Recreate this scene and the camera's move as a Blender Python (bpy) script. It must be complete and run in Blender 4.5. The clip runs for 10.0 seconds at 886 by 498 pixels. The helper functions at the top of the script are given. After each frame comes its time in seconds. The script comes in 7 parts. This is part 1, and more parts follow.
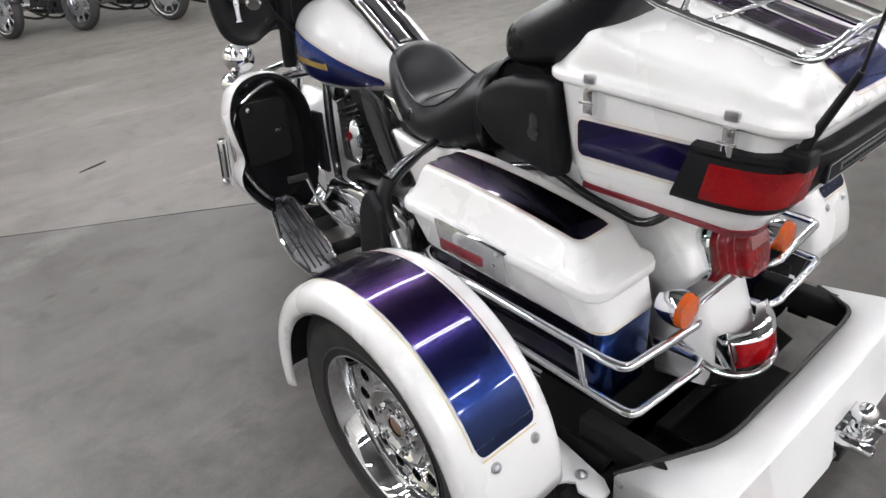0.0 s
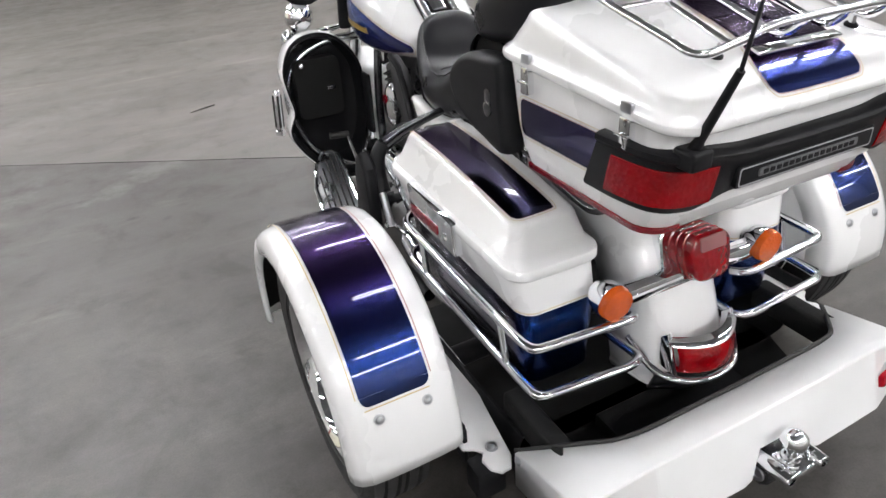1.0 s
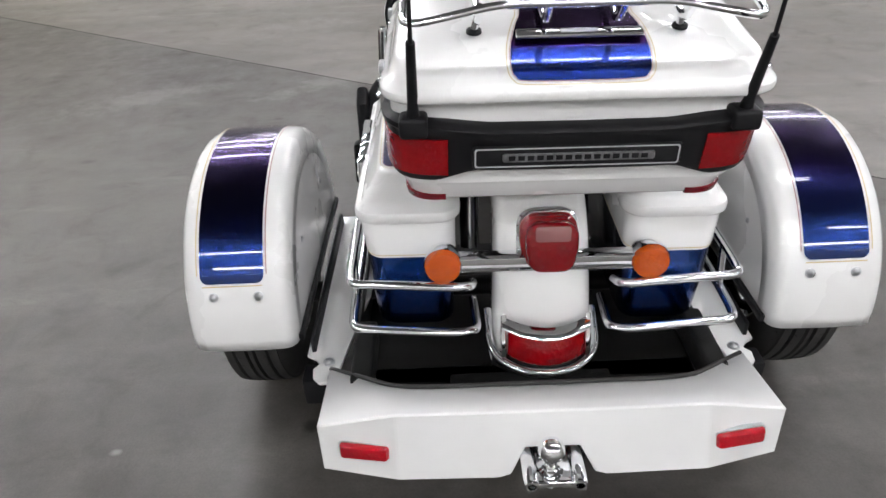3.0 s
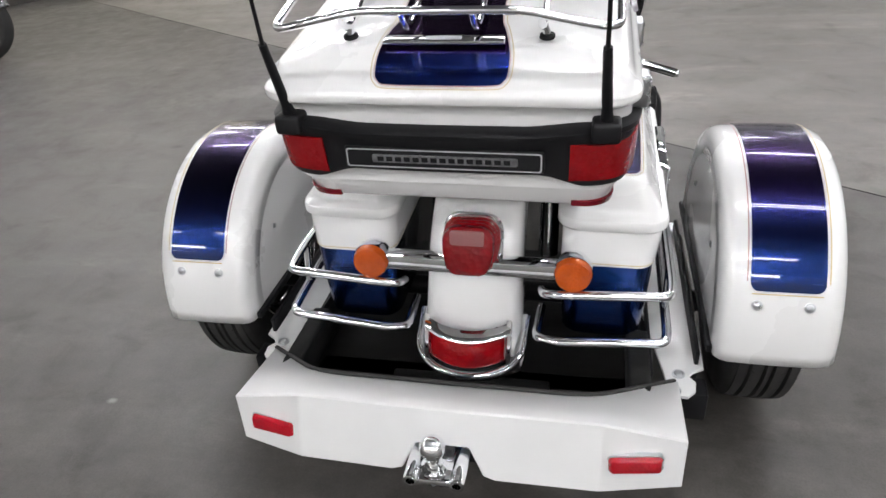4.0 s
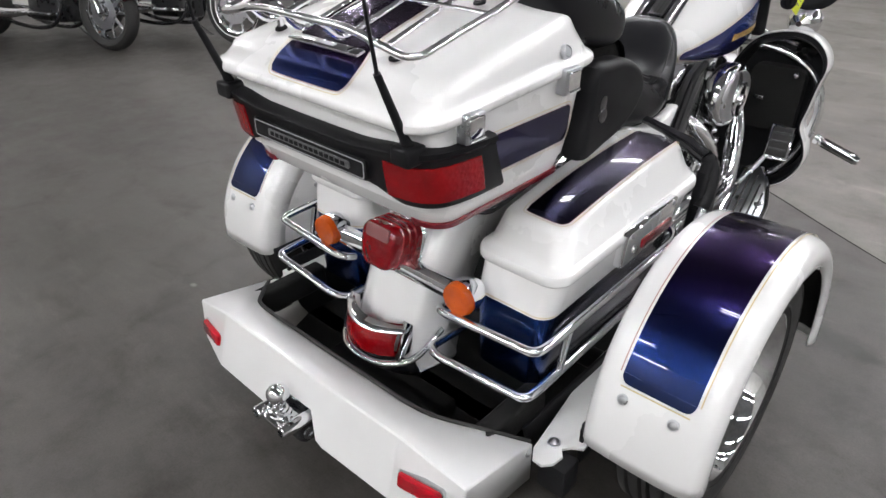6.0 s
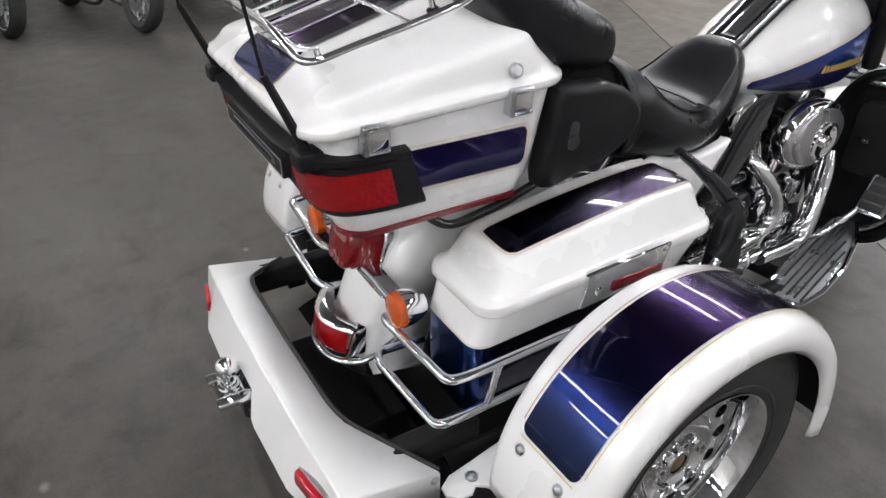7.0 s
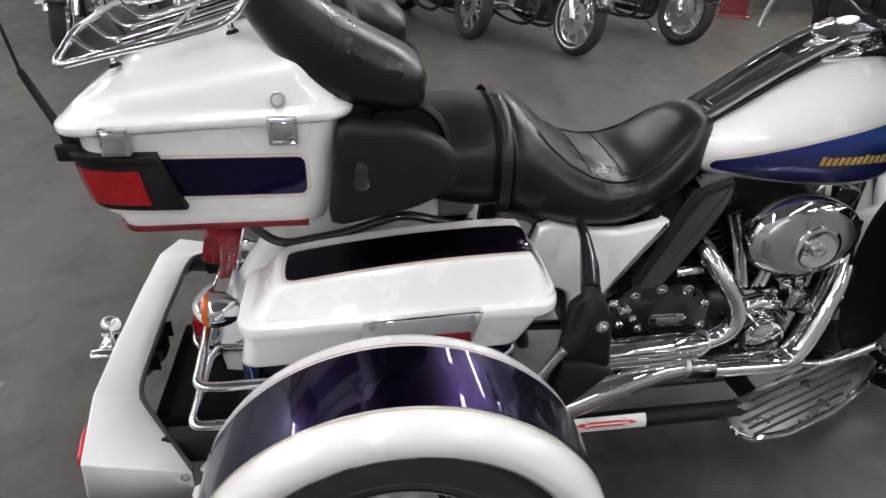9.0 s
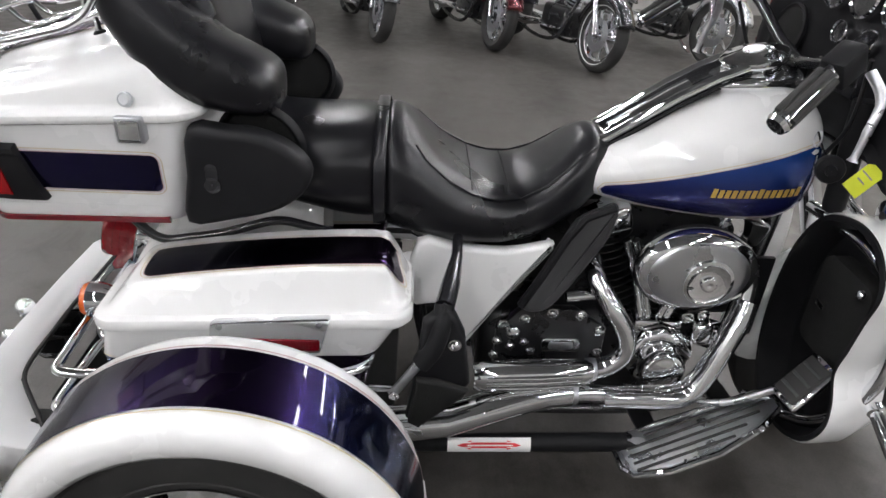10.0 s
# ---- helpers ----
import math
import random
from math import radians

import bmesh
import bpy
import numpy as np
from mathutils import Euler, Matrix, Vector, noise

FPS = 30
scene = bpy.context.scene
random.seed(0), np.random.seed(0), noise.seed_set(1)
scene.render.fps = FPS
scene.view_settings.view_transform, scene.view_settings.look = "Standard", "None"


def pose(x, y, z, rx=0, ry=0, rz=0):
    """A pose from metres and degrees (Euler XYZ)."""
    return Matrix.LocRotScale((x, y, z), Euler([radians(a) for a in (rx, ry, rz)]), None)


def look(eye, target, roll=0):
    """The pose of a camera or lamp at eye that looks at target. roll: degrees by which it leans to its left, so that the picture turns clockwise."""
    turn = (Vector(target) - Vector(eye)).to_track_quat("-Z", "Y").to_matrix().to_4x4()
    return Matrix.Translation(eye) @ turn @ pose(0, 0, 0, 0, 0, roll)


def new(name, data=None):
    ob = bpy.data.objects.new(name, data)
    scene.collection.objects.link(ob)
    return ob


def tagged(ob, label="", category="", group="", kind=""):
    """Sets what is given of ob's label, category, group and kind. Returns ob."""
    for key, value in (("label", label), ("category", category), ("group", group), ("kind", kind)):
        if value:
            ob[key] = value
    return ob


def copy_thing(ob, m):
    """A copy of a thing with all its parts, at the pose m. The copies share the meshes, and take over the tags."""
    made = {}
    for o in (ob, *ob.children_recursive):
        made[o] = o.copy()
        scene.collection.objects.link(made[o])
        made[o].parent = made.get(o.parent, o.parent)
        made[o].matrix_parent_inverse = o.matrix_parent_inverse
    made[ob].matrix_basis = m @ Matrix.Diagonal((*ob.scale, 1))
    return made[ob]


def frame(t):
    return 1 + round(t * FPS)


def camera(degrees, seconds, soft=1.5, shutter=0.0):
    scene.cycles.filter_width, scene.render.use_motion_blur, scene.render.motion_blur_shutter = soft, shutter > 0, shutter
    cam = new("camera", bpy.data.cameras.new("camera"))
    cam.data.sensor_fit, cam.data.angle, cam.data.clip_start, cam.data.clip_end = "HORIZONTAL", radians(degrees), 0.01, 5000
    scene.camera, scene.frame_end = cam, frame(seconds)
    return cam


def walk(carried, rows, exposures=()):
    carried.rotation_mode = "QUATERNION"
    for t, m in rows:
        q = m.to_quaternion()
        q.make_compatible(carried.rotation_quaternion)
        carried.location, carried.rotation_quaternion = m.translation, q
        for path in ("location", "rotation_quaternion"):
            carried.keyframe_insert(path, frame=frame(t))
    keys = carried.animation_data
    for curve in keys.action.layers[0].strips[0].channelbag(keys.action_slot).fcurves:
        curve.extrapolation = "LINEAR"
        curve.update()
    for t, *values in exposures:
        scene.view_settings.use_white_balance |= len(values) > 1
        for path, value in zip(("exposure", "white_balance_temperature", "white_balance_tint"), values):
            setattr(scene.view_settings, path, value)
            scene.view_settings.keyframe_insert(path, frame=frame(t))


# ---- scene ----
from mathutils.bvhtree import BVHTree

cam = camera(67.3, 10.0)
PATH = [
    (0, (-1.321, -0.993, 1.42), (-0.24, 0.369, 0.432), -5.3),
    (0.5, (-1.184, -1.133, 1.401), (-0.257, 0.336, 0.41), -5.6),
    (1, (-1.005, -1.277, 1.408), (-0.281, 0.275, 0.375), -4.7),
    (1.5, (-0.854, -1.387, 1.397), (-0.378, 0.272, 0.387), -5.3),
    (2, (-0.65, -1.512, 1.4), (-0.39, 0.179, 0.365), -3.4),
    (2.5, (-0.444, -1.565, 1.378), (-0.346, 0.13, 0.322), -3.0),
    (3, (-0.189, -1.597, 1.383), (-0.215, 0.078, 0.29), -2.9),
    (3.2, (-0.11, -1.606, 1.382), (-0.201, 0.076, 0.304), -3.7),
    (4.5, (0.509, -1.592, 1.364), (-0.104, -0.002, 0.318), -3.9),
    (5, (0.702, -1.53, 1.382), (-0.072, 0.0, 0.352), -2.7),
    (5.2, (0.769, -1.492, 1.38), (-0.085, 0.011, 0.374), -2.8),
    (6.3, (1.123, -1.193, 1.372), (-0.157, -0.041, 0.354), 0.3),
    (6.5, (1.173, -1.101, 1.383), (-0.165, -0.025, 0.357), 0.7),
    (7, (1.27, -0.928, 1.394), (-0.189, -0.028, 0.365), 0.8),
    (7.5, (1.38, -0.735, 1.397), (-0.201, -0.027, 0.397), 1.4),
    (8, (1.471, -0.545, 1.404), (-0.186, -0.042, 0.403), 2.1),
    (8.5, (1.502, -0.29, 1.395), (-0.186, 0.07, 0.384), 2.4),
    (9, (1.523, -0.072, 1.425), (-0.195, 0.181, 0.434), 2.0),
    (9.5, (1.552, 0.158, 1.438), (-0.182, 0.338, 0.458), 2.9),
    (10, (1.552, 0.328, 1.447), (-0.191, 0.427, 0.473), 3.5),
]
walk(cam, [(t, look(eye, target, roll)) for t, eye, target, roll in PATH], exposures=[(0.0, 0.2), (1.5, 0.06), (3.0, -0.08), (6.0, -0.08), (8.5, -0.14), (10.0, -0.08)])

# ---------------------------------------------------------------- light
world = bpy.data.worlds.new("hall_air")
world.use_nodes = True
scene.world = world
world.node_tree.nodes["Background"].inputs[0].default_value = (0.8, 0.85, 1.0, 1)
world.node_tree.nodes["Background"].inputs[1].default_value = 0.05

BX = 0.012     # centre line of the motorcycle
TX = -0.006    # centre line of the axle kit
TUBE_STRENGTH = 98.0

# ---------------------------------------------------------------- materials


def material(name, colour, rough=0.5, metal=0.0, coat=0.0, spec=0.5):
    m = bpy.data.materials.new(name)
    m.use_nodes = True
    b = m.node_tree.nodes["Principled BSDF"]
    b.inputs["Base Color"].default_value = (*colour, 1)
    b.inputs["Roughness"].default_value = rough
    b.inputs["Metallic"].default_value = metal
    b.inputs["Coat Weight"].default_value = coat
    b.inputs["Coat Roughness"].default_value = 0.03
    b.inputs["Specular IOR Level"].default_value = spec
    return m


def link(m, a, out, b, inp):
    m.node_tree.links.new(a.outputs[out], b.inputs[inp])


def node(m, kind, **values):
    n = m.node_tree.nodes.new(kind)
    for key, value in values.items():
        n.inputs[key.replace("_", " ")].default_value = value
    return n


def ramp(m, stops, source, out):
    r = m.node_tree.nodes.new("ShaderNodeValToRGB")
    e = r.color_ramp.elements
    while len(e) < len(stops):
        e.new(0.5)
    for el, (p, c) in zip(e, stops):
        el.position, el.color = p, (*c, 1)
    link(m, source, out, r, "Fac")
    return r


def grain(m, scale, strength, distance, detail=4, rough_range=None, colour_range=None, scale_two=None):
    """Fine relief and, where given, uneven gloss and colour at two sizes."""
    b = m.node_tree.nodes["Principled BSDF"]
    tc = m.node_tree.nodes.new("ShaderNodeTexCoord")
    n = node(m, "ShaderNodeTexNoise", Scale=scale, Detail=detail)
    link(m, tc, "Object", n, "Vector")
    if strength:
        bump = node(m, "ShaderNodeBump", Strength=strength, Distance=distance)
        link(m, n, "Fac", bump, "Height")
        link(m, bump, "Normal", b, "Normal")
    if rough_range:
        n2 = node(m, "ShaderNodeTexNoise", Scale=scale_two or scale / 12, Detail=5)
        link(m, tc, "Object", n2, "Vector")
        mr = node(m, "ShaderNodeMapRange", To_Min=rough_range[0], To_Max=rough_range[1])
        mr.inputs["From Min"].default_value, mr.inputs["From Max"].default_value = 0.3, 0.7
        link(m, n2, "Fac", mr, "Value")
        link(m, mr, "Result", b, "Roughness")
    if colour_range:
        n3 = node(m, "ShaderNodeTexNoise", Scale=scale_two or scale / 12, Detail=6)
        link(m, tc, "Object", n3, "Vector")
        r = ramp(m, [(0.3, colour_range[0]), (0.7, colour_range[1])], n3, "Fac")
        link(m, r, "Color", b, "Base Color")
    return m


WHITE = grain(material("pearl_white_paint", (0.84, 0.84, 0.83), 0.28, 0.0, 0.8), 900, 0.03, 0.0005, 2, (0.26, 0.29), ((0.685, 0.683, 0.676), (0.70, 0.70, 0.695)), 3)
GELCOAT = grain(material("white_gelcoat", (0.84, 0.84, 0.83), 0.35, 0.0, 0.35), 60, 0.04, 0.001, 3, (0.3, 0.45), ((0.66, 0.66, 0.655), (0.71, 0.71, 0.705)), 5)
CHROME = grain(material("chrome", (0.86, 0.87, 0.885), 0.05, 1.0), 40, 0.0, 0.001, 2, (0.02, 0.075), None, 14)
STEEL = grain(material("brushed_steel", (0.52, 0.53, 0.55), 0.3, 1.0), 200, 0.05, 0.0005, 3, (0.22, 0.4), None, 12)
BLACK = grain(material("black_plastic", (0.012, 0.012, 0.013), 0.42, spec=0.15), 500, 0.12, 0.0006, 2, (0.40, 0.54), ((0.006, 0.006, 0.007), (0.011, 0.011, 0.012)), 9)
BLACK_GLOSS = grain(material("gloss_black_enamel", (0.012, 0.012, 0.014), 0.18, 0.0, 0.6), 60, 0.03, 0.0008, 2, (0.12, 0.3), None, 8)
CARPET = grain(material("black_coated_liner", (0.012, 0.012, 0.012), 0.8, spec=0.25), 260, 0.5, 0.002, 4, (0.65, 0.95), ((0.004, 0.004, 0.004), (0.011, 0.011, 0.0105)), 8)
LEATHER = grain(material("black_vinyl", (0.010, 0.010, 0.011), 0.36, spec=0.31), 420, 0.14, 0.001, 3, (0.25, 0.35), ((0.005, 0.005, 0.006), (0.009, 0.009, 0.011)), 7)
RUBBER = grain(material("tyre_rubber", (0.022, 0.022, 0.022), 0.75), 160, 0.2, 0.001, 3, (0.6, 0.85), ((0.011, 0.011, 0.011), (0.022, 0.021, 0.02)), 10)
ENGINE = grain(material("black_wrinkle_paint", (0.022, 0.022, 0.024), 0.5), 300, 0.2, 0.001, 3, (0.22, 0.42), ((0.005, 0.005, 0.006), (0.011, 0.011, 0.012)), 18)
GREY = grain(material("dark_grey_deflector", (0.05, 0.05, 0.053), 0.5), 400, 0.2, 0.0006, 2, (0.42, 0.56), ((0.025, 0.025, 0.026), (0.036, 0.036, 0.038)), 8)
RED = material("red_lens", (0.195, 0.001, 0.003), 0.12, 0.0, 0.15)
RED_MARKER = material("red_marker_lens", (0.34, 0.003, 0.010), 0.1, 0.0, 0.4)
RED_DEEP = material("dark_red_reflector", (0.13, 0.002, 0.007), 0.2, 0.0, 0.2)
AMBER = material("amber_lens", (0.42, 0.065, 0.004), 0.14, 0.0, 0.5)
GOLD = material("gold_lettering", (0.55, 0.36, 0.08), 0.35, 0.3)
GOLD_LINE = material("gold_pinstripe", (0.50, 0.40, 0.22), 0.4, 0.0, 0.3)
ROSE_LINE = material("rose_pinstripe", (0.36, 0.21, 0.2), 0.4, 0.0, 0.3)
YELLOW = grain(material("yellow_card", (0.72, 0.78, 0.04), 0.6), 60, 0.03, 0.0005, 3, (0.5, 0.7), ((0.68, 0.74, 0.03), (0.76, 0.82, 0.06)), 30)
PAPER = material("white_sticker", (0.8, 0.8, 0.78), 0.45)
STICKER_RED = material("red_print", (0.6, 0.02, 0.03), 0.45)
SILVER_PRINT = material("silver_print", (0.34, 0.34, 0.35), 0.45)
BADGE_GREY = grain(material("dull_badge_silver", (0.11, 0.11, 0.115), 0.4), 300, 0.2, 0.0006, 3, (0.3, 0.5), ((0.05, 0.05, 0.052), (0.13, 0.13, 0.135)), 90)
PRINT_GREY = material("grey_print", (0.25, 0.25, 0.27), 0.5)
BRASS = material("copper_hub", (0.42, 0.27, 0.16), 0.3, 1.0)
SMOKE = material("smoked_acrylic", (0.05, 0.05, 0.055), 0.08)
SMOKE.node_tree.nodes["Principled BSDF"].inputs["Transmission Weight"].default_value = 0.8
RED_CLEAR = material("clear_red_plastic", (0.18, 0.0006, 0.003), 0.07, 0.0, 0.3)
RED_CLEAR.node_tree.nodes["Principled BSDF"].inputs["Transmission Weight"].default_value = 0.1
WINDOW = material("pale_red_window", (0.22, 0.09, 0.09), 0.1, 0.0, 0.5)
GLASSY = material("clear_lens", (0.75, 0.62, 0.62), 0.08, 0.0, 0.6)
for lens, scl in ((RED, 110), (RED_MARKER, 160), (AMBER, 130), (RED_DEEP, 300), (RED_CLEAR, 75)):
    b_ = lens.node_tree.nodes["Principled BSDF"]
    tc_ = lens.node_tree.nodes.new("ShaderNodeTexCoord")
    vo_ = node(lens, "ShaderNodeTexVoronoi", Scale=scl)
    link(lens, tc_, "Object", vo_, "Vector")
    bu_ = node(lens, "ShaderNodeBump", Strength=0.75 if lens is RED_CLEAR else 0.35, Distance=0.003)
    link(lens, vo_, "Distance", bu_, "Height")
    link(lens, bu_, "Normal", b_, "Normal")
    b_.inputs["Subsurface Weight"].default_value = 0.0
    # moulded optics: deep and bright zones, with fine prisms
    r0, g0, b0 = b_.inputs["Base Color"].default_value[:3]
    zone = node(lens, "ShaderNodeTexNoise", Scale=22.0, Detail=2.0)
    link(lens, tc_, "Object", zone, "Vector")
    link(lens, ramp(lens, [(0.3, (r0 * 0.85, g0 * 0.8, b0)), (0.5, (r0, g0, b0)), (0.7, (r0 * 1.15, g0 * 1.15, b0 * 1.2))], zone, "Fac"), "Color", b_, "Base Color")


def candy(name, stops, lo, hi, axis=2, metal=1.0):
    """Candy metallic paint under clear coat; hue drift and angle-dependent sheen are painted in along one axis of the
    bodywork.
    """
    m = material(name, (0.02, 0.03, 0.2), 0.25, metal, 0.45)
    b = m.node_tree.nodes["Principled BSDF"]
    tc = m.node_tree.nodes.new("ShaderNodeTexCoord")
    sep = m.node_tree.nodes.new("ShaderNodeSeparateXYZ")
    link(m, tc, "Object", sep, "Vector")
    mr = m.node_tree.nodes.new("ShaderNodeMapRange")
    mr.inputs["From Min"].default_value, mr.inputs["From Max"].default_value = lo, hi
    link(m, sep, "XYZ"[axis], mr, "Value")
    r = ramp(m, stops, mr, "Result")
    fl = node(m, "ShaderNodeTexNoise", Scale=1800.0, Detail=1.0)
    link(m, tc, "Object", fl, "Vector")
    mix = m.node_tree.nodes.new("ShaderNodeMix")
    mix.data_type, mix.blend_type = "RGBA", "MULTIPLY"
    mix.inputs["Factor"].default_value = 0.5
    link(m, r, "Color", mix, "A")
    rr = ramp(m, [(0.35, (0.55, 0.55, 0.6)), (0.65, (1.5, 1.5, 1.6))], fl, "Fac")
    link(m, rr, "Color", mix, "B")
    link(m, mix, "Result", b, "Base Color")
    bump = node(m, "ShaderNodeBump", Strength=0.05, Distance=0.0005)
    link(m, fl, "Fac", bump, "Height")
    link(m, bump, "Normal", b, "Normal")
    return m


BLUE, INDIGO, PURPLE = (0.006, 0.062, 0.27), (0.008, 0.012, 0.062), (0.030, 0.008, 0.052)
# fixed bands of blue, near-black and purple, with the paint's sheen put in
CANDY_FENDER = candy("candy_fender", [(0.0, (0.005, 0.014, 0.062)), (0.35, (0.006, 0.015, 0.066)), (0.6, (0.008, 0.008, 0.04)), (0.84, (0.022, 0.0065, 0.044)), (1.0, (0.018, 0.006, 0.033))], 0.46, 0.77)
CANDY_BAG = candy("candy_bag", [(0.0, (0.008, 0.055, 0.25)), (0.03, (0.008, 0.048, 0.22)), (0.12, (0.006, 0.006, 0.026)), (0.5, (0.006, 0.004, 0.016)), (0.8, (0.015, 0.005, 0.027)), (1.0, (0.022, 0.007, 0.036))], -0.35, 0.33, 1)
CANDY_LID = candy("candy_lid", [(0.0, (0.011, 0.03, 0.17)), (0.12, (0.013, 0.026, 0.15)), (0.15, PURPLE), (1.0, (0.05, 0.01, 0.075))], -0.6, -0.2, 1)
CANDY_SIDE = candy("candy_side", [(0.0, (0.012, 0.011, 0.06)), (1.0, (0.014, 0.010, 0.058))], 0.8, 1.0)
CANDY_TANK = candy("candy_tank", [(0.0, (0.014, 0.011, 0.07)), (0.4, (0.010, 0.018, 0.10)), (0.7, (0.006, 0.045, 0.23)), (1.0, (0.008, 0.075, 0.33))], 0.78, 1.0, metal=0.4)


def concrete():
    m = material("worn_concrete", (0.1, 0.095, 0.09), 0.45)
    nt = m.node_tree
    b = nt.nodes["Principled BSDF"]
    tc = nt.nodes.new("ShaderNodeTexCoord")
    brushed = nt.nodes.new("ShaderNodeMapping")
    brushed.inputs["Rotation"].default_value = (0, 0, radians(32))
    brushed.inputs["Scale"].default_value = (0.55, 1.9, 1.0)
    link(m, tc, "Object", brushed, "Vector")
    big = node(m, "ShaderNodeTexNoise", Scale=0.9, Detail=9.0, Roughness=0.64, Distortion=0.5)
    mid = node(m, "ShaderNodeTexNoise", Scale=6.0, Detail=8.0, Roughness=0.72)
    fine = node(m, "ShaderNodeTexNoise", Scale=160.0, Detail=3.0)
    scuff = node(m, "ShaderNodeTexNoise", Scale=2.2, Detail=9.0, Roughness=0.7)
    spots = node(m, "ShaderNodeTexVoronoi", Scale=1.7)
    for n in (mid, fine, spots):
        link(m, tc, "Object", n, "Vector")
    link(m, brushed, "Vector", big, "Vector")
    link(m, brushed, "Vector", scuff, "Vector")

    def blend(a, out, c, mode, fac):
        mix = nt.nodes.new("ShaderNodeMix")
        mix.data_type, mix.blend_type = "RGBA", mode
        if hasattr(fac, "outputs"):
            link(m, fac, "Result", mix, "Factor")
        else:
            mix.inputs["Factor"].default_value = fac
        link(m, a, out, mix, "A")
        if isinstance(c, tuple):
            mix.inputs["B"].default_value = (*c, 1)
        else:
            link(m, c, "Color", mix, "B")
        return mix
    base = ramp(m, [(0.26, (0.038, 0.0345, 0.031)), (0.5, (0.055, 0.0505, 0.046)), (0.74, (0.081, 0.076, 0.070))], big, "Fac")
    p = blend(base, "Color", ramp(m, [(0.34, (0.66, 0.65, 0.64)), (0.5, (0.98, 0.98, 0.98)), (0.66, (1.26, 1.26, 1.26))], mid, "Fac"), "MULTIPLY", 1.0)
    p = blend(p, "Result", ramp(m, [(0.3, (0.86, 0.86, 0.86)), (0.6, (1.06, 1.06, 1.06))], fine, "Fac"), "MULTIPLY", 1.0)
    p = blend(p, "Result", ramp(m, [(0.56, (1, 1, 1)), (0.66, (1.45, 1.45, 1.45)), (0.76, (1.95, 1.95, 1.95))], scuff, "Fac"), "MULTIPLY", 0.7)
    p = blend(p, "Result", ramp(m, [(0.010, (0.35, 0.34, 0.32)), (0.022, (1, 1, 1))], spots, "Distance"), "MULTIPLY", 1.0)
    smear = node(m, "ShaderNodeTexNoise", Scale=4.5, Detail=7.0, Roughness=0.62, Distortion=0.5)
    link(m, tc, "Object", smear, "Vector")
    p = blend(p, "Result", ramp(m, [(0.30, (0.55, 0.54, 0.53)), (0.38, (0.8, 0.79, 0.78)), (0.45, (1, 1, 1))], smear, "Fac"), "MULTIPLY", 0.42)
    # paler pour beyond the joint, with the far floor's brighter light painted in
    xyz = nt.nodes.new("ShaderNodeSeparateXYZ")
    link(m, tc, "Object", xyz, "Vector")
    side = nt.nodes.new("ShaderNodeMath")
    side.operation = "MULTIPLY_ADD"
    link(m, xyz, "X", side, 0)
    side.inputs[1].default_value = 0.643
    link(m, xyz, "Y", side, 2)
    beyond = node(m, "ShaderNodeMapRange", To_Min=0.0, To_Max=1.0)
    beyond.inputs["From Min"].default_value, beyond.inputs["From Max"].default_value = 1.997, 2.003
    link(m, side, "Value", beyond, "Value")
    p = blend(p, "Result", (2.05, 2.05, 2.03), "MULTIPLY", beyond)
    # stains, dark marks and scuffed patches, each with its own place, size and turn
    # oil names the dark tone alone, not what left each mark
    oil, pale = (0.02, 0.018, 0.016), (0.17, 0.165, 0.155)
    for x, y, rx, ry, turn, colour, amount in (
            (0.78, 0.78, 0.17, 0.07, -12, oil, 0.8), (0.86, 0.75, 0.05, 0.03, 0, oil, 0.8), (0.36, 0.65, 0.22, 0.16, 10, oil, 0.7), (1.02, 0.60, 0.06, 0.04, 30, oil, 0.6),
            (-1.06, 1.78, 0.035, 0.02, 0, oil, 0.8), (-0.92, 1.69, 0.03, 0.02, 40, oil, 0.7), (-1.88, 1.35, 0.05, 0.03, 10, oil, 0.7),
            (-0.56, -0.31, 0.03, 0.025, 0, oil, 0.9), (-1.04, -0.37, 0.016, 0.012, 0, pale, 0.9), (-0.2, -1.1, 0.02, 0.014, 20, pale, 0.8), (-0.75, 0.1, 0.16, 0.07, 15, oil, 0.22), (-1.5, 0.3, 0.22, 0.1, -25, oil, 0.2), (-1.2, -0.9, 0.25, 0.12, 30, oil, 0.2), (0.6, -1.3, 0.2, 0.1, 10, oil, 0.2), (1.3, -0.6, 0.22, 0.1, 40, oil, 0.2),
            (-0.9, 2.3, 0.42, 0.10, 32, pale, 0.42), (-1.9, 2.2, 0.5, 0.13, 28, pale, 0.38), (1.1, 2.2, 0.5, 0.14, 40, pale, 0.35), (-1.3, 3.6, 0.6, 0.2, 20, pale, 0.25)):
        mp = nt.nodes.new("ShaderNodeMapping")
        mp.vector_type = "TEXTURE"
        mp.inputs["Location"].default_value = (x * 1.06, y * 1.08, 0)
        mp.inputs["Rotation"].default_value = (0, 0, radians(turn))
        mp.inputs["Scale"].default_value = (rx, ry, 1)
        link(m, tc, "Object", mp, "Vector")
        ln = nt.nodes.new("ShaderNodeVectorMath")
        ln.operation = "LENGTH"
        link(m, mp, "Vector", ln, 0)
        ad = nt.nodes.new("ShaderNodeMath")
        ad.operation = "MULTIPLY_ADD"
        link(m, mid, "Fac", ad, 0)
        ad.inputs[1].default_value = 2.4
        nt.links.new(ln.outputs["Value"], ad.inputs[2])
        mr = node(m, "ShaderNodeMapRange", To_Min=amount, To_Max=0.0)
        mr.inputs["From Min"].default_value, mr.inputs["From Max"].default_value = 1.55, 2.35
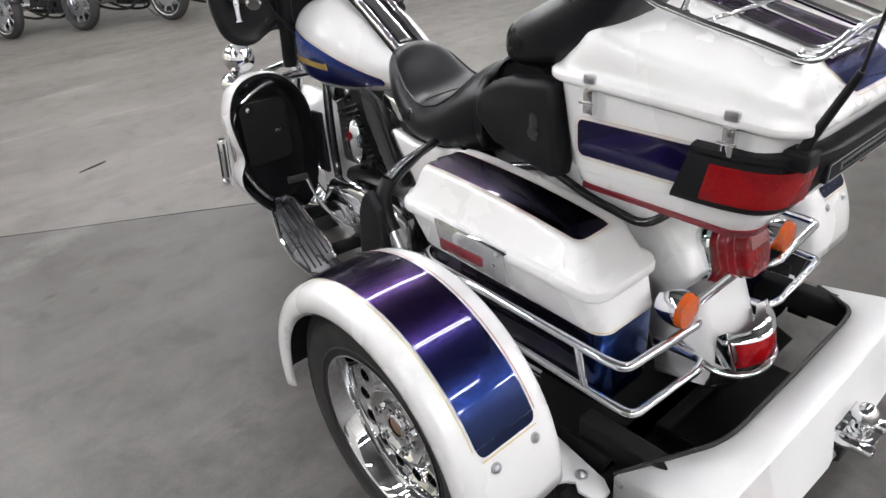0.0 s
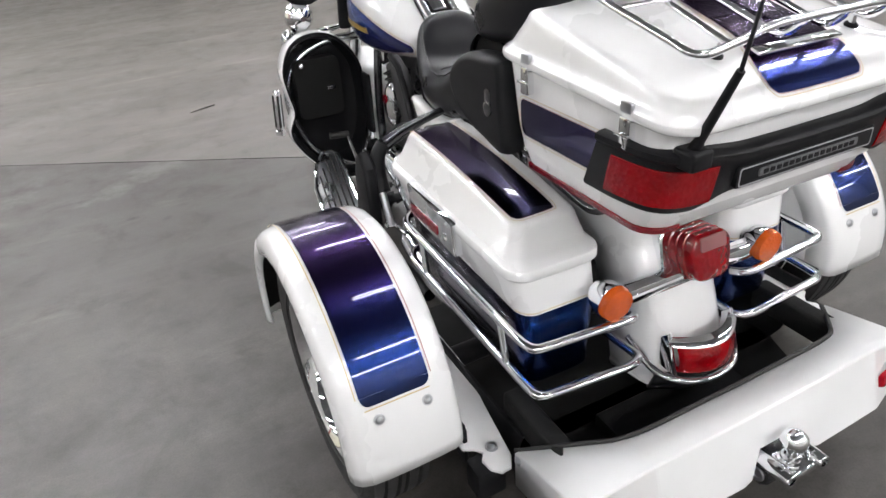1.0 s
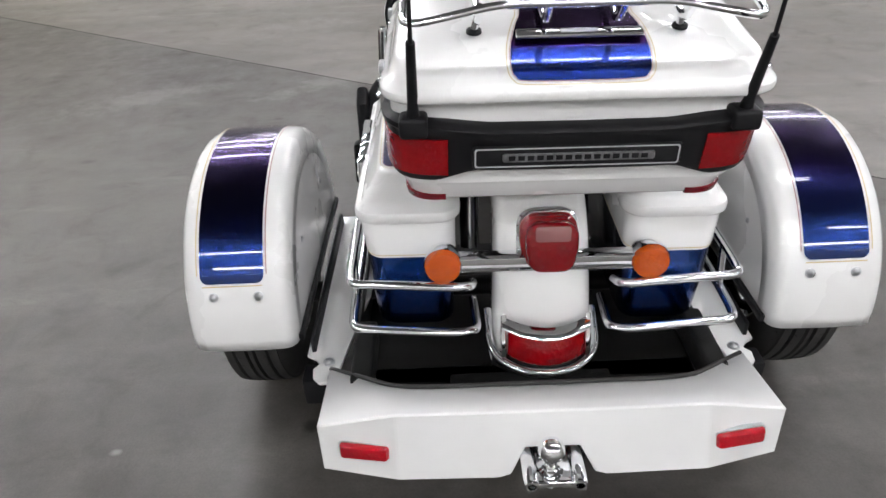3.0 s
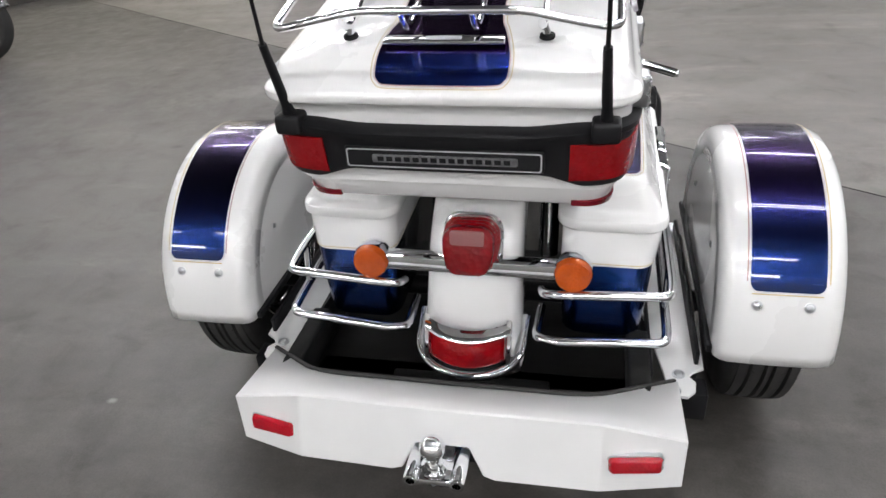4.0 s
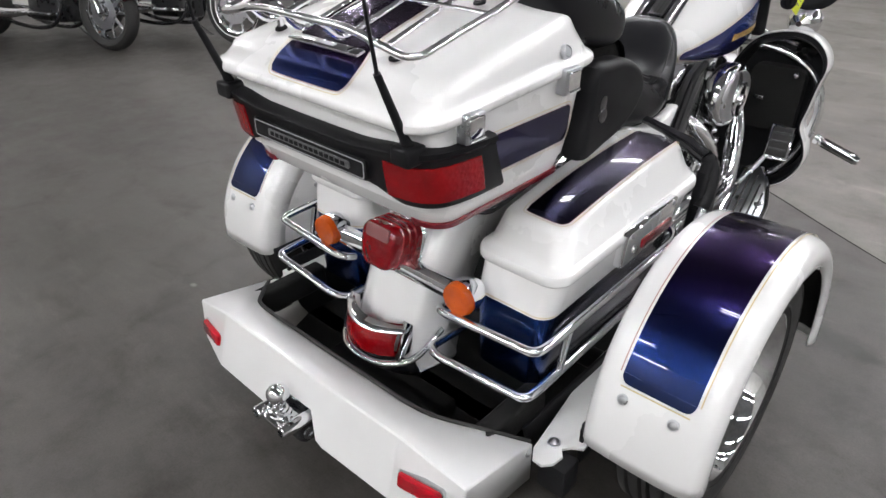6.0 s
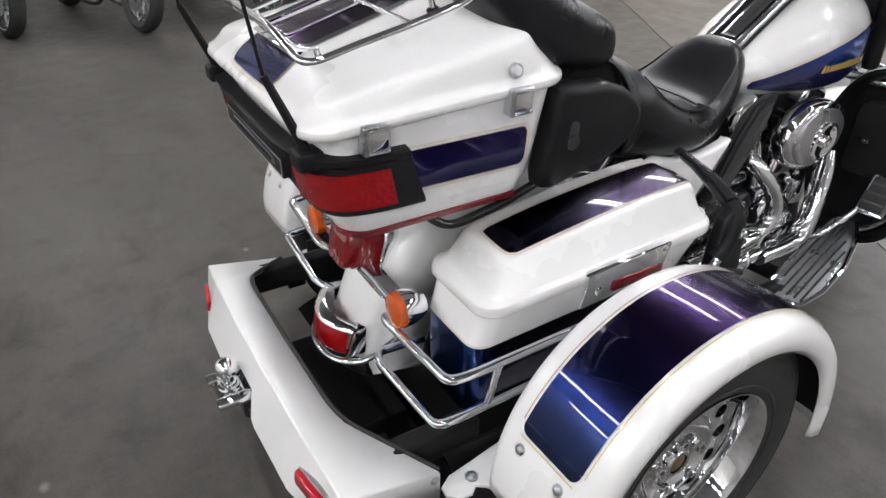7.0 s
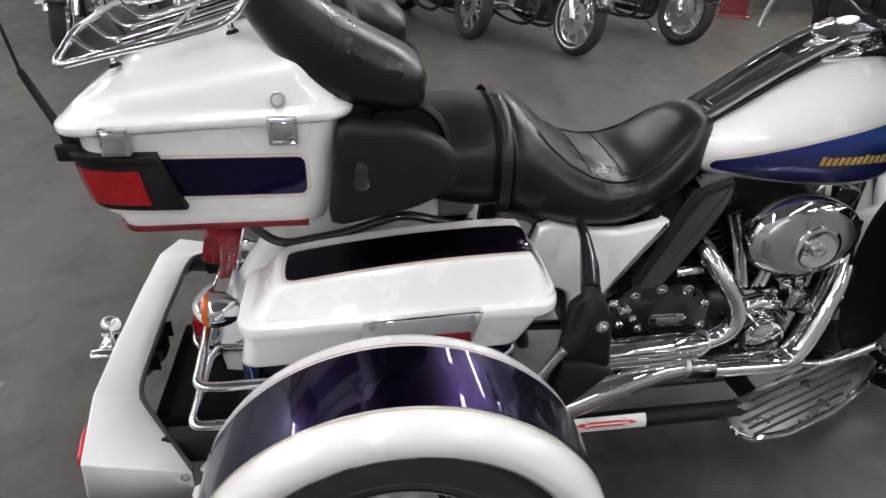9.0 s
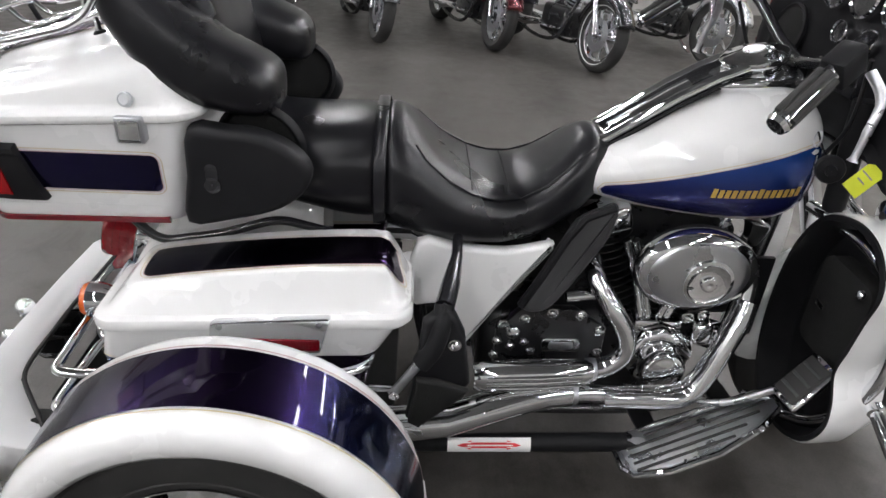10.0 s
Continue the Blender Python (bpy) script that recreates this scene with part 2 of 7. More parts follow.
        link(m, ad, "Value", mr, "Value")
        p = blend(p, "Result", colour, "MIX", mr)
    link(m, p, "Result", b, "Base Color")
    mr = node(m, "ShaderNodeMapRange", To_Min=0.33, To_Max=0.58)
    mr.inputs["From Min"].default_value, mr.inputs["From Max"].default_value = 0.3, 0.7
    link(m, mid, "Fac", mr, "Value")
    link(m, mr, "Result", b, "Roughness")
    # ground-in dirt dulls the sealed surface
    dull = node(m, "ShaderNodeMapRange", To_Min=0.28, To_Max=0.42)
    dull.inputs["From Min"].default_value, dull.inputs["From Max"].default_value = 0.33, 0.55
    link(m, smear, "Fac", dull, "Value")
    link(m, dull, "Result", b, "Specular IOR Level")
    bump = node(m, "ShaderNodeBump", Strength=0.15, Distance=0.002)
    link(m, fine, "Fac", bump, "Height")
    link(m, bump, "Normal", b, "Normal")
    return m


CONCRETE = concrete()
WALLPAINT = grain(material("wall_panel_paint", (0.55, 0.54, 0.5), 0.6), 30, 0.08, 0.003, 4, (0.5, 0.7), ((0.34, 0.335, 0.315), (0.42, 0.415, 0.39)), 1.5)
DARKWALL = grain(material("dark_wall_paint", (0.1, 0.1, 0.1), 0.6), 30, 0.08, 0.003, 4, (0.5, 0.7), ((0.24, 0.24, 0.232), (0.34, 0.34, 0.325)), 1.5)
YELLOWPANEL = grain(material("pale_yellow_panel", (0.5, 0.47, 0.36), 0.5), 40, 0.05, 0.002, 3, (0.4, 0.6), ((0.46, 0.43, 0.33), (0.55, 0.52, 0.41)), 2)
DARKFOOT = grain(material("dark_brown_foot", (0.04, 0.035, 0.03), 0.7), 40, 0.1, 0.002, 3, (0.6, 0.8), ((0.025, 0.022, 0.02), (0.05, 0.045, 0.04)), 4)
COLUMNRED = grain(material("dull_red_paint", (0.16, 0.025, 0.02), 0.55), 60, 0.08, 0.001, 3, (0.45, 0.65), ((0.12, 0.018, 0.015), (0.2, 0.03, 0.024)), 5)
CEILINGPAINT = grain(material("ceiling_panel", (0.08, 0.08, 0.08), 0.7), 20, 0.1, 0.003, 4, (0.6, 0.8), ((0.05, 0.05, 0.05), (0.10, 0.10, 0.10)), 1.5)
TUBE = bpy.data.materials.new("fluorescent_tube")
TUBE.use_nodes = True
_b = TUBE.node_tree.nodes["Principled BSDF"]
_b.inputs["Emission Color"].default_value = (0.952, 0.948, 0.978, 1)
_b.inputs["Emission Strength"].default_value = TUBE_STRENGTH

# ---------------------------------------------------------------- mesh helpers


def part(name, bm, mat, parent=None, label="", sharp=38, flat=False):
    bmesh.ops.recalc_face_normals(bm, faces=bm.faces)
    me = bpy.data.meshes.new(name)
    bm.to_mesh(me)
    bm.free()
    for m in mat if isinstance(mat, (list, tuple)) else [mat]:
        me.materials.append(m)
    if not flat:
        me.polygons.foreach_set("use_smooth", [True] * len(me.polygons))
        me.set_sharp_from_angle(angle=radians(sharp))
    ob = new(name, me)
    ob.parent = parent
    if label:
        ob["label"] = label
    return ob


def thing(name, label, category, group="", kind="", at=None):
    ob = new(name)
    ob.empty_display_size = 0.1
    if at is not None:
        ob.matrix_basis = at
    return tagged(ob, label, category, group, kind)


def loft(rings, cap=True, closed=True, bm=None, cap_start=None):
    bm = bm or bmesh.new()
    rows = [[bm.verts.new(p) for p in r] for r in rings]
    n = len(rows[0])
    for a, b in zip(rows, rows[1:]):
        for i in range(n if closed else n - 1):
            j = (i + 1) % n
            bm.faces.new((a[i], a[j], b[j], b[i]))
    if cap or cap_start:
        bm.faces.new(rows[0])
    if cap:
        bm.faces.new(rows[-1])
    return bm


def rring(x0, x1, y0, y1, r, z, n=6, m=4):
    """A rounded rectangle seen from above, as points; z is a number or a function of x and y."""
    r = min(r, (x1 - x0) / 2 - 1e-4, (y1 - y0) / 2 - 1e-4)
    cs = [(x1 - r, y1 - r, 0), (x0 + r, y1 - r, 90), (x0 + r, y0 + r, 180), (x1 - r, y0 + r, 270)]
    out = []
    for k, (cx, cy, a0) in enumerate(cs):
        arc = [(cx + r * math.cos(radians(a0 + 90 * i / n)), cy + r * math.sin(radians(a0 + 90 * i / n))) for i in range(n + 1)]
        out += arc
        nx, ny, na = cs[(k + 1) % 4]
        q = (nx + r * math.cos(radians(na)), ny + r * math.sin(radians(na)))
        p = arc[-1]
        out += [(p[0] + (q[0] - p[0]) * i / m, p[1] + (q[1] - p[1]) * i / m) for i in range(1, m)]
    return [(x, y, z(x, y) if callable(z) else z) for x, y in out]


def rrect2(u0, u1, v0, v1, r, n=5, m=6):
    return [(p[0], p[1]) for p in rring(u0, u1, v0, v1, r, 0, n, m)]


def box(x0, x1, y0, y1, z0, z1, bevel=0.0, seg=2, bm=None):
    bm = bm or bmesh.new()
    made = bmesh.ops.create_cube(bm, size=1)["verts"]
    for v in made:
        v.co = Vector(((x0 + x1) / 2 + v.co.x * (x1 - x0), (y0 + y1) / 2 + v.co.y * (y1 - y0), (z0 + z1) / 2 + v.co.z * (z1 - z0)))
    if bevel:
        es = list({e for v in made for e in v.link_edges})
        bmesh.ops.bevel(bm, geom=es, offset=bevel, segments=seg, profile=0.5, affect="EDGES")
    return bm


def slab(outline, axis, d0, d1, bevel=0.0, seg=2, bm=None):
    """A flat piece: an outline in the two other axes, run from d0 to d1 along the axis."""
    bm = bm or bmesh.new()

    def at(p, d):
        return {"x": (d, p[0], p[1]), "y": (p[0], d, p[1]), "z": (p[0], p[1], d)}[axis]
    a = [bm.verts.new(at(p, d0)) for p in outline]
    b = [bm.verts.new(at(p, d1)) for p in outline]
    n = len(a)
    fs = [bm.faces.new(a), bm.faces.new(b)]
    for i in range(n):
        fs.append(bm.faces.new((a[i], a[(i + 1) % n], b[(i + 1) % n], b[i])))
    bmesh.ops.recalc_face_normals(bm, faces=fs)
    if bevel:
        es = list({e for f in fs[:2] for e in f.edges})
        bmesh.ops.bevel(bm, geom=es, offset=bevel, segments=seg, profile=0.5, affect="EDGES")
    return bm


def spline(pts, k=6, closed=False):
    """Points on a smooth curve through the given points."""
    P = [Vector(p) for p in pts]
    n = len(P)
    out = []
    for i in range(n if closed else n - 1):
        if closed:
            a, b, c, d = P[i - 1], P[i], P[(i + 1) % n], P[(i + 2) % n]
        else:
            a, b, c, d = P[max(i - 1, 0)], P[i], P[i + 1], P[min(i + 2, n - 1)]
        for j in range(k):
            t = j / k
            out.append(0.5 * ((2 * b) + (c - a) * t + (2 * a - 5 * b + 4 * c - d) * t * t + (3 * b - a - 3 * c + d) * t ** 3))
    if not closed:
        out.append(P[-1])
    return out


def bend(pts, r=0.03, k=5):
    """A path of straight runs with rounded corners."""
    P = [Vector(p) for p in pts]
    out = [P[0]]
    for a, b, c in zip(P, P[1:], P[2:]):
        u, v = (a - b), (c - b)
        q = min(r, u.length * 0.48, v.length * 0.48)
        s, e = b + u.normalized() * q, b + v.normalized() * q
        for j in range(k + 1):
            t = j / k
            out.append((1 - t) ** 2 * s + 2 * t * (1 - t) * b + t * t * e)
    return out + [P[-1]]


def tube(path, r, seg=12, bm=None, closed=False, flat=1.0):
    """A round bar along a path; r is a number or one radius for each point."""
    bm = bm or bmesh.new()
    P = [Vector(p) for p in path]
    n = len(P)
    R = r if isinstance(r, (list, tuple)) else [r] * n
    tang = []
    for i in range(n):
        a, b = (P[i - 1], P[(i + 1) % n]) if closed else (P[max(i - 1, 0)], P[min(i + 1, n - 1)])
        tang.append((b - a).normalized())
    up = Vector((0, 0, 1)) if abs(tang[0].z) < 0.9 else Vector((1, 0, 0))
    nrm = (up - tang[0] * up.dot(tang[0])).normalized()
    rings = []
    for i in range(n):
        nrm = (nrm - tang[i] * nrm.dot(tang[i])).normalized()
        bi = tang[i].cross(nrm)
        rings.append([P[i] + (nrm * math.cos(2 * math.pi * k / seg) * flat + bi * math.sin(2 * math.pi * k / seg)) * R[i] for k in range(seg)])
    if closed:
        rings.append(rings[0])
        loft(rings, cap=False, bm=bm)
        bmesh.ops.remove_doubles(bm, verts=bm.verts, dist=1e-6)
    else:
        loft(rings, cap=True, bm=bm)
    return bm


def lathe(profile, centre, axis, seg=32, bm=None, cap=False, squash=(1, 1)):
    """Turns (distance along the axis, radius) pairs round an axis through centre."""
    bm = bm or bmesh.new()
    ax = Vector(axis).normalized()
    h = Vector((0, 0, 1)) if abs(ax.z) < 0.9 else Vector((0, 1, 0))
    u = (h - ax * h.dot(ax)).normalized()
    v = ax.cross(u)
    c = Vector(centre)
    rings = [[c + ax * d + u * math.cos(2 * math.pi * k / seg) * r * squash[0] + v * math.sin(2 * math.pi * k / seg) * r * squash[1] for k in range(seg)] for d, r in profile]
    return loft(rings, cap=cap, bm=bm)


def rod(a, b, r, seg=12, bm=None):
    return tube([a, b], r, seg, bm)


def ball(c, r, bm=None, seg=20, squash=(1, 1, 1)):
    bm = bm or bmesh.new()
    made = bmesh.ops.create_uvsphere(bm, u_segments=seg, v_segments=seg // 2, radius=r)["verts"]
    for v in made:
        v.co = Vector((c[0] + v.co.x * squash[0], c[1] + v.co.y * squash[1], c[2] + v.co.z * squash[2]))
    return bm


def bolt(name, c, axis, r, parent, mat=None, label=""):
    """A domed screw head on a washer."""
    return part(name, lathe([(-0.002, r * 1.35), (0.0015, r * 1.35), (0.002, r), (r * 0.45, r * 0.9), (r * 0.75, r * 0.5), (r * 0.8, 0.0004)], c, axis, 14), mat or STEEL, parent, label)


def decal(outline, ray, tree, lift=0.0024, rings=7, grow=0.0, hollow=None, bm=None):
    """A thin layer of paint laid on a curved surface: outline in (u, v), ray(u, v) gives a start and a direction."""
    bm = bm or bmesh.new()
    lay = bm.verts.layers.float_vector.new("soft_normal")
    n = len(outline)
    cu, cv = sum(p[0] for p in outline) / n, sum(p[1] for p in outline) / n

    def grown(p, g, i):
        a, b = outline[i - 1], outline[(i + 1) % n]
        tx, ty = b[0] - a[0], b[1] - a[1]
        ln = math.hypot(tx, ty) or 1
        nx, ny = ty / ln, -tx / ln
        if nx * (p[0] - cu) + ny * (p[1] - cv) < 0:
            nx, ny = -nx, -ny
        return p[0] + nx * g, p[1] + ny * g

    def put(u, v):
        o, d = ray(u, v)
        hit, nor, _, _ = tree.ray_cast(Vector(o), Vector(d))
        if hit is None:
            hit, nor, _, _ = tree.find_nearest(Vector(o) + Vector(d) * 0.5)
        if nor.dot(Vector(d)) > 0:
            nor = -nor
        mean = nor.copy()
        for du, dv in ((-1, 0), (1, 0), (0, -1), (0, 1), (-0.7, -0.7), (0.7, -0.7), (-0.7, 0.7), (0.7, 0.7)):
            for k_ in (0.007, 0.016):
                o2, d2 = ray(u + du * k_, v + dv * k_)
                _, n2, _, _ = tree.ray_cast(Vector(o2), Vector(d2))
                if n2 is not None:
                    n2 = -n2 if n2.dot(Vector(d2)) > 0 else n2
                    if n2.dot(nor) > 0.8:
                        mean += n2
        vert = bm.verts.new(hit + nor * lift)
        vert[lay] = mean.normalized()
        return vert
    if hollow is None:
        edge = [grown(p, grow, i) for i, p in enumerate(outline)]
        rows = [[put(cu + (p[0] - cu) * k / rings, cv + (p[1] - cv) * k / rings) for p in edge] for k in range(1, rings + 1)]
        mid = put(cu, cv)
        for i in range(n):
            bm.faces.new((mid, rows[0][i], rows[0][(i + 1) % n]))
    else:
        rows = [[put(*grown(p, g, i)) for i, p in enumerate(outline)] for g in hollow]
    for a, b in zip(rows, rows[1:]):
        for i in range(n):
            bm.faces.new((a[i], a[(i + 1) % n], b[(i + 1) % n], b[i]))
    return bm


def soften(ob):
    """Shades a layer of paint with the mean lie of the surface under it."""
    me = ob.data
    me.normals_split_custom_set_from_vertices([tuple(v.vector) for v in me.attributes["soft_normal"].data])
    return ob


def painted_panel(outline, ray, tree, mat, parent, name="painted_panel", label="", lines=(GOLD_LINE, ROSE_LINE), gap=0.006):
    p = soften(part(name, decal(outline, ray, tree), mat, parent, label, sharp=60))
    part("pinstripe", decal(outline, ray, tree, hollow=(gap, gap + 0.0015)), lines[0], p, sharp=60)
    if len(lines) > 1:
        part("pinstripe", decal(outline, ray, tree, hollow=(0.0006, 0.0018), lift=0.003), lines[1], p, sharp=60)
    return p


def inlay(outline, place, lift=0.0022, rings=9, hollow=None):
    """A layer of paint on a surface given by place(u, v, lift), filled or, with hollow, a thin line round it."""
    bm = bmesh.new()
    n = len(outline)
    cu, cv = sum(p[0] for p in outline) / n, sum(p[1] for p in outline) / n

    def grown(i, g):
        a, b, p = outline[i - 1], outline[(i + 1) % n], outline[i]
        tx, ty = b[0] - a[0], b[1] - a[1]
        ln = math.hypot(tx, ty) or 1
        nx, ny = ty / ln, -tx / ln
        if nx * (p[0] - cu) + ny * (p[1] - cv) < 0:
            nx, ny = -nx, -ny
        return p[0] + nx * g, p[1] + ny * g
    if hollow:
        rows = [[bm.verts.new(place(*grown(i, g), lift)) for i in range(n)] for g in hollow]
    else:
        rows = [[bm.verts.new(place(cu + (p[0] - cu) * k / rings, cv + (p[1] - cv) * k / rings, lift)) for p in outline] for k in range(1, rings + 1)]
        mid = bm.verts.new(place(cu, cv, lift))
        for i in range(n):
            bm.faces.new((mid, rows[0][i], rows[0][(i + 1) % n]))
    for a, b in zip(rows, rows[1:]):
        for i in range(n):
            bm.faces.new((a[i], a[(i + 1) % n], b[(i + 1) % n], b[i]))
    return bm


def tree_of(ob):
    bpy.context.view_layer.update()
    return BVHTree.FromObject(ob, bpy.context.evaluated_depsgraph_get())


# ---------------------------------------------------------------- hall
def hall():
    x0, x1, y0, y1, h = -8.0, 11.0, -7.0, 14.0, 4.6
    # floor in one slab with saw-cut joint
    floor = part("floor", box(x0 - 0.2, x1 + 0.2, y0 - 0.2, y1 + 0.2, -0.2, 0.0), CONCRETE, flat=True)
    tagged(floor, "worn grey concrete floor with stains and a saw-cut joint", "floor", kind="structure")
    a, b = Vector((-6.0, 5.86, 0)), Vector((6.0, -1.86, 0))
    d = (b - a).normalized()
    s = Vector((-d.y, d.x, 0)) * 0.005
    bm = bmesh.new()
    k = 40
    rnd = random.Random(4)
    rows = []
    for i in range(k + 1):
        p = a + (b - a) * (i / k) + s * rnd.uniform(-0.9, 0.9)
        w = rnd.uniform(0.55, 1.15)
        rows.append([p - s * w + Vector((0, 0, 0.0012)), p + s * w + Vector((0, 0, 0.0012))])
    loft(rows, cap=False, closed=False, bm=bm)
    joint = part("floor_joint", bm, grain(material("dirt_filled_joint", (0.012, 0.011, 0.010), 0.95, spec=0.08), 120, 0.2, 0.002, 3, None, ((0.007, 0.006, 0.006), (0.02, 0.018, 0.017)), 6), floor)
    for name, args in (("wall_west", (x0 - 0.2, x0, y0, y1)), ("wall_east", (x1, x1 + 0.2, y0, y1)), ("wall_south", (x0 - 0.2, x1 + 0.2, y0 - 0.2, y0)), ("wall_north", (x0 - 0.2, x1 + 0.2, y1, y1 + 0.2))):
        # all but the west are unseen; the south is pale to bounce light
        pale = name in ("wall_south", "wall_west")
        w = part(name, box(*args, 0.0, h), WALLPAINT if pale else DARKWALL, flat=True)
        tagged(w, "pale metal wall of the hall" if pale else "plain dark grey wall of the hall", "wall", kind="structure")
    # ribs of the west wall, the one that comes into view
    bm = bmesh.new()
    for i in range(70):
        y = y0 + 0.15 + i * 0.3
        box(x0 - 0.01, x0 + 0.035, y - 0.04, y + 0.04, 0.12, h, 0.0, bm=bm)
    tagged(part("wall_ribs", bm, WALLPAINT, flat=True), "vertical ribs of the pale metal wall", "wall", kind="structure")
    tagged(part("ceiling", box(x0 - 0.2, x1 + 0.2, y0 - 0.2, y1 + 0.2, h, h + 0.2), CEILINGPAINT, flat=True), "grey hall ceiling", "ceiling", kind="structure")
    # pale ribbed partition with a dark foot, set square to the floor joint
    u = Vector((0.537, 0.843, 0))
    turn = pose(-6.9, 5.1, 0.0, 0, 0, math.degrees(math.atan2(u.y, u.x)))
    wall = part("partition_wall", box(0.0, 3.6, 0.0, 0.12, 0.0, 3.0), YELLOWPANEL, flat=True)
    wall.matrix_basis = turn
    tagged(wall, "pale yellow ribbed metal partition with a dark foot", "wall", kind="structure")
    for i in range(18):
        part("panel_rib", box(0.06 + i * 0.2, 0.11 + i * 0.2, -0.018, 0.002, 0.22, 3.0, 0.004, 1), YELLOWPANEL, wall, flat=True)
    part("wall_foot", box(0.0, 3.6, -0.03, -0.003, 0.0, 0.2, 0.004, 1), DARKFOOT, wall, flat=True)
    post = thing("steel_column", "red painted steel column bolted to the floor by the partition", "column", at=pose(-6.3, 4.5, 0.0, 0, 0, 57))
    part("web", box(-0.14, 0.14, -0.012, 0.012, 0.02, 3.6), COLUMNRED, post)
    for s_ in (-1, 1):
        part("flange", box(s_ * 0.14 - 0.012, s_ * 0.14 + 0.012, -0.13, 0.13, 0.02, 3.6, 0.003, 1), COLUMNRED, post)
    part("base_plate", box(-0.2, 0.2, -0.18, 0.18, 0.0, 0.022, 0.004, 1), COLUMNRED, post)
    for sx in (-1, 1):
        for sy in (-1, 1):
            bolt("anchor_bolt", (sx * 0.17, sy * 0.15, 0.024), (0, 0, 1), 0.014, post)
    twig = thing("wood_splinter", "thin dark wood splinter lying on the concrete", "splinter")
    part("stick", tube([(-0.45, 3.41, 0.006), (-0.53, 3.38, 0.007), (-0.62, 3.35, 0.005)], [0.004, 0.006, 0.003], 7), DARKFOOT, twig)
    # fluorescent fittings; rows at -6.3 and 4.6 are added to brighten floor and bodywork
    fit_ = None
    for ix in range(5):
        for y in (-6.3, -4.4, -0.8, 2.8, 4.6, 6.4, 10.0):
            if (y == -0.8 and ix == 1) or (y == 4.6 and ix > 1):
                continue
            m = pose(-6.0 + ix * 3.6, y, h - 0.42)
            if fit_ is None:
                fit_ = thing("ceiling_light", "long white fluorescent batten with two lit tubes", "ceiling light", "battens under the ceiling", at=m)
                part("housing", box(-1.2, 1.2, -0.09, 0.09, 0.0, 0.06, 0.01), WALLPAINT, fit_)
                for s_ in (-1, 1):
                    part("lit_tube", rod((-1.18, s_ * 0.055, -0.025), (1.18, s_ * 0.055, -0.025), 0.019, 10), TUBE, fit_)
                for s_ in (-0.8, 0.8):
                    part("hanger", rod((s_, 0, 0.05), (s_, 0, 0.42), 0.006, 6), STEEL, fit_)
            else:
                copy_thing(fit_, m)


hall()

# ---------------------------------------------------------------- the trike
trike = thing("touring_trike", "pearl white touring motorcycle with candy purple panels and trike kit", "motorcycle trike")


def X(s, x):
    return BX + s * x


def K(s, x):
    return TX + s * x


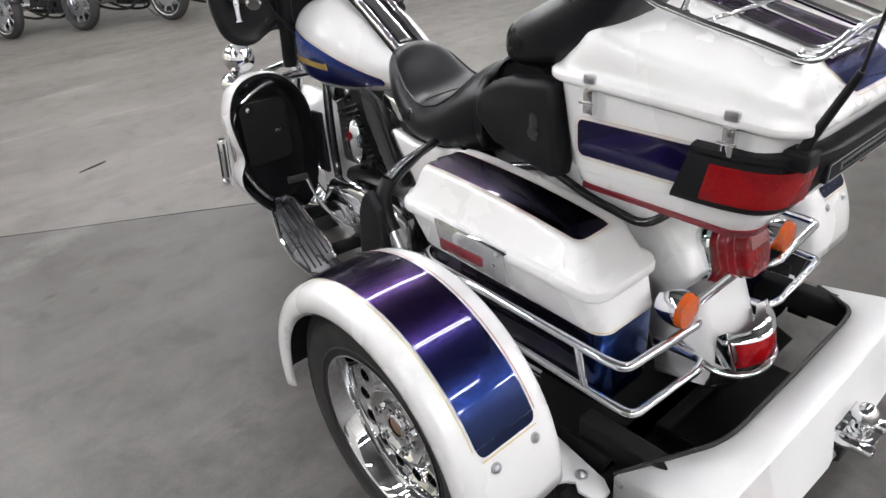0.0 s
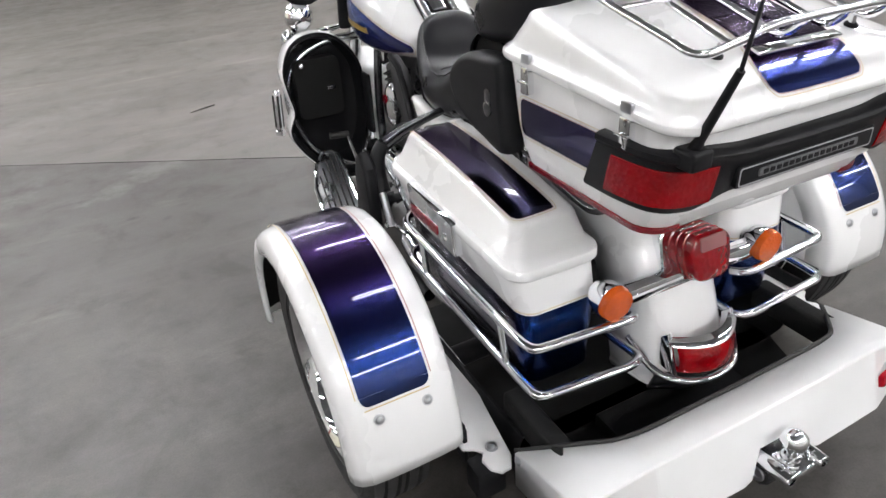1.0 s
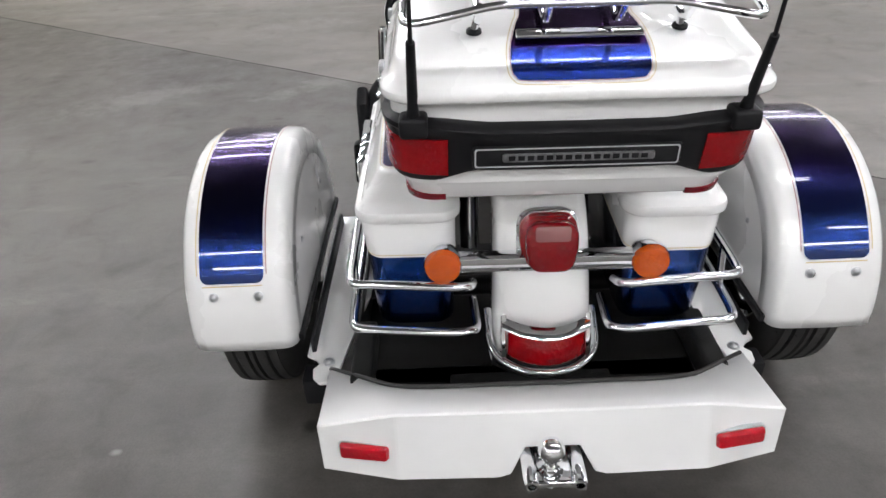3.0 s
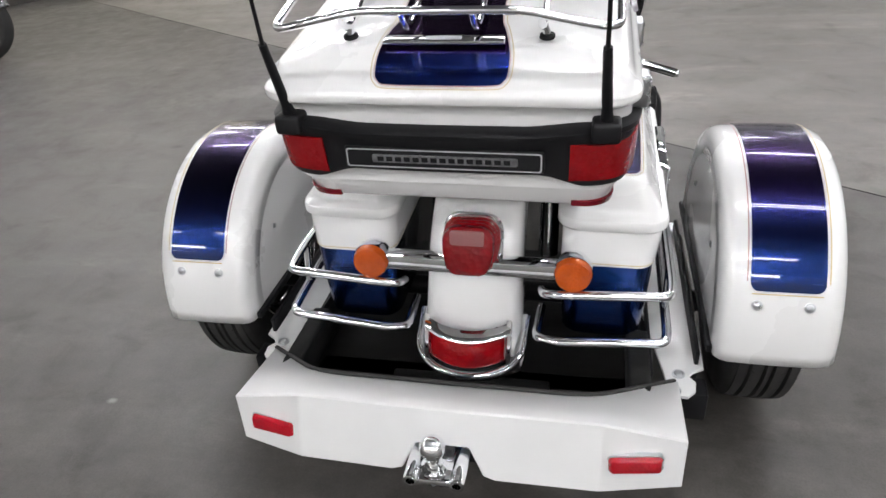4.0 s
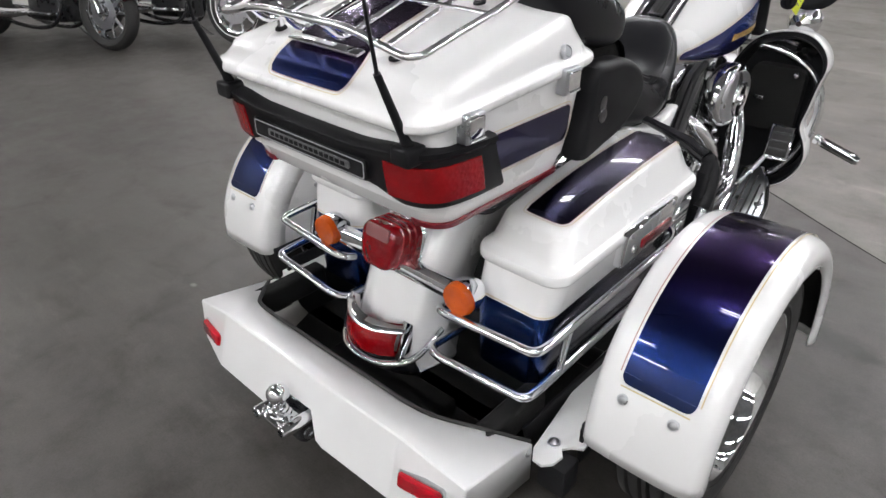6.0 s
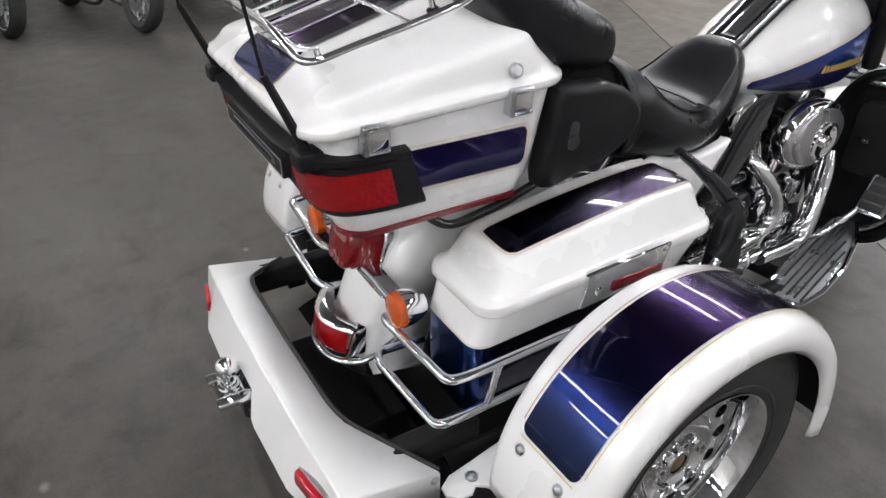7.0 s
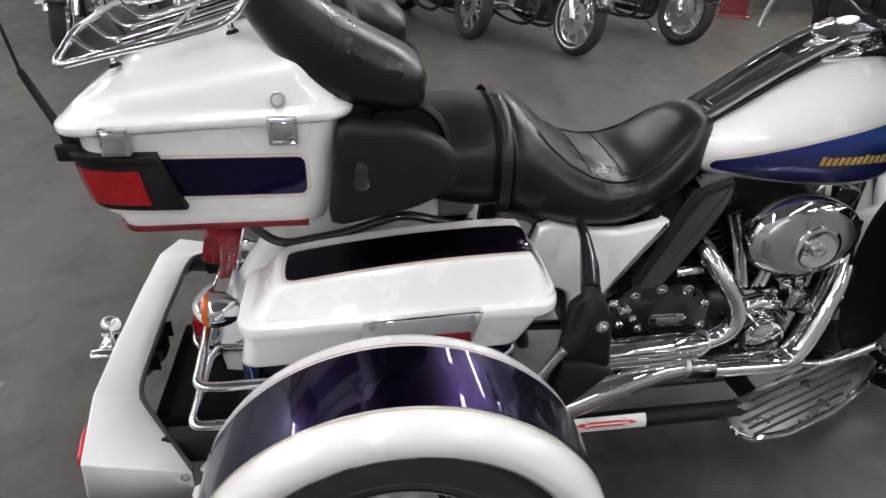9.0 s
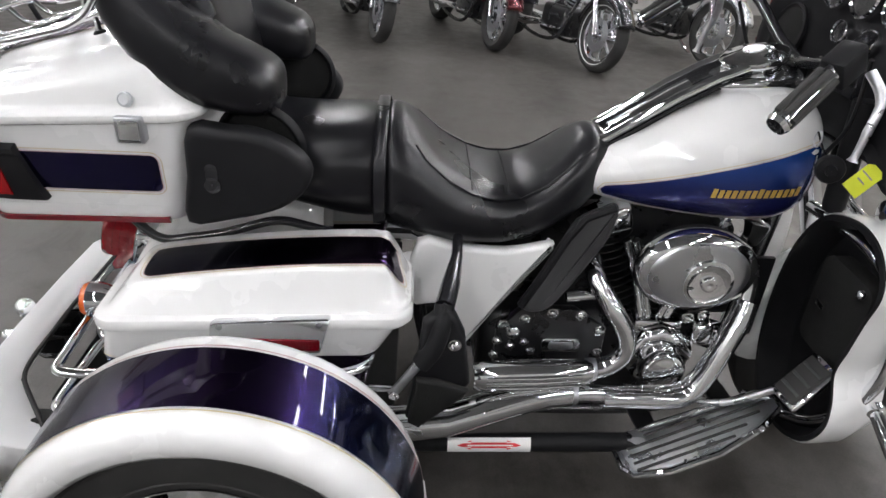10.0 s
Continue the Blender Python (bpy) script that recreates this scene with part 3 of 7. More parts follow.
# -- top case
def top_case():
    def zl(y):
        return 1.037 + (y + 0.07) * 0.052
    lv = [(0.797, 0.272, -0.15, -0.546), (0.798, 0.280, -0.14, -0.553), (0.802, 0.2845, -0.134, -0.557), (0.833, 0.291, -0.127, -0.573), (0.838, 0.291, -0.126, -0.576), (0.840, 0.2945, -0.122, -0.584), (0.875, 0.30, -0.118, -0.59), (0.90, 0.304, -0.115, -0.596), (1.0, 0.308, -0.098, -0.60)]
    rings = [rring(BX - hw, BX + hw, yr, yf, 0.055, lambda x, y, z=z: z - max(0.0, 0.88 - z) * 0.05 * min(max((-0.2 - y) / 0.35, 0), 1), 6, 6) for z, hw, yf, yr in lv]
    rings.append(rring(BX - 0.310, BX + 0.310, -0.602, -0.095, 0.055, lambda x, y: zl(y) - 0.012, 6, 6))
    body = part("top_case", loft(rings), WHITE, trike, "white top case with purple side panels and wraparound lamps", 45)
    bt = tree_of(body)

    def top(x, y):
        return 1.0815 + (y + 0.546) * 0.27

    def rise(f, d=0.0):
        return lambda x, y: (zl(y) + 0.018) * (1 - f) + top(x, y) * f + d
    R = [(0.306, -0.088, -0.606, lambda x, y: zl(y) - 0.012), (0.316, -0.075, -0.616, lambda x, y: zl(y) - 0.010), (0.320, -0.070, -0.620, lambda x, y: zl(y) - 0.004),
         (0.320, -0.070, -0.620, lambda x, y: zl(y) + 0.008), (0.314, -0.077, -0.614, lambda x, y: zl(y) + 0.013), (0.306, -0.085, -0.606, lambda x, y: zl(y) + 0.018),
         (0.303, -0.102, -0.600, rise(0.17)), (0.299, -0.126, -0.590, rise(0.36)), (0.294, -0.142, -0.581, rise(0.50)), (0.285, -0.152, -0.573, rise(0.60)), (0.250, -0.168, -0.562, rise(0.72)),
         (0.20, -0.186, -0.546, rise(0.85)), (0.142, -0.20, -0.535, rise(0.92)), (0.126, -0.205, -0.53, rise(0.985)), (0.112, -0.21, -0.526, rise(1.0, 0.001)), (0.06, -0.3, -0.44, rise(1.0, 0.004))]
    lid = part("lid", loft([rring(BX - hw, BX + hw, yr, yf, 0.06 if i < 8 else 0.04, z, 6, 8) for i, (hw, yf, yr, z) in enumerate(R)]), WHITE, body, "glossy white lid", 50)
    mod = lid.modifiers.new("soft", "SUBSURF")
    mod.levels = mod.render_levels = 1
    lt = tree_of(lid)
    # painted panel on the lid
    half_ = [(0.0, -0.608), (0.085, -0.607), (0.102, -0.602), (0.109, -0.588), (0.108, -0.55), (0.096, -0.50), (0.088, -0.46), (0.086, -0.3), (0.084, -0.24), (0.075, -0.222), (0.0, -0.220)]
    loop_ = [(BX + x, y, 0) for x, y in half_] + [(BX - x, y, 0) for x, y in half_[-2:0:-1]]
    dense = [(q.x, q.y) for q in spline(loop_, 4, True)]
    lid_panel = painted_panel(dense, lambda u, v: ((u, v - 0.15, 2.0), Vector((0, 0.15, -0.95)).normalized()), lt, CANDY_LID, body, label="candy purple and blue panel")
    # name bar with bars in place of lettering
    bar = part("trim_bar", box(BX - 0.1, BX + 0.1, -0.011, 0.011, -0.003, 0.004, 0.002), CHROME, body, "chrome trim bar")
    bar.matrix_basis = pose(0, -0.546, 1.0865, 15)
    part("raised_print", box(BX - 0.03, BX + 0.03, -0.005, 0.005, 0.0038, 0.005, 0.0005, 1), PRINT_GREY, bar)
    # side panels, red strips, latches, lock
    for s in (-1, 1):
        o = rrect2(-0.485, -0.165, 0.877, 0.955, 0.014)
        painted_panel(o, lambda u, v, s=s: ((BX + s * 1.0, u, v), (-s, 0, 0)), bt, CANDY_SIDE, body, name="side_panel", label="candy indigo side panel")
        rows_ = []
        for off, z in ((-0.008, 0.7965), (0.001, 0.797), (0.0035, 0.8085), (-0.004, 0.8115)):
            hw_, yr_, r_ = 0.2865 + off, -0.559 - off, 0.052
            run = [(hw_, y) for y in (-0.168, -0.3, -0.45)] + [(hw_ - r_ + r_ * math.cos(a), yr_ + r_ - r_ * math.sin(a)) for a in np.linspace(0, math.pi / 2, 8)] + [(0.216, yr_)]
            rows_.append([(X(s, x), y, z - 0.004 * min(max((-0.2 - y) / 0.35, 0), 1)) for x, y in run])
        part("reflector_strip", loft([list(c) for c in zip(*rows_)]), RED_DEEP, body, "dark red reflector strip round the corner")
        for y in (-0.512, -0.20):
            if s > 0:
                la = part("latch", slab(rrect2(y - 0.027, y + 0.027, zl(y) - 0.044, zl(y) + 0.008, 0.005, 3, 2), "x", X(s, 0.306), X(s, 0.331), 0.004, 3), STEEL, body, "square chrome latch")
                part("latch_flap", slab(rrect2(y - 0.020, y + 0.021, zl(y) - 0.036, zl(y) + 0.002, 0.003, 3, 2), "x", X(s, 0.330), X(s, 0.334), 0.002), CHROME, la)
                part("flap_hinge", rod((X(s, 0.333), y - 0.02, zl(y) - 0.037), (X(s, 0.333), y + 0.021, zl(y) - 0.037), 0.003, 8), CHROME, la)
                continue
            la = part("latch", slab(rrect2(y - 0.012, y + 0.012, zl(y) - 0.058, zl(y) - 0.004, 0.004, 3, 2), "x", X(s, 0.306), X(s, 0.325), 0.003), CHROME, body, "chrome strap latch")
            part("latch_tab", box(min(X(s, 0.324), X(s, 0.329)), max(X(s, 0.324), X(s, 0.329)), y - 0.019, y + 0.019, zl(y) - 0.036, zl(y) - 0.030, 0.0015), CHROME, la)
            part("keeper", slab(rrect2(y - 0.014, y + 0.014, zl(y) + 0.003, zl(y) + 0.022, 0.004, 3, 2), "x", X(s, 0.314), X(s, 0.323), 0.002), STEEL, la)
    lk = part("lock", lathe([(-0.004, 0.0145), (0.004, 0.0135), (0.0055, 0.0115), (0.003, 0.0105)], (X(1, 0.311), -0.205, 1.066), (0.95, 0, 0.3), 24), STEEL, body, "chrome key lock")
    part("lock_barrel", lathe([(0.003, 0.0105), (0.0045, 0.0095), (0.0045, 0.0004)], (X(1, 0.311), -0.205, 1.066), (0.95, 0, 0.3), 20), STEEL, lk)
    # wraparound lamp band
    plan = [(0.309, -0.447), (0.308, -0.50), (0.302, -0.552), (0.29, -0.588), (0.262, -0.610), (0.21, -0.619), (0.12, -0.625), (0, -0.627)]
    pts = [Vector((x, y, 0)) for x, y in plan] + [Vector((-x, y, 0)) for x, y in plan[-2::-1]]
    path = spline(pts, 5)
    n = len(path)

    def out(i):
        t_ = (path[min(i + 1, n - 1)] - path[max(i - 1, 0)]).normalized()
        v = Vector((t_.y, -t_.x, 0))
        return v if v.dot(Vector((path[i].x, path[i].y + 0.3, 0))) > 0 else -v

    def on_band(i, a, z):
        """A point on the housing, whose foot is drawn in and whose ends slant."""
        p = path[i]
        end = min(i, n - 1 - i) / (n - 1)
        slant = max(0.0, 1 - end * 14) * (0.985 - z) * 0.18
        return Vector((BX + p.x, p.y + slant + max(0.0, 0.96 - z) * 0.18, z)) + out(i) * a
    rings = []
    for i, p in enumerate(path):
        side = min(max((abs(p.x) - 0.17) / 0.06, 0), 1)
        zb, zt = 0.876 - 0.022 * side, 0.954 + 0.014 * min(max((abs(p.x) - 0.15) / 0.14, 0), 1)
        rings.append([on_band(i, a, z) for a, z in ((-0.02, zb), (0.006, zb), (0.011, zb + 0.008), (0.011, zt - 0.02), (0.018, zt - 0.012), (0.018, zt - 0.003), (0.012, zt), (-0.02, zt + 0.004))])
    band = part("lamp_band", loft(rings), BLACK, body, "black wraparound lamp housing")
    for s in (-1, 1):
        idx = [i for i, p in enumerate(path) if p.x * s > 0.195 and p.y < -0.488]
        part("lamp_lens", loft([[on_band(i, a, z) for a, z in ((0.009, 0.866), (0.0135, 0.868), (0.0145, 0.89), (0.0145, 0.926), (0.0135, 0.936), (0.009, 0.937))] for i in idx]), RED, band, "red lamp lens")
    bp = part("badge_plate", slab(rrect2(BX - 0.172, BX + 0.172, 0.885, 0.925, 0.006, 4, 4), "y", -0.632, -0.61, 0.002), BLACK, band, "black badge plate with silver border")
    o = rrect2(BX - 0.168, BX + 0.168, 0.888, 0.922, 0.005, 4, 4)
    i_ = rrect2(BX - 0.1655, BX + 0.1655, 0.8905, 0.9195, 0.004, 4, 4)
    bm = bmesh.new()
    va, vb = [bm.verts.new((p[0], -0.6335, p[1])) for p in o], [bm.verts.new((p[0], -0.6335, p[1])) for p in i_]
    for k in range(len(va)):
        bm.faces.new((va[k], va[(k + 1) % len(va)], vb[(k + 1) % len(va)], vb[k]))
    part("border_line", bm, SILVER_PRINT, bp)
    nb = part("name_bar", slab(rrect2(BX - 0.122, BX + 0.128, 0.897, 0.912, 0.004, 3, 3), "y", -0.6345, -0.631, 0.001), BADGE_GREY, bp, "dull silver bar in place of lettering")
    for i in range(15):
        part("raised_print", box(BX - 0.112 + i * 0.0155, BX - 0.101 + i * 0.0155, -0.636, -0.634, 0.9005, 0.9088, 0.0005, 1), BLACK, nb)
    # aerials
    for s in (-1, 1):
        bx = X(s, 0.266)
        ba = part("aerial_base", box(bx - 0.023, bx + 0.023, -0.642, -0.592, 0.944, 0.978, 0.007, 3), BLACK, body, "black rubber aerial base")
        p0, p1, p2 = Vector((bx, -0.617, 0.972)), AERIAL_MID[s], AERIAL_TOP[s]
        part("aerial_sleeve", tube([p0, p0.lerp(p1, 0.15), p1], [0.013, 0.009, 0.007], 10), BLACK, ba)
        part("aerial_whip", tube([p1, p2], [0.0035, 0.002], 8), BLACK, ba)
    rack(body)
    return body


AERIAL_MID = {1: Vector((0.27, -0.675, 1.105)), -1: Vector((-0.25, -0.68, 1.11))}
AERIAL_TOP = {1: Vector((0.255, -0.78, 1.75)), -1: Vector((-0.24, -0.78, 1.75))}


def rack(body):
    """Chrome luggage rack on the lid: a wide loop and lower bars that curl up to its rear rail."""
    hw = 0.276
    half = [(BX, -0.597, 1.144), (X(-1, 0.13), -0.597, 1.144), (X(-1, 0.20), -0.597, 1.129), (X(-1, hw), -0.594, 1.114), (X(-1, hw), -0.50, 1.137), (X(-1, hw), -0.40, 1.158), (X(-1, hw), -0.30, 1.184), (X(-1, hw), -0.262, 1.206), (X(-1, hw), -0.225, 1.258)]
    loop = half[::-1] + [(2 * BX - x, y, z) for x, y, z in half[1:]]
    rk = part("luggage_rack", tube(bend(loop, 0.035, 6), 0.0068, 12), CHROME, body, "chrome luggage rack")
    for x in (-0.16, -0.056, 0.056, 0.16):
        part("rack_bar", tube(bend([(BX + x, -0.228, 1.25), (BX + x, -0.262, 1.20), (BX + x, -0.30, 1.181), (BX + x, -0.42, 1.144), (BX + x, -0.556, 1.104), (BX + x, -0.597, 1.142)], 0.025, 4), 0.0062, 10), CHROME, rk)
    part("rack_bar", tube([(X(-1, hw), -0.228, 1.252), (X(1, hw), -0.228, 1.252)], 0.0062, 10), CHROME, rk)
    part("rack_bar", tube([(X(-1, hw), -0.40, 1.157), (X(1, hw), -0.40, 1.157)], 0.005, 10), CHROME, rk)
    for s in (-1, 1):
        for y, z in ((-0.53, 1.112), (-0.30, 1.18)):
            zs = 1.0815 + (y + 0.546) * 0.27
            part("rack_foot", tube([(X(s, 0.16), y, z), (X(s, 0.163), y + 0.003, (z + zs) / 2), (X(s, 0.165), y + 0.006, zs + 0.002)], [0.005, 0.006, 0.0075], 10), CHROME, rk)
            part("foot_grommet", lathe([(0, 0.013), (0.004, 0.0125), (0.007, 0.008)], (X(s, 0.165), y + 0.006, zs), (0, -0.26, 1), 14), BLACK, rk)


top_case()


# -- saddlebags and their guards
def saddlebag(s):
    xi, xo = 0.195, 0.412
    lo, hi = (lambda a, b: (min(X(s, a), X(s, b)), max(X(s, a), X(s, b))))(xi, xo)
    # lower case: white above, candy below
    def ring(a, b, y0, y1, z, r=0.04):
        p, q = min(X(s, a), X(s, b)), max(X(s, a), X(s, b))
        return rring(p, q, y0, y1, r, z, 6, 6)
    def zline(x, y):
        return 0.527 + (y + 0.33) * 0.045
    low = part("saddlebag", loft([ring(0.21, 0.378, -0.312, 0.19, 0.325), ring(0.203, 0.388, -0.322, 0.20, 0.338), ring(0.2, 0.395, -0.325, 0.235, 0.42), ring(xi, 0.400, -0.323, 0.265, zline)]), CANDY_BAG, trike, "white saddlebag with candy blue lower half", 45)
    up = part("bag_shell", loft([ring(xi, 0.401, -0.324, 0.268, lambda x, y: zline(x, y) + 0.001), ring(xi, 0.405, -0.321, 0.275, lambda x, y: zline(x, y) + 0.01), ring(xi, 0.416, -0.304, 0.315, lambda x, y: 0.641 - 0.028 * min(max((0.33 - y) / 0.65, 0), 1))]), WHITE, low, "pearl white upper shell", 45)
    ut = tree_of(up)
    part("pinstripe", loft([ring(xi - 0.001, 0.4035, -0.3255, 0.27, lambda x, y, k=k: zline(x, y) + k) for k in (0.0065, 0.009)], cap=False), GOLD_LINE, up)

    def sag(y):
        return 0.028 * min(max((0.33 - y) / 0.65, 0), 1)

    def crown(x, y):
        """The lid's top: it climbs to the front, nearly level across, and breaks down over a short front facet."""
        yy = min(y, 0.278)
        f = min(max((yy + 0.25) / 0.53, 0), 1)
        u = (s * (x - BX) - 0.285) / 0.085
        return 0.698 + 0.058 * (1 - (1 - f) ** 1.8) + 0.006 * (1 - min(u * u, 1.6)) - max(0.0, y - 0.278) * 1.5

    def lip(k):
        return lambda x, y: 0.639 + k - sag(y)

    def face(k):
        """A share of the way up the slanted faces between lip and crown."""
        return lambda x, y: (0.639 + 0.040 - sag(y)) * (1 - k) + (crown(x, y) - 0.006) * k
    foot, edge = (0.199, 0.405, -0.286, 0.334), (0.204, 0.374, -0.249, 0.322)
    R = [(0.19, 0.413, -0.307, 0.326, lip(0.0), 0.045), (0.186, 0.4215, -0.316, 0.336, lip(0.002), 0.05), (0.184, 0.424, -0.319, 0.339, lip(0.007), 0.05), (0.184, 0.424, -0.319, 0.339, lip(0.022), 0.05),
         (0.186, 0.4215, -0.316, 0.338, lip(0.027), 0.048), (0.190, 0.4165, -0.309, 0.337, lip(0.030), 0.045), (0.195, 0.409, -0.295, 0.335, lip(0.033), 0.042)]
    for k in (0.0, 0.1, 0.5, 0.9, 1.0):
        a, b, y0, y1 = (p + (q - p) * k for p, q in zip(foot, edge))
        R.append((a, b, y0, y1, face(k), 0.04 - 0.008 * k))
    R += [(0.206, 0.371, -0.244, 0.318, lambda x, y: crown(x, y) - 0.002, 0.031), (0.210, 0.366, -0.238, 0.312, crown, 0.03), (0.216, 0.360, -0.231, 0.304, crown, 0.028), (0.235, 0.335, -0.2, 0.284, crown, 0.02), (0.262, 0.305, -0.1, 0.2, crown, 0.015)]
    lid = part("lid", loft([rring(min(X(s, a), X(s, b)), max(X(s, a), X(s, b)), y0, y1, r, z, 8, 14) for a, b, y0, y1, z, r in R]), WHITE, low, "white lid with slanted sides", 32)
    o = [(0.262, -0.218), (0.31, -0.221), (0.343, -0.218), (0.354, -0.208), (0.358, -0.188), (0.360, -0.05), (0.360, 0.1), (0.360, 0.25), (0.358, 0.288), (0.352, 0.310), (0.335, 0.316), (0.30, 0.306), (0.268, 0.298), (0.256, 0.285), (0.253, 0.1), (0.251, -0.05), (0.251, -0.18), (0.254, -0.208)]
    dense = [(q.x, q.y) for q in spline([(X(s, x), y, 0) for x, y in o], 6, True)]

    def on_lid(u, v, lift):
        return (u, v, crown(u, v) + lift)
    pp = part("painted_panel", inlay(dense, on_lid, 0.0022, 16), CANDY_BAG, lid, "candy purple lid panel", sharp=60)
    part("pinstripe", inlay(dense, on_lid, 0.0026, hollow=(0.006, 0.0076)), GOLD_LINE, pp, sharp=60)
    part("pinstripe", inlay(dense, on_lid, 0.0028, hollow=(0.0004, 0.0018)), ROSE_LINE, pp, sharp=60)
    # latch plate
    pl = part("latch_plate", slab([(-0.082, 0.572), (0.15, 0.585), (0.172, 0.664), (0.166, 0.668), (-0.06, 0.652), (-0.068, 0.648)], "x", X(s, 0.412), X(s, 0.4365), 0.004), CHROME, low, "chrome latch plate")
    part("reflector", slab(rrect2(0.0, 0.15, 0.592, 0.618, 0.004, 3, 3), "x", X(s, 0.435), X(s, 0.4395), 0.001), RED_DEEP, pl, "dark red reflector")
    for y, z in ((-0.05, 0.645), (0.15, 0.656)):
        bolt("screw", (X(s, 0.4365), y, z), (s, 0, 0), 0.005, pl)
    part("lock", lathe([(0, 0.011), (0.006, 0.01), (0.007, 0.004), (0.007, 0.0003)], (X(s, 0.4365), -0.035, 0.605), (s, 0, 0), 16), CHROME, pl)
    # guard rails
    g = part("bag_guard", tube(bend([(X(s, 0.16), -0.375, 0.49), (X(s, 0.165), -0.405, 0.50), (X(s, 0.19), -0.418, 0.508), (X(s, 0.43), -0.405, 0.515), (X(s, 0.437), -0.36, 0.515), (X(s, 0.437), 0.20, 0.533), (X(s, 0.41), 0.245, 0.534), (X(s, 0.36), 0.25, 0.53)], 0.045, 6), 0.0105, 12), CHROME, trike, "chrome saddlebag guard")
    part("lower_rail", tube(bend([(X(s, 0.155), -0.30, 0.385), (X(s, 0.15), -0.42, 0.388), (X(s, 0.19), -0.436, 0.392), (X(s, 0.432), -0.43, 0.408), (X(s, 0.436), -0.38, 0.41), (X(s, 0.436), 0.18, 0.437), (X(s, 0.41), 0.215, 0.438), (X(s, 0.36), 0.22, 0.436)], 0.045, 6), 0.0105, 12), CHROME, g)
    part("strut", rod((X(s, 0.437), -0.285, 0.516), (X(s, 0.436), -0.31, 0.414), 0.0085), CHROME, g)
    part("strut", rod((X(s, 0.437), 0.10, 0.53), (X(s, 0.436), 0.085, 0.432), 0.0085), CHROME, g)


for side in (-1, 1):
    saddlebag(side)


# -- rear fender, lamps and light bar
def rear_fender():
    prof = [(0.12, 0.765), (0.0, 0.765), (-0.12, 0.745), (-0.22, 0.705), (-0.305, 0.64), (-0.362, 0.56), (-0.40, 0.47), (-0.43, 0.385), (-0.452, 0.31), (-0.455, 0.295)]
    path = spline([(0, y, z) for y, z in prof], 4)
    n = len(path)
    rings = []
    for i, p in enumerate(path):
        t_ = (path[min(i + 1, n - 1)] - path[max(i - 1, 0)]).normalized()
        nrm = Vector((0, t_.z, -t_.y))
        if nrm.dot(Vector((0, p.y, p.z - 0.33))) < 0:
            nrm = -nrm
        hw = 0.098 + 0.018 * i / n
        sec = [(-hw, -0.17), (-hw * 1.02, -0.08), (-hw, -0.04), (-hw * 0.92, -0.016), (-hw * 0.75, -0.004), (-hw * 0.4, 0.002), (0, 0.004), (hw * 0.4, 0.002), (hw * 0.75, -0.004), (hw * 0.92, -0.016), (hw, -0.04), (hw * 1.02, -0.08), (hw, -0.17)]
        rings.append([Vector((BX + x, 0, 0)) + p + nrm * a for x, a in sec])
    f = part("rear_fender", loft(rings, cap=False, closed=False), WHITE, trike, "pearl white rear fender", 50)
    mod = f.modifiers.new("sheet", "SOLIDIFY")
    mod.thickness = 0.004
    # tail lamp
    base = part("tail_lamp_base", loft([[(BX + x * k, y, 0.600 + z * k) for x, z in rrect2(-0.062, 0.062, -0.058, 0.064, 0.036, 8, 2)] for y, k in ((-0.31, 0.9), (-0.352, 1.06), (-0.358, 1.06), (-0.362, 1.0))]), CHROME, f, "chrome tail lamp base")
    tl = part("tail_lens", loft([[(BX + x * k * (1 - 0.08 * (z < 0)), y, 0.600 + z * k) for x, z in rrect2(-0.06, 0.06, -0.056, 0.062, 0.034, 8, 2)] for y, k in ((-0.363, 0.99), (-0.378, 1.01), (-0.380, 0.955), (-0.396, 0.975), (-0.398, 0.925), (-0.414, 0.945), (-0.416, 0.90), (-0.434, 0.905), (-0.441, 0.86), (-0.444, 0.78))]), RED_CLEAR, base, "red tail lamp lens")
    part("reflector", loft([[(BX + x * k, y, 0.60 + z * k) for x, z in rrect2(-0.05, 0.05, -0.045, 0.05, 0.03, 6, 2)] for y, k in ((-0.364, 1.0), (-0.372, 0.96), (-0.372, 0.6), (-0.366, 0.5))]), CHROME, base, "chrome lamp reflector")
    part("prism_plate", slab(rrect2(BX - 0.046, BX + 0.046, 0.556, 0.612, 0.01, 3, 2), "y", -0.425, -0.41, 0.003), RED, base, "ribbed red prism")
    part("clear_window", slab(rrect2(BX - 0.036, BX + 0.036, 0.619, 0.651, 0.006, 3, 3), "y", -0.447, -0.44, 0.001), WINDOW, base, "pale upper lens window")
    base.matrix_basis = Matrix.Translation((BX + 0.004, -0.36, 0.594)) @ pose(0, 0, 0, -14) @ Matrix.Scale(1.02, 4) @ Matrix.Translation((-BX, 0.36, -0.60))
    lb = part("light_bar", tube([(X(-1, 0.215), -0.385, 0.556), (X(1, 0.215), -0.385, 0.556)], 0.018, 14, flat=0.8), CHROME, f, "chrome turn signal bar")
    part("bar_face", box(X(-1, 0.205), X(1, 0.205), -0.408, -0.372, 0.539, 0.574, 0.003), CHROME, lb)
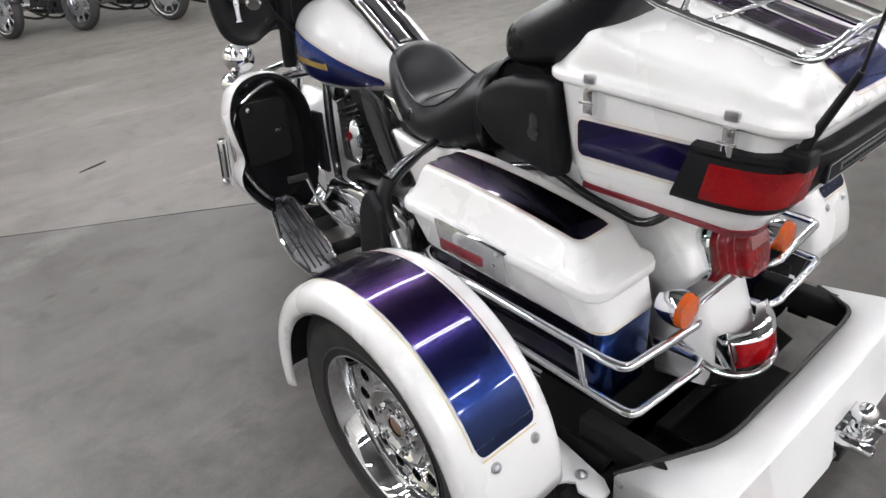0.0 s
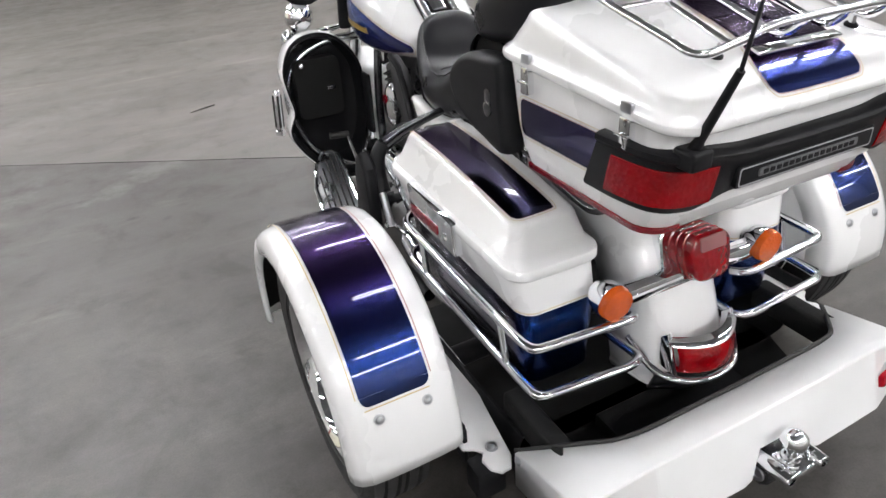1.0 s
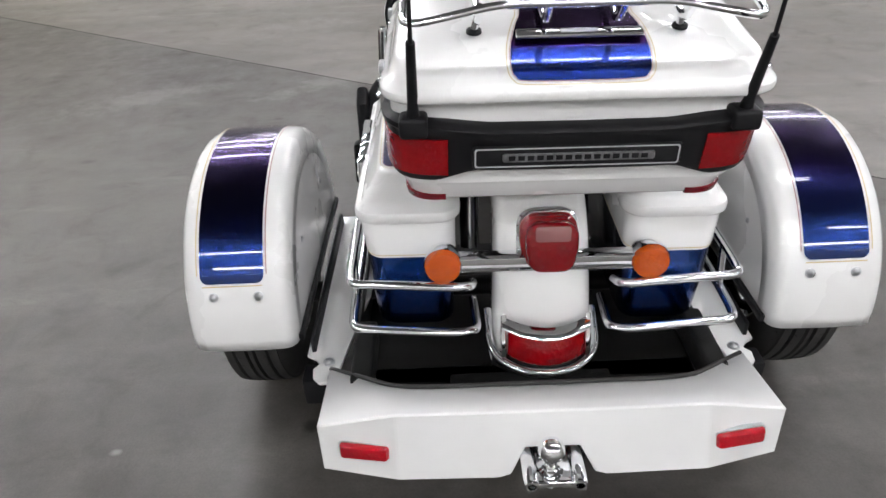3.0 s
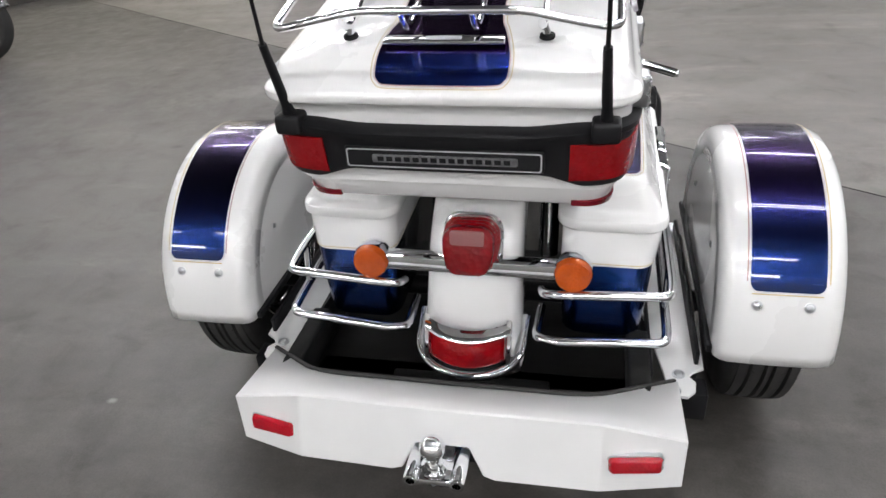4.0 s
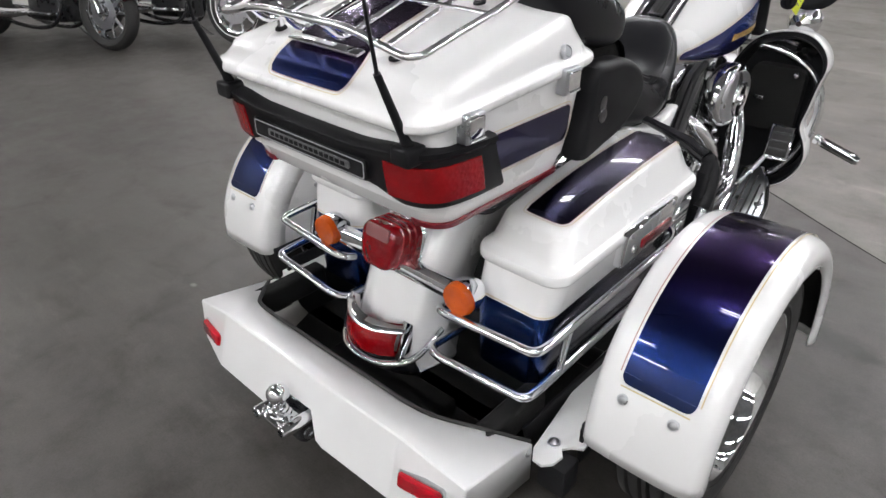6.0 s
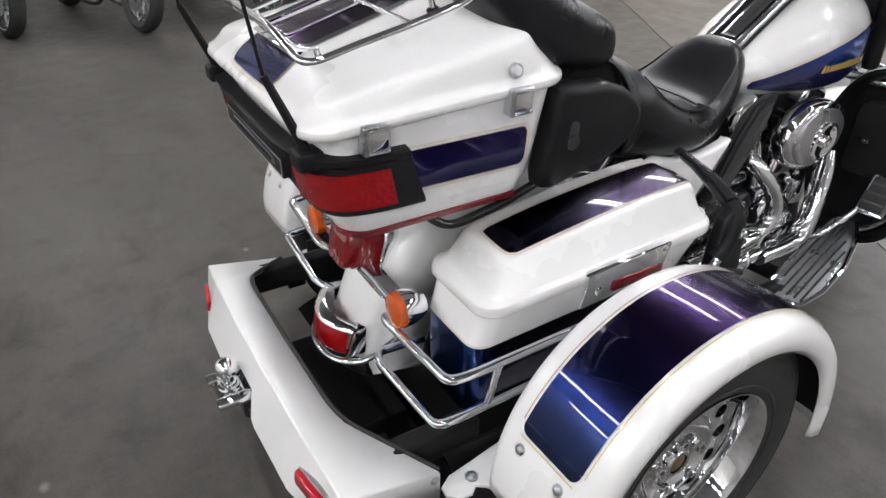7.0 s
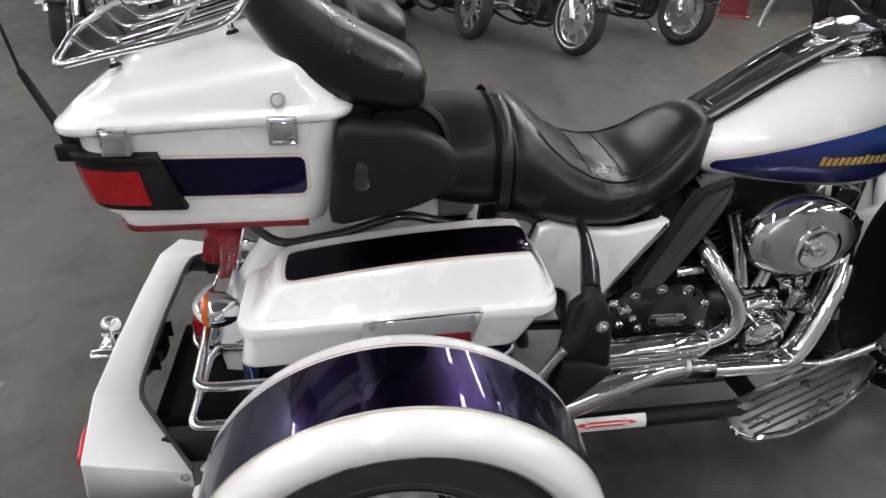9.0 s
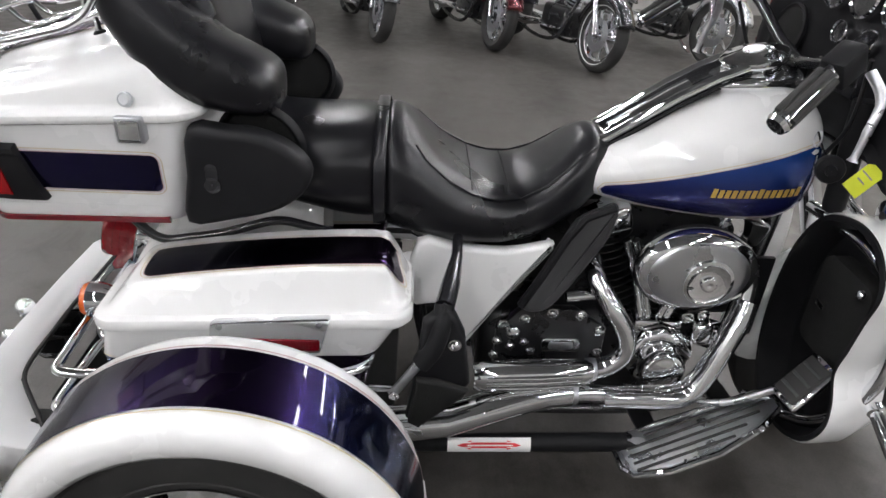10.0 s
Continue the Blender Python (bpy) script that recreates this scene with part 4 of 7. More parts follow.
    for s in (-1, 1):
        c = (X(s, 0.226), -0.376, 0.556)
        cup = part("signal_cup", lathe([(-0.035, 0.012), (-0.03, 0.026), (-0.015, 0.035), (0.0, 0.040), (0.022, 0.0425), (0.026, 0.0425)], c, (0, -1, 0), 28), CHROME, lb, "chrome turn signal cup")
        part("signal_lens", lathe([(0.02, 0.0405), (0.034, 0.0405), (0.041, 0.037), (0.045, 0.026), (0.046, 0.012), (0.0462, 0.0004)], c, (0, -1, 0), 28), AMBER, cup, "amber lens")
    # lamp at the fender's tip
    t = part("tip_lamp", loft([[(BX + x, -0.458 - d - 0.05 * (1 - (x / 0.1) ** 2), z) for x in np.linspace(-0.086, 0.086, 15)] for z, d in ((0.334, 0.006), (0.337, 0.014), (0.347, 0.019), (0.374, 0.015), (0.397, 0.006), (0.401, -0.002))], cap=False, closed=False), RED, f, "red fender tip lamp")
    m2 = t.modifiers.new("depth", "SOLIDIFY")
    m2.thickness = 0.012
    part("lamp_hood", loft([[(BX + x, -0.45 - d - 0.055 * (1 - (x / 0.11) ** 2), z) for x in np.linspace(-0.098, 0.098, 15)] for z, d in ((0.399, 0.008), (0.404, 0.012), (0.409, 0.009), (0.414, -0.002), (0.418, -0.016))], cap=False, closed=False), CHROME, t, "chrome lamp hood")
    for s in (-1, 1):
        part("lamp_cheek", slab([(-0.49, 0.335), (-0.455, 0.43), (-0.435, 0.41), (-0.44, 0.335)], "x", X(s, 0.088), X(s, 0.1), 0.003), CHROME, t)
    rail = part("fender_trim", tube(spline([(X(-1, 0.123), -0.36, 0.372), (X(-1, 0.118), -0.45, 0.33), (X(-1, 0.07), -0.505, 0.318), (BX, -0.52, 0.314), (X(1, 0.07), -0.505, 0.318), (X(1, 0.118), -0.45, 0.33), (X(1, 0.123), -0.36, 0.372)], 6), 0.009, 10), CHROME, f, "chrome fender rail")
    fl = part("fender_flap", loft([[(BX + x, -0.435 - 0.062 * (1 - (x / 0.13) ** 2) - d, z) for x in np.linspace(-0.118, 0.118, 13)] for z, d in ((0.312, 0.008), (0.29, 0.004), (0.262, -0.015))], cap=False, closed=False), BLACK, f, "black lower fender flap")
    fl.modifiers.new("depth", "SOLIDIFY").thickness = 0.02
    for o in (t, fl, rail):
        o.location += Vector((0, 0.012, 0.018))


rear_fender()

# -- axle kit: wheels, fenders, side plates, liner, bumper, hitch
WC = (-0.02, 0.325)     # wheel centre: y, z


def kit_wheel(s):
    cx = K(s, 0.697)
    hub = part("rear_wheel", lathe([(-0.078, 0.203), (-0.075, 0.206), (-0.066, 0.196), (-0.055, 0.186), (0.02, 0.184), (0.04, 0.186), (0.06, 0.194), (0.075, 0.205), (0.078, 0.206), (0.078, 0.203), (0.073, 0.198), (0.058, 0.188), (0.04, 0.180), (0.015, 0.176), (-0.05, 0.172)], (cx, *WC), (s, 0, 0), 56), CHROME, trike, "deep-dish chrome wheel rim", 30)
    # tyre with tread grooves and notched shoulders
    pr = [(-0.072, 0.204), (-0.080, 0.225), (-0.083, 0.262), (-0.080, 0.290), (-0.072, 0.308), (-0.066, 0.315)]
    tread = []
    for a, b in ((-0.066, -0.045), (-0.038, -0.013), (-0.006, 0.006), (0.013, 0.038), (0.045, 0.066)):
        tread += [(a, 0.3115), (a + 0.0015, 0.3205 + 0.004 * (1 - (a / 0.066) ** 2)), (b - 0.0015, 0.3205 + 0.004 * (1 - (b / 0.066) ** 2)), (b, 0.3115)]
    ty = part("tyre", lathe(pr + tread + [(-d, r) for d, r in pr[::-1]], (cx, *WC), (s, 0, 0), 72), RUBBER, hub, "black road tyre", 30)
    bm = bmesh.new()
    for i in range(56):
        a = 2 * math.pi * i / 56
        ca, sa = math.cos(a), math.sin(a)
        for x0, x1, tw in ((-0.037, -0.014, 0.010), (0.014, 0.037, -0.010), (-0.076, -0.048, 0.004), (0.048, 0.076, -0.004)):
            r0 = 0.3233 if abs(x0) < 0.047 and abs(x1) < 0.047 else 0.3195
            q = []
            for x, o in ((x0, -tw), (x1, tw)):
                rr = r0 if abs(x) < 0.06 else 0.3065
                for e in (-0.0013, 0.0013):
                    t_ = o + e
                    q.append((cx + x, WC[0] + rr * ca - t_ * sa, WC[1] + rr * sa + t_ * ca))
            bm.faces.new([bm.verts.new(q[k]) for k in (0, 1, 3, 2)])
    part("tread_cut", bm, CARPET, ty, flat=True)
    # pierced disc
    bm = bmesh.new()
    k, rh, rc, r0, r1 = 14, 0.0175, 0.148, 0.112, 0.180
    def prof(r):
        return 0.02 - 0.026 * ((r - 0.112) / 0.068) ** 2
    for i in range(k):
        a = 2 * math.pi * i / k
        outer, inner, deep = [], [], []
        h = math.pi / k
        bnd = [(r1, -h + 2 * h * j / 8) for j in range(9)] + [(r1 + (r0 - r1) * j / 4, h) for j in range(1, 4)] + [(r0, h - 2 * h * j / 8) for j in range(9)] + [(r0 + (r1 - r0) * j / 4, -h) for j in range(1, 4)]
        for r, th in bnd:
            y, z = r * math.cos(a + th), r * math.sin(a + th)
            outer.append(bm.verts.new((cx + s * prof(r), WC[0] + y, WC[1] + z)))
            cy, cz = rc * math.cos(a), rc * math.sin(a)
            an = math.atan2(z - cz, y - cy)
            hy, hz = cy + rh * math.cos(an), cz + rh * math.sin(an)
            inner.append(bm.verts.new((cx + s * (prof(rc) + 0.001), WC[0] + hy, WC[1] + hz)))
            deep.append(bm.verts.new((cx + s * (prof(rc) - 0.012), WC[0] + hy, WC[1] + hz)))
        m_ = len(outer)
        for j in range(m_):
            q = (j + 1) % m_
            bm.faces.new((outer[j], outer[q], inner[q], inner[j]))
            bm.faces.new((inner[j], inner[q], deep[q], deep[j]))
    bmesh.ops.remove_doubles(bm, verts=bm.verts, dist=1e-5)
    part("wheel_disc", bm, CHROME, hub, "pierced chrome wheel disc", 40)
    part("hub_face", lathe([(0.02, 0.113), (0.026, 0.107), (0.026, 0.098), (0.012, 0.086), (0.008, 0.072), (0.012, 0.06), (0.018, 0.05), (0.018, 0.036)], (cx, *WC), (s, 0, 0), 40), CHROME, hub, "", 40)
    part("brake_backing", lathe([(-0.03, 0.17), (-0.03, 0.0005)], (cx, *WC), (s, 0, 0), 40), BLACK, hub)
    part("hub_cap", lathe([(0.012, 0.036), (0.03, 0.035), (0.034, 0.031), (0.034, 0.024)], (cx, *WC), (s, 0, 0), 24, cap=False), CHROME, hub, "chrome hub collar")
    part("hub_end", lathe([(0.02, 0.024), (0.03, 0.022), (0.032, 0.015), (0.032, 0.0004)], (cx, *WC), (s, 0, 0), 20), BRASS, hub, "dull copper hub end")
    for i in range(5):
        a = 2 * math.pi * i / 5 + 0.4
        c = (cx + s * 0.004, WC[0] + 0.060 * math.cos(a), WC[1] + 0.060 * math.sin(a))
        part("wheel_nut", lathe([(0, 0.0155), (0.006, 0.0145), (0.022, 0.0125), (0.036, 0.012), (0.042, 0.008), (0.043, 0.0004)], c, (s, 0, 0), 6), CHROME, hub)
    for i in range(5):
        a = 2 * math.pi * (i + 0.5) / 5 + 0.4
        c = (cx + s * 0.010, WC[0] + 0.098 * math.cos(a), WC[1] + 0.098 * math.sin(a))
        part("disc_boss", lathe([(0, 0.012), (0.013, 0.011), (0.016, 0.006), (0.0165, 0.0004)], c, (s, 0, 0), 14), CHROME, hub)
    # valve stem
    part("valve_stem", rod((cx + s * 0.02, WC[0] + 0.12, WC[1] + 0.12), (cx + s * 0.055, WC[0] + 0.125, WC[1] + 0.125), 0.004, 8), BLACK, hub)
    # raised bands on the sidewall
    tyre = [o for o in hub.children if o.name.startswith("tyre")][0]
    for r_, d_ in ((0.226, 0.0805), (0.288, 0.0805)):
        part("sidewall_band", lathe([(d_ - 0.006, r_ - 0.005), (d_ + 0.001, r_ - 0.004), (d_ + 0.0015, r_), (d_ - 0.001, r_ + 0.004), (d_ - 0.008, r_ + 0.005)], (cx, *WC), (s, 0, 0), 64, cap=False), RUBBER, tyre)


def fender_path(FC, FR):
    """Points and outward normals over the fender's crown, from the rear hem to the front hem."""
    out = []
    for i in range(45):
        a = math.pi - (math.pi + 0.09) * i / 44
        out.append((FC[0] + FR * math.cos(a), FC[1] + FR * math.sin(a), math.cos(a), math.sin(a)))
    return out


def kit_fender(s):
    def K(s, x):
        return TX + s * (x + 0.012)
    sec = [(0.548, -0.075), (0.548, -0.04), (0.552, -0.018), (0.562, -0.006), (0.578, 0.0), (0.62, 0.002), (0.68, 0.003), (0.733, 0.002), (0.767, -0.001), (0.787, -0.008), (0.799, -0.02), (0.804, -0.036), (0.802, -0.056), (0.794, -0.068)]
    FC, FR = (-0.008, 0.328), 0.379
    path = fender_path(FC, FR)
    rings = [[(K(s, x), y + ny * a, z + nz * a) for x, a in sec] for y, z, ny, nz in path]
    f = part("wheel_fender", loft(rings, cap=False, closed=False), WHITE, trike, "white wheel fender with candy purple crown", 60)
    mod = f.modifiers.new("sheet", "SOLIDIFY")
    mod.thickness, mod.offset = 0.004, -1
    # rear hem skirt closing the corners
    side = [(y + ny * -0.072, z + nz * -0.072) for y, z, ny, nz in path[2:]]
    hem = [(FC[0] - FR + 0.074, 0.338)] + side[1:]
    part("inner_wall", slab([(y, z) for y, z in hem], "x", K(s, 0.549), K(s, 0.5535)), WHITE, f, "white inner fender wall")
    part("inner_edge_trim", box(min(K(s, 0.538), K(s, 0.556)), max(K(s, 0.538), K(s, 0.556)), FC[0] - FR + 0.03, FC[0] + FR - 0.03, 0.325, 0.345, 0.004), BLACK, f)
    part("liner", loft([[(K(s, x), y - ny * 0.012 - ny * e, z - nz * 0.012 - nz * e) for x, e in ((0.556, 0.06), (0.558, 0.01), (0.6, 0.0), (0.762, 0.0), (0.788, 0.014), (0.791, 0.05))] for y, z, ny, nz in path[1:-1]], cap=False, closed=False), CARPET, f, "black fender lining", 60)
    # candy crown with pinstripes
    crown = [p for p in path if not (p[1] < 0.512 and p[0] < FC[0])]
    def strip(x0, x1, lift, pts, m=5):
        rows = []
        for y, z, ny, nz in pts:
            row = []
            for j in range(m + 1):
                x = x0 + (x1 - x0) * j / m
                a = 0.0022 * math.sin(math.pi * min(max((x - 0.578) / 0.2, 0), 1)) + lift
                row.append((K(s, x), y + ny * a, z + nz * a))
            rows.append(row)
        return loft(rows, cap=False, closed=False)
    bm = strip(0.606, 0.754, 0.0022, crown, 8)
    # rounded lower corners
    y, z, ny, nz = crown[0]
    tail = []
    for j in range(1, 6):
        dz = 0.018 * math.sin(math.pi / 2 * j / 5)
        w = 0.018 * (1 - math.cos(math.pi / 2 * j / 5))
        tail.append((dz, w))
    py, pz = y, z
    rows = []
    def on_arc(zz):
        dz_ = min(max(zz - FC[1], 0), FR)
        a_ = math.pi - math.asin(dz_ / FR)
        return FC[0] + FR * math.cos(a_), FC[1] + FR * math.sin(a_), math.cos(a_), math.sin(a_)
    for dz, w in [(0.0, 0.0)] + tail:
        yy, zz, n1, n2 = on_arc(z - dz)
        rows.append([(K(s, 0.606 + w + (0.148 - 2 * w) * j / 8), yy + n1 * 0.0044, zz + n2 * 0.0044) for j in range(9)])
    loft(rows, cap=False, closed=False, bm=bm)
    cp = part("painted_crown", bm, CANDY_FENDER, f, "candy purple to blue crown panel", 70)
    for x0, mat in ((0.5985, ROSE_LINE), (0.7595, GOLD_LINE)):
        part("pinstripe", strip(x0, x0 + 0.0026, 0.0024, crown, 1), mat, cp, sharp=70)
    zb = z - 0.018
    for a, b in ((0.004, 0.0066),):
        r_ = []
        for k in range(2):
            yy, zz, n1, n2 = on_arc(zb - (a, b)[k])
            r_.append([(K(s, 0.61 + 0.140 * j / 8), yy + n1 * 0.0046, zz + n2 * 0.0046) for j in range(9)])
        part("pinstripe", loft(r_, cap=False, closed=False), GOLD_LINE, cp, sharp=70)
    for x in (0.622, 0.726):
        yy, zz, n1, n2 = on_arc(0.468)
        bolt("fender_screw", (K(s, x), yy + n1 * 0.003, zz + n2 * 0.003), (0, n1, n2), 0.0085, f)
    for yy, zz in ((-0.17, 0.5), (0.15, 0.5)):
        bolt("fender_screw", (K(s, 0.548), yy, zz), (-s, 0, 0), 0.006, f)


def kit_plate(s):
    """White side plate between tray and wheel fender."""
    o = [(0.462, -0.36), (0.47, -0.41), (0.488, -0.438), (0.512, -0.44), (0.53, -0.42), (0.534, -0.39), (0.52, -0.372), (0.532, -0.355), (0.556, -0.34), (0.560, 0.0), (0.560, 0.26), (0.548, 0.30), (0.47, 0.30), (0.425, 0.26), (0.412, 0.15), (0.415, -0.10), (0.442, -0.24)]
    p = part("side_plate", slab([(K(s, x), y) for x, y in o], "z", 0.252, 0.262, 0.003), GELCOAT, trike, "white side plate bolted to the tray")
    part("plate_web", box(min(K(s, 0.535), K(s, 0.545)), max(K(s, 0.535), K(s, 0.545)), -0.33, 0.3, 0.2, 0.3, 0.002), BLACK, p)
    for x, y in ((0.497, -0.369), (0.495, 0.245)):
        bolt("plate_bolt", (K(s, x), y, 0.263), (0, 0, 1), 0.011, p, STEEL)
    part("swing_bracket", box(min(K(s, 0.49), K(s, 0.56)), max(K(s, 0.49), K(s, 0.56)), -0.42, -0.36, 0.17, 0.25, 0.006), BLACK, p)
    part("front_bracket", slab([(0.30, 0.25), (0.345, 0.262), (0.38, 0.22), (0.392, 0.13), (0.375, 0.13), (0.362, 0.2), (0.335, 0.24), (0.30, 0.23)], "x", K(s, 0.47), K(s, 0.55), 0.003), GELCOAT, p)


def tray():
    """Black steel tray and frame of the kit under the bags."""
    t = part("kit_tray", box(K(-1, 0.43), K(1, 0.43), -0.36, 0.30, 0.12, 0.165, 0.008), CARPET, trike, "black steel tray of the axle kit")
    for s in (-1, 1):
        part("tray_side", slab([(-0.40, 0.285), (-0.2, 0.285), (0.28, 0.285), (0.3, 0.13), (-0.33, 0.13), (-0.37, 0.2)], "x", K(s, 0.428), K(s, 0.437), 0.002), BLACK, t)
        part("frame_rail", box(min(K(s, 0.375), K(s, 0.425)), max(K(s, 0.375), K(s, 0.425)), -0.56, -0.3, 0.262, 0.335, 0.01, 3), CARPET, t)
        part("edge_strip", tube(bend([(K(s, 0.478), -0.437, 0.303), (K(s, 0.40), -0.503, 0.337), (K(s, 0.315), -0.572, 0.370), (K(s, 0.25), -0.581, 0.374), (K(s, 0.0), -0.584, 0.377)], 0.04, 4), 0.0055, 8), RUBBER, t, "black rubber edge strip")
        part("arm_tube", rod((K(s, 0.30), 0.35, 0.17), (K(s, 0.33), 0.92, 0.215), 0.024, 16), BLACK, t)
        part("arm_end", lathe([(-0.02, 0.012), (-0.012, 0.03), (0.012, 0.03), (0.02, 0.012)], (K(s, 0.33), 0.915, 0.215), (1, 0, 0), 16), STEEL, t)
    part("cross_tube", rod((K(-1, 0.66), WC[0], WC[1] - 0.1), (K(1, 0.66), WC[0], WC[1] - 0.1), 0.03, 16), BLACK, t)
    # black plate added to darken the view down through the bumper gap
    part("receiver_frame", box(K(-1, 0.2), K(1, 0.2), -0.60, -0.36, 0.15, 0.2, 0.006), CARPET, t)
    part("drop_panel", slab([(-0.42, 0.14), (-0.36, 0.165), (-0.3, 0.165), (-0.3, 0.14)], "x", K(-1, 0.42), K(1, 0.42)), CARPET, t)
    # label on the arm tube, bars in place of lettering
    lab = part("arm_label", loft([[(K(1, 0.30 + 0.03 * (y - 0.35) / 0.57) + 0.0248 * math.cos(a), y, 0.17 + 0.045 * (y - 0.35) / 0.57 + 0.0248 * math.sin(a)) for a in np.linspace(-0.5, 1.25, 8)] for y in (0.44, 0.65)], cap=False, closed=False), PAPER, t, "white sticker with red arrow shape")
    part("print", loft([[(K(1, 0.30 + 0.03 * (y - 0.35) / 0.57) + 0.0254 * math.cos(a), y, 0.17 + 0.045 * (y - 0.35) / 0.57 + 0.0254 * math.sin(a)) for a in (0.45 - w, 0.45, 0.45 + w)] for y, w in ((0.465, 0.02), (0.5, 0.5), (0.5, 0.3), (0.59, 0.3), (0.59, 0.5), (0.625, 0.02))], cap=False, closed=False), STICKER_RED, lab)
    part("print", loft([[(K(1, 0.30 + 0.03 * (y - 0.35) / 0.57) + 0.0257 * math.cos(a), y, 0.17 + 0.045 * (y - 0.35) / 0.57 + 0.0257 * math.sin(a)) for a in (0.38, 0.52)] for y in (0.49, 0.605)], cap=False, closed=False), PAPER, lab)


def bumper():
    """Faceted white rear bumper with a notch for the hitch."""
    half = [  # x, front top y z, crease y z, bottom y z
        (0.483, (-0.44, 0.305), (-0.652, 0.346), (-0.66, 0.223)),
        (0.315, (-0.575, 0.370), (-0.668, 0.386), (-0.712, 0.242)),
        (0.11, (-0.585, 0.374), (-0.672, 0.388), (-0.718, 0.245)),
        (0.085, (-0.586, 0.374), (-0.672, 0.388), (-0.716, 0.252)),
        (0.055, (-0.586, 0.374), (-0.672, 0.388), (-0.697, 0.310)),
    ]
    cols = [(-x, a, b, c) for x, a, b, c in half] + [(x, a, b, c) for x, a, b, c in half[::-1]]
    bm = bmesh.new()
    rows = []
    for x, a, b, c in cols:
        xx = TX + 0.004 + x * (0.992 if abs(x) > 0.47 else 1)
        rows.append([bm.verts.new((TX + 0.003 + x, a[0], a[1])), bm.verts.new((xx, *b)), bm.verts.new((xx, *c)), bm.verts.new((xx * 0.99, c[0] + 0.035, c[1] + 0.004))])
    for p, q in zip(rows, rows[1:]):
        for j in range(3):
            bm.faces.new((p[j], p[j + 1], q[j + 1], q[j]))
    for r, sx in ((rows[0], -1), (rows[-1], 1)):
        g = bm.verts.new((TX + 0.003 + sx * 0.483, -0.44, 0.20))
        bm.faces.new((r[0], r[1], r[2], g))
    bmesh.ops.recalc_face_normals(bm, faces=bm.faces)
    es = [e for e in bm.edges if len(e.link_faces) == 2 and e.calc_face_angle() > 0.12]
    bmesh.ops.bevel(bm, geom=es, offset=0.003, segments=1, profile=0.5, affect="EDGES")
    b = part("rear_bumper", bm, GELCOAT, trike, "faceted white rear bumper with a hitch notch", 5)
    mod = b.modifiers.new("sheet", "SOLIDIFY")
    mod.thickness, mod.offset = 0.008, -1
    for s in (-1, 1):
        x = K(s, 0.381) + 0.004
        r = part("reflector", loft([[(x + u * k, -0.676 - d, 0.299 + v * k) for u, v in rrect2(-0.052, 0.052, -0.0165, 0.0165, 0.007, 4, 4)] for d, k in ((-0.012, 1.0), (0.008, 1.0), (0.014, 0.93), (0.016, 0.8))]), RED_MARKER, b, "red marker lens")
        r.matrix_basis = Matrix.Translation((x, -0.672, 0.299)) @ pose(0, 0, 0, -8, 0, s * 9) @ Matrix.Translation((-x, 0.672, -0.299))
        part("lens_bezel", loft([[(x + u * k, -0.676 - d, 0.299 + v * k) for u, v in rrect2(-0.055, 0.055, -0.0195, 0.0195, 0.008, 4, 4)] for d, k in ((-0.012, 1.0), (0.003, 1.0), (0.004, 0.96))]), STEEL, r)
        bolt("bumper_screw", (K(s, 0.4835) + 0.003, -0.452, 0.288), (s, 0, 0), 0.008, b)


def hitch():
    """Tow ball on a chrome plate between two short tubes, on a black receiver bracket."""
    h = part("tow_hitch", box(TX - 0.042, TX + 0.042, -0.768, -0.69, 0.274, 0.289, 0.004), CHROME, trike, "chrome tow hitch with ball")
    for s in (-1, 1):
        part("side_tube", lathe([(-0.043, 0.009), (-0.043, 0.015), (-0.04, 0.016), (0.04, 0.016), (0.043, 0.015), (0.043, 0.009), (-0.043, 0.009)], (K(s, 0.047), -0.731, 0.287), (0, 1, 0), 20, cap=False), CHROME, h)
    part("ball_stem", lathe([(0, 0.026), (0.007, 0.026), (0.009, 0.02), (0.014, 0.019), (0.016, 0.014), (0.036, 0.013)], (TX - 0.006, -0.733, 0.289), (0, 0, 1), 18), CHROME, h)
    part("tow_ball", ball((TX - 0.006, -0.733, 0.344), 0.0265, seg=28), CHROME, h, "chrome tow ball")
    part("ball_nut", lathe([(0, 0.021), (-0.02, 0.021), (-0.022, 0.014)], (TX - 0.006, -0.733, 0.274), (0, 0, 1), 6), STEEL, h)
    br = part("hitch_bracket", slab([(-0.60, 0.32), (-0.69, 0.318), (-0.715, 0.27), (-0.715, 0.205), (-0.70, 0.192), (-0.655, 0.192), (-0.60, 0.25)], "x", TX - 0.03, TX + 0.03, 0.004), BLACK_GLOSS, h, "black receiver bracket")
    for s in (-1, 1):
        part("bracket_bush", lathe([(0, 0.017), (0.004, 0.016), (0.004, 0.009), (0.001, 0.0085), (0.001, 0.0004)], (K(s, 0.03), -0.69, 0.218), (s, 0, 0), 18), STEEL, br)
        part("drop_plate", slab([(-0.665, 0.29), (-0.675, 0.25), (-0.60, 0.25), (-0.60, 0.30)], "x", K(s, 0.07), K(s, 0.078), 0.002), BLACK, h)


for side in (-1, 1):
    kit_wheel(side)
    kit_fender(side)
    kit_plate(side)
tray()
bumper()
hitch()


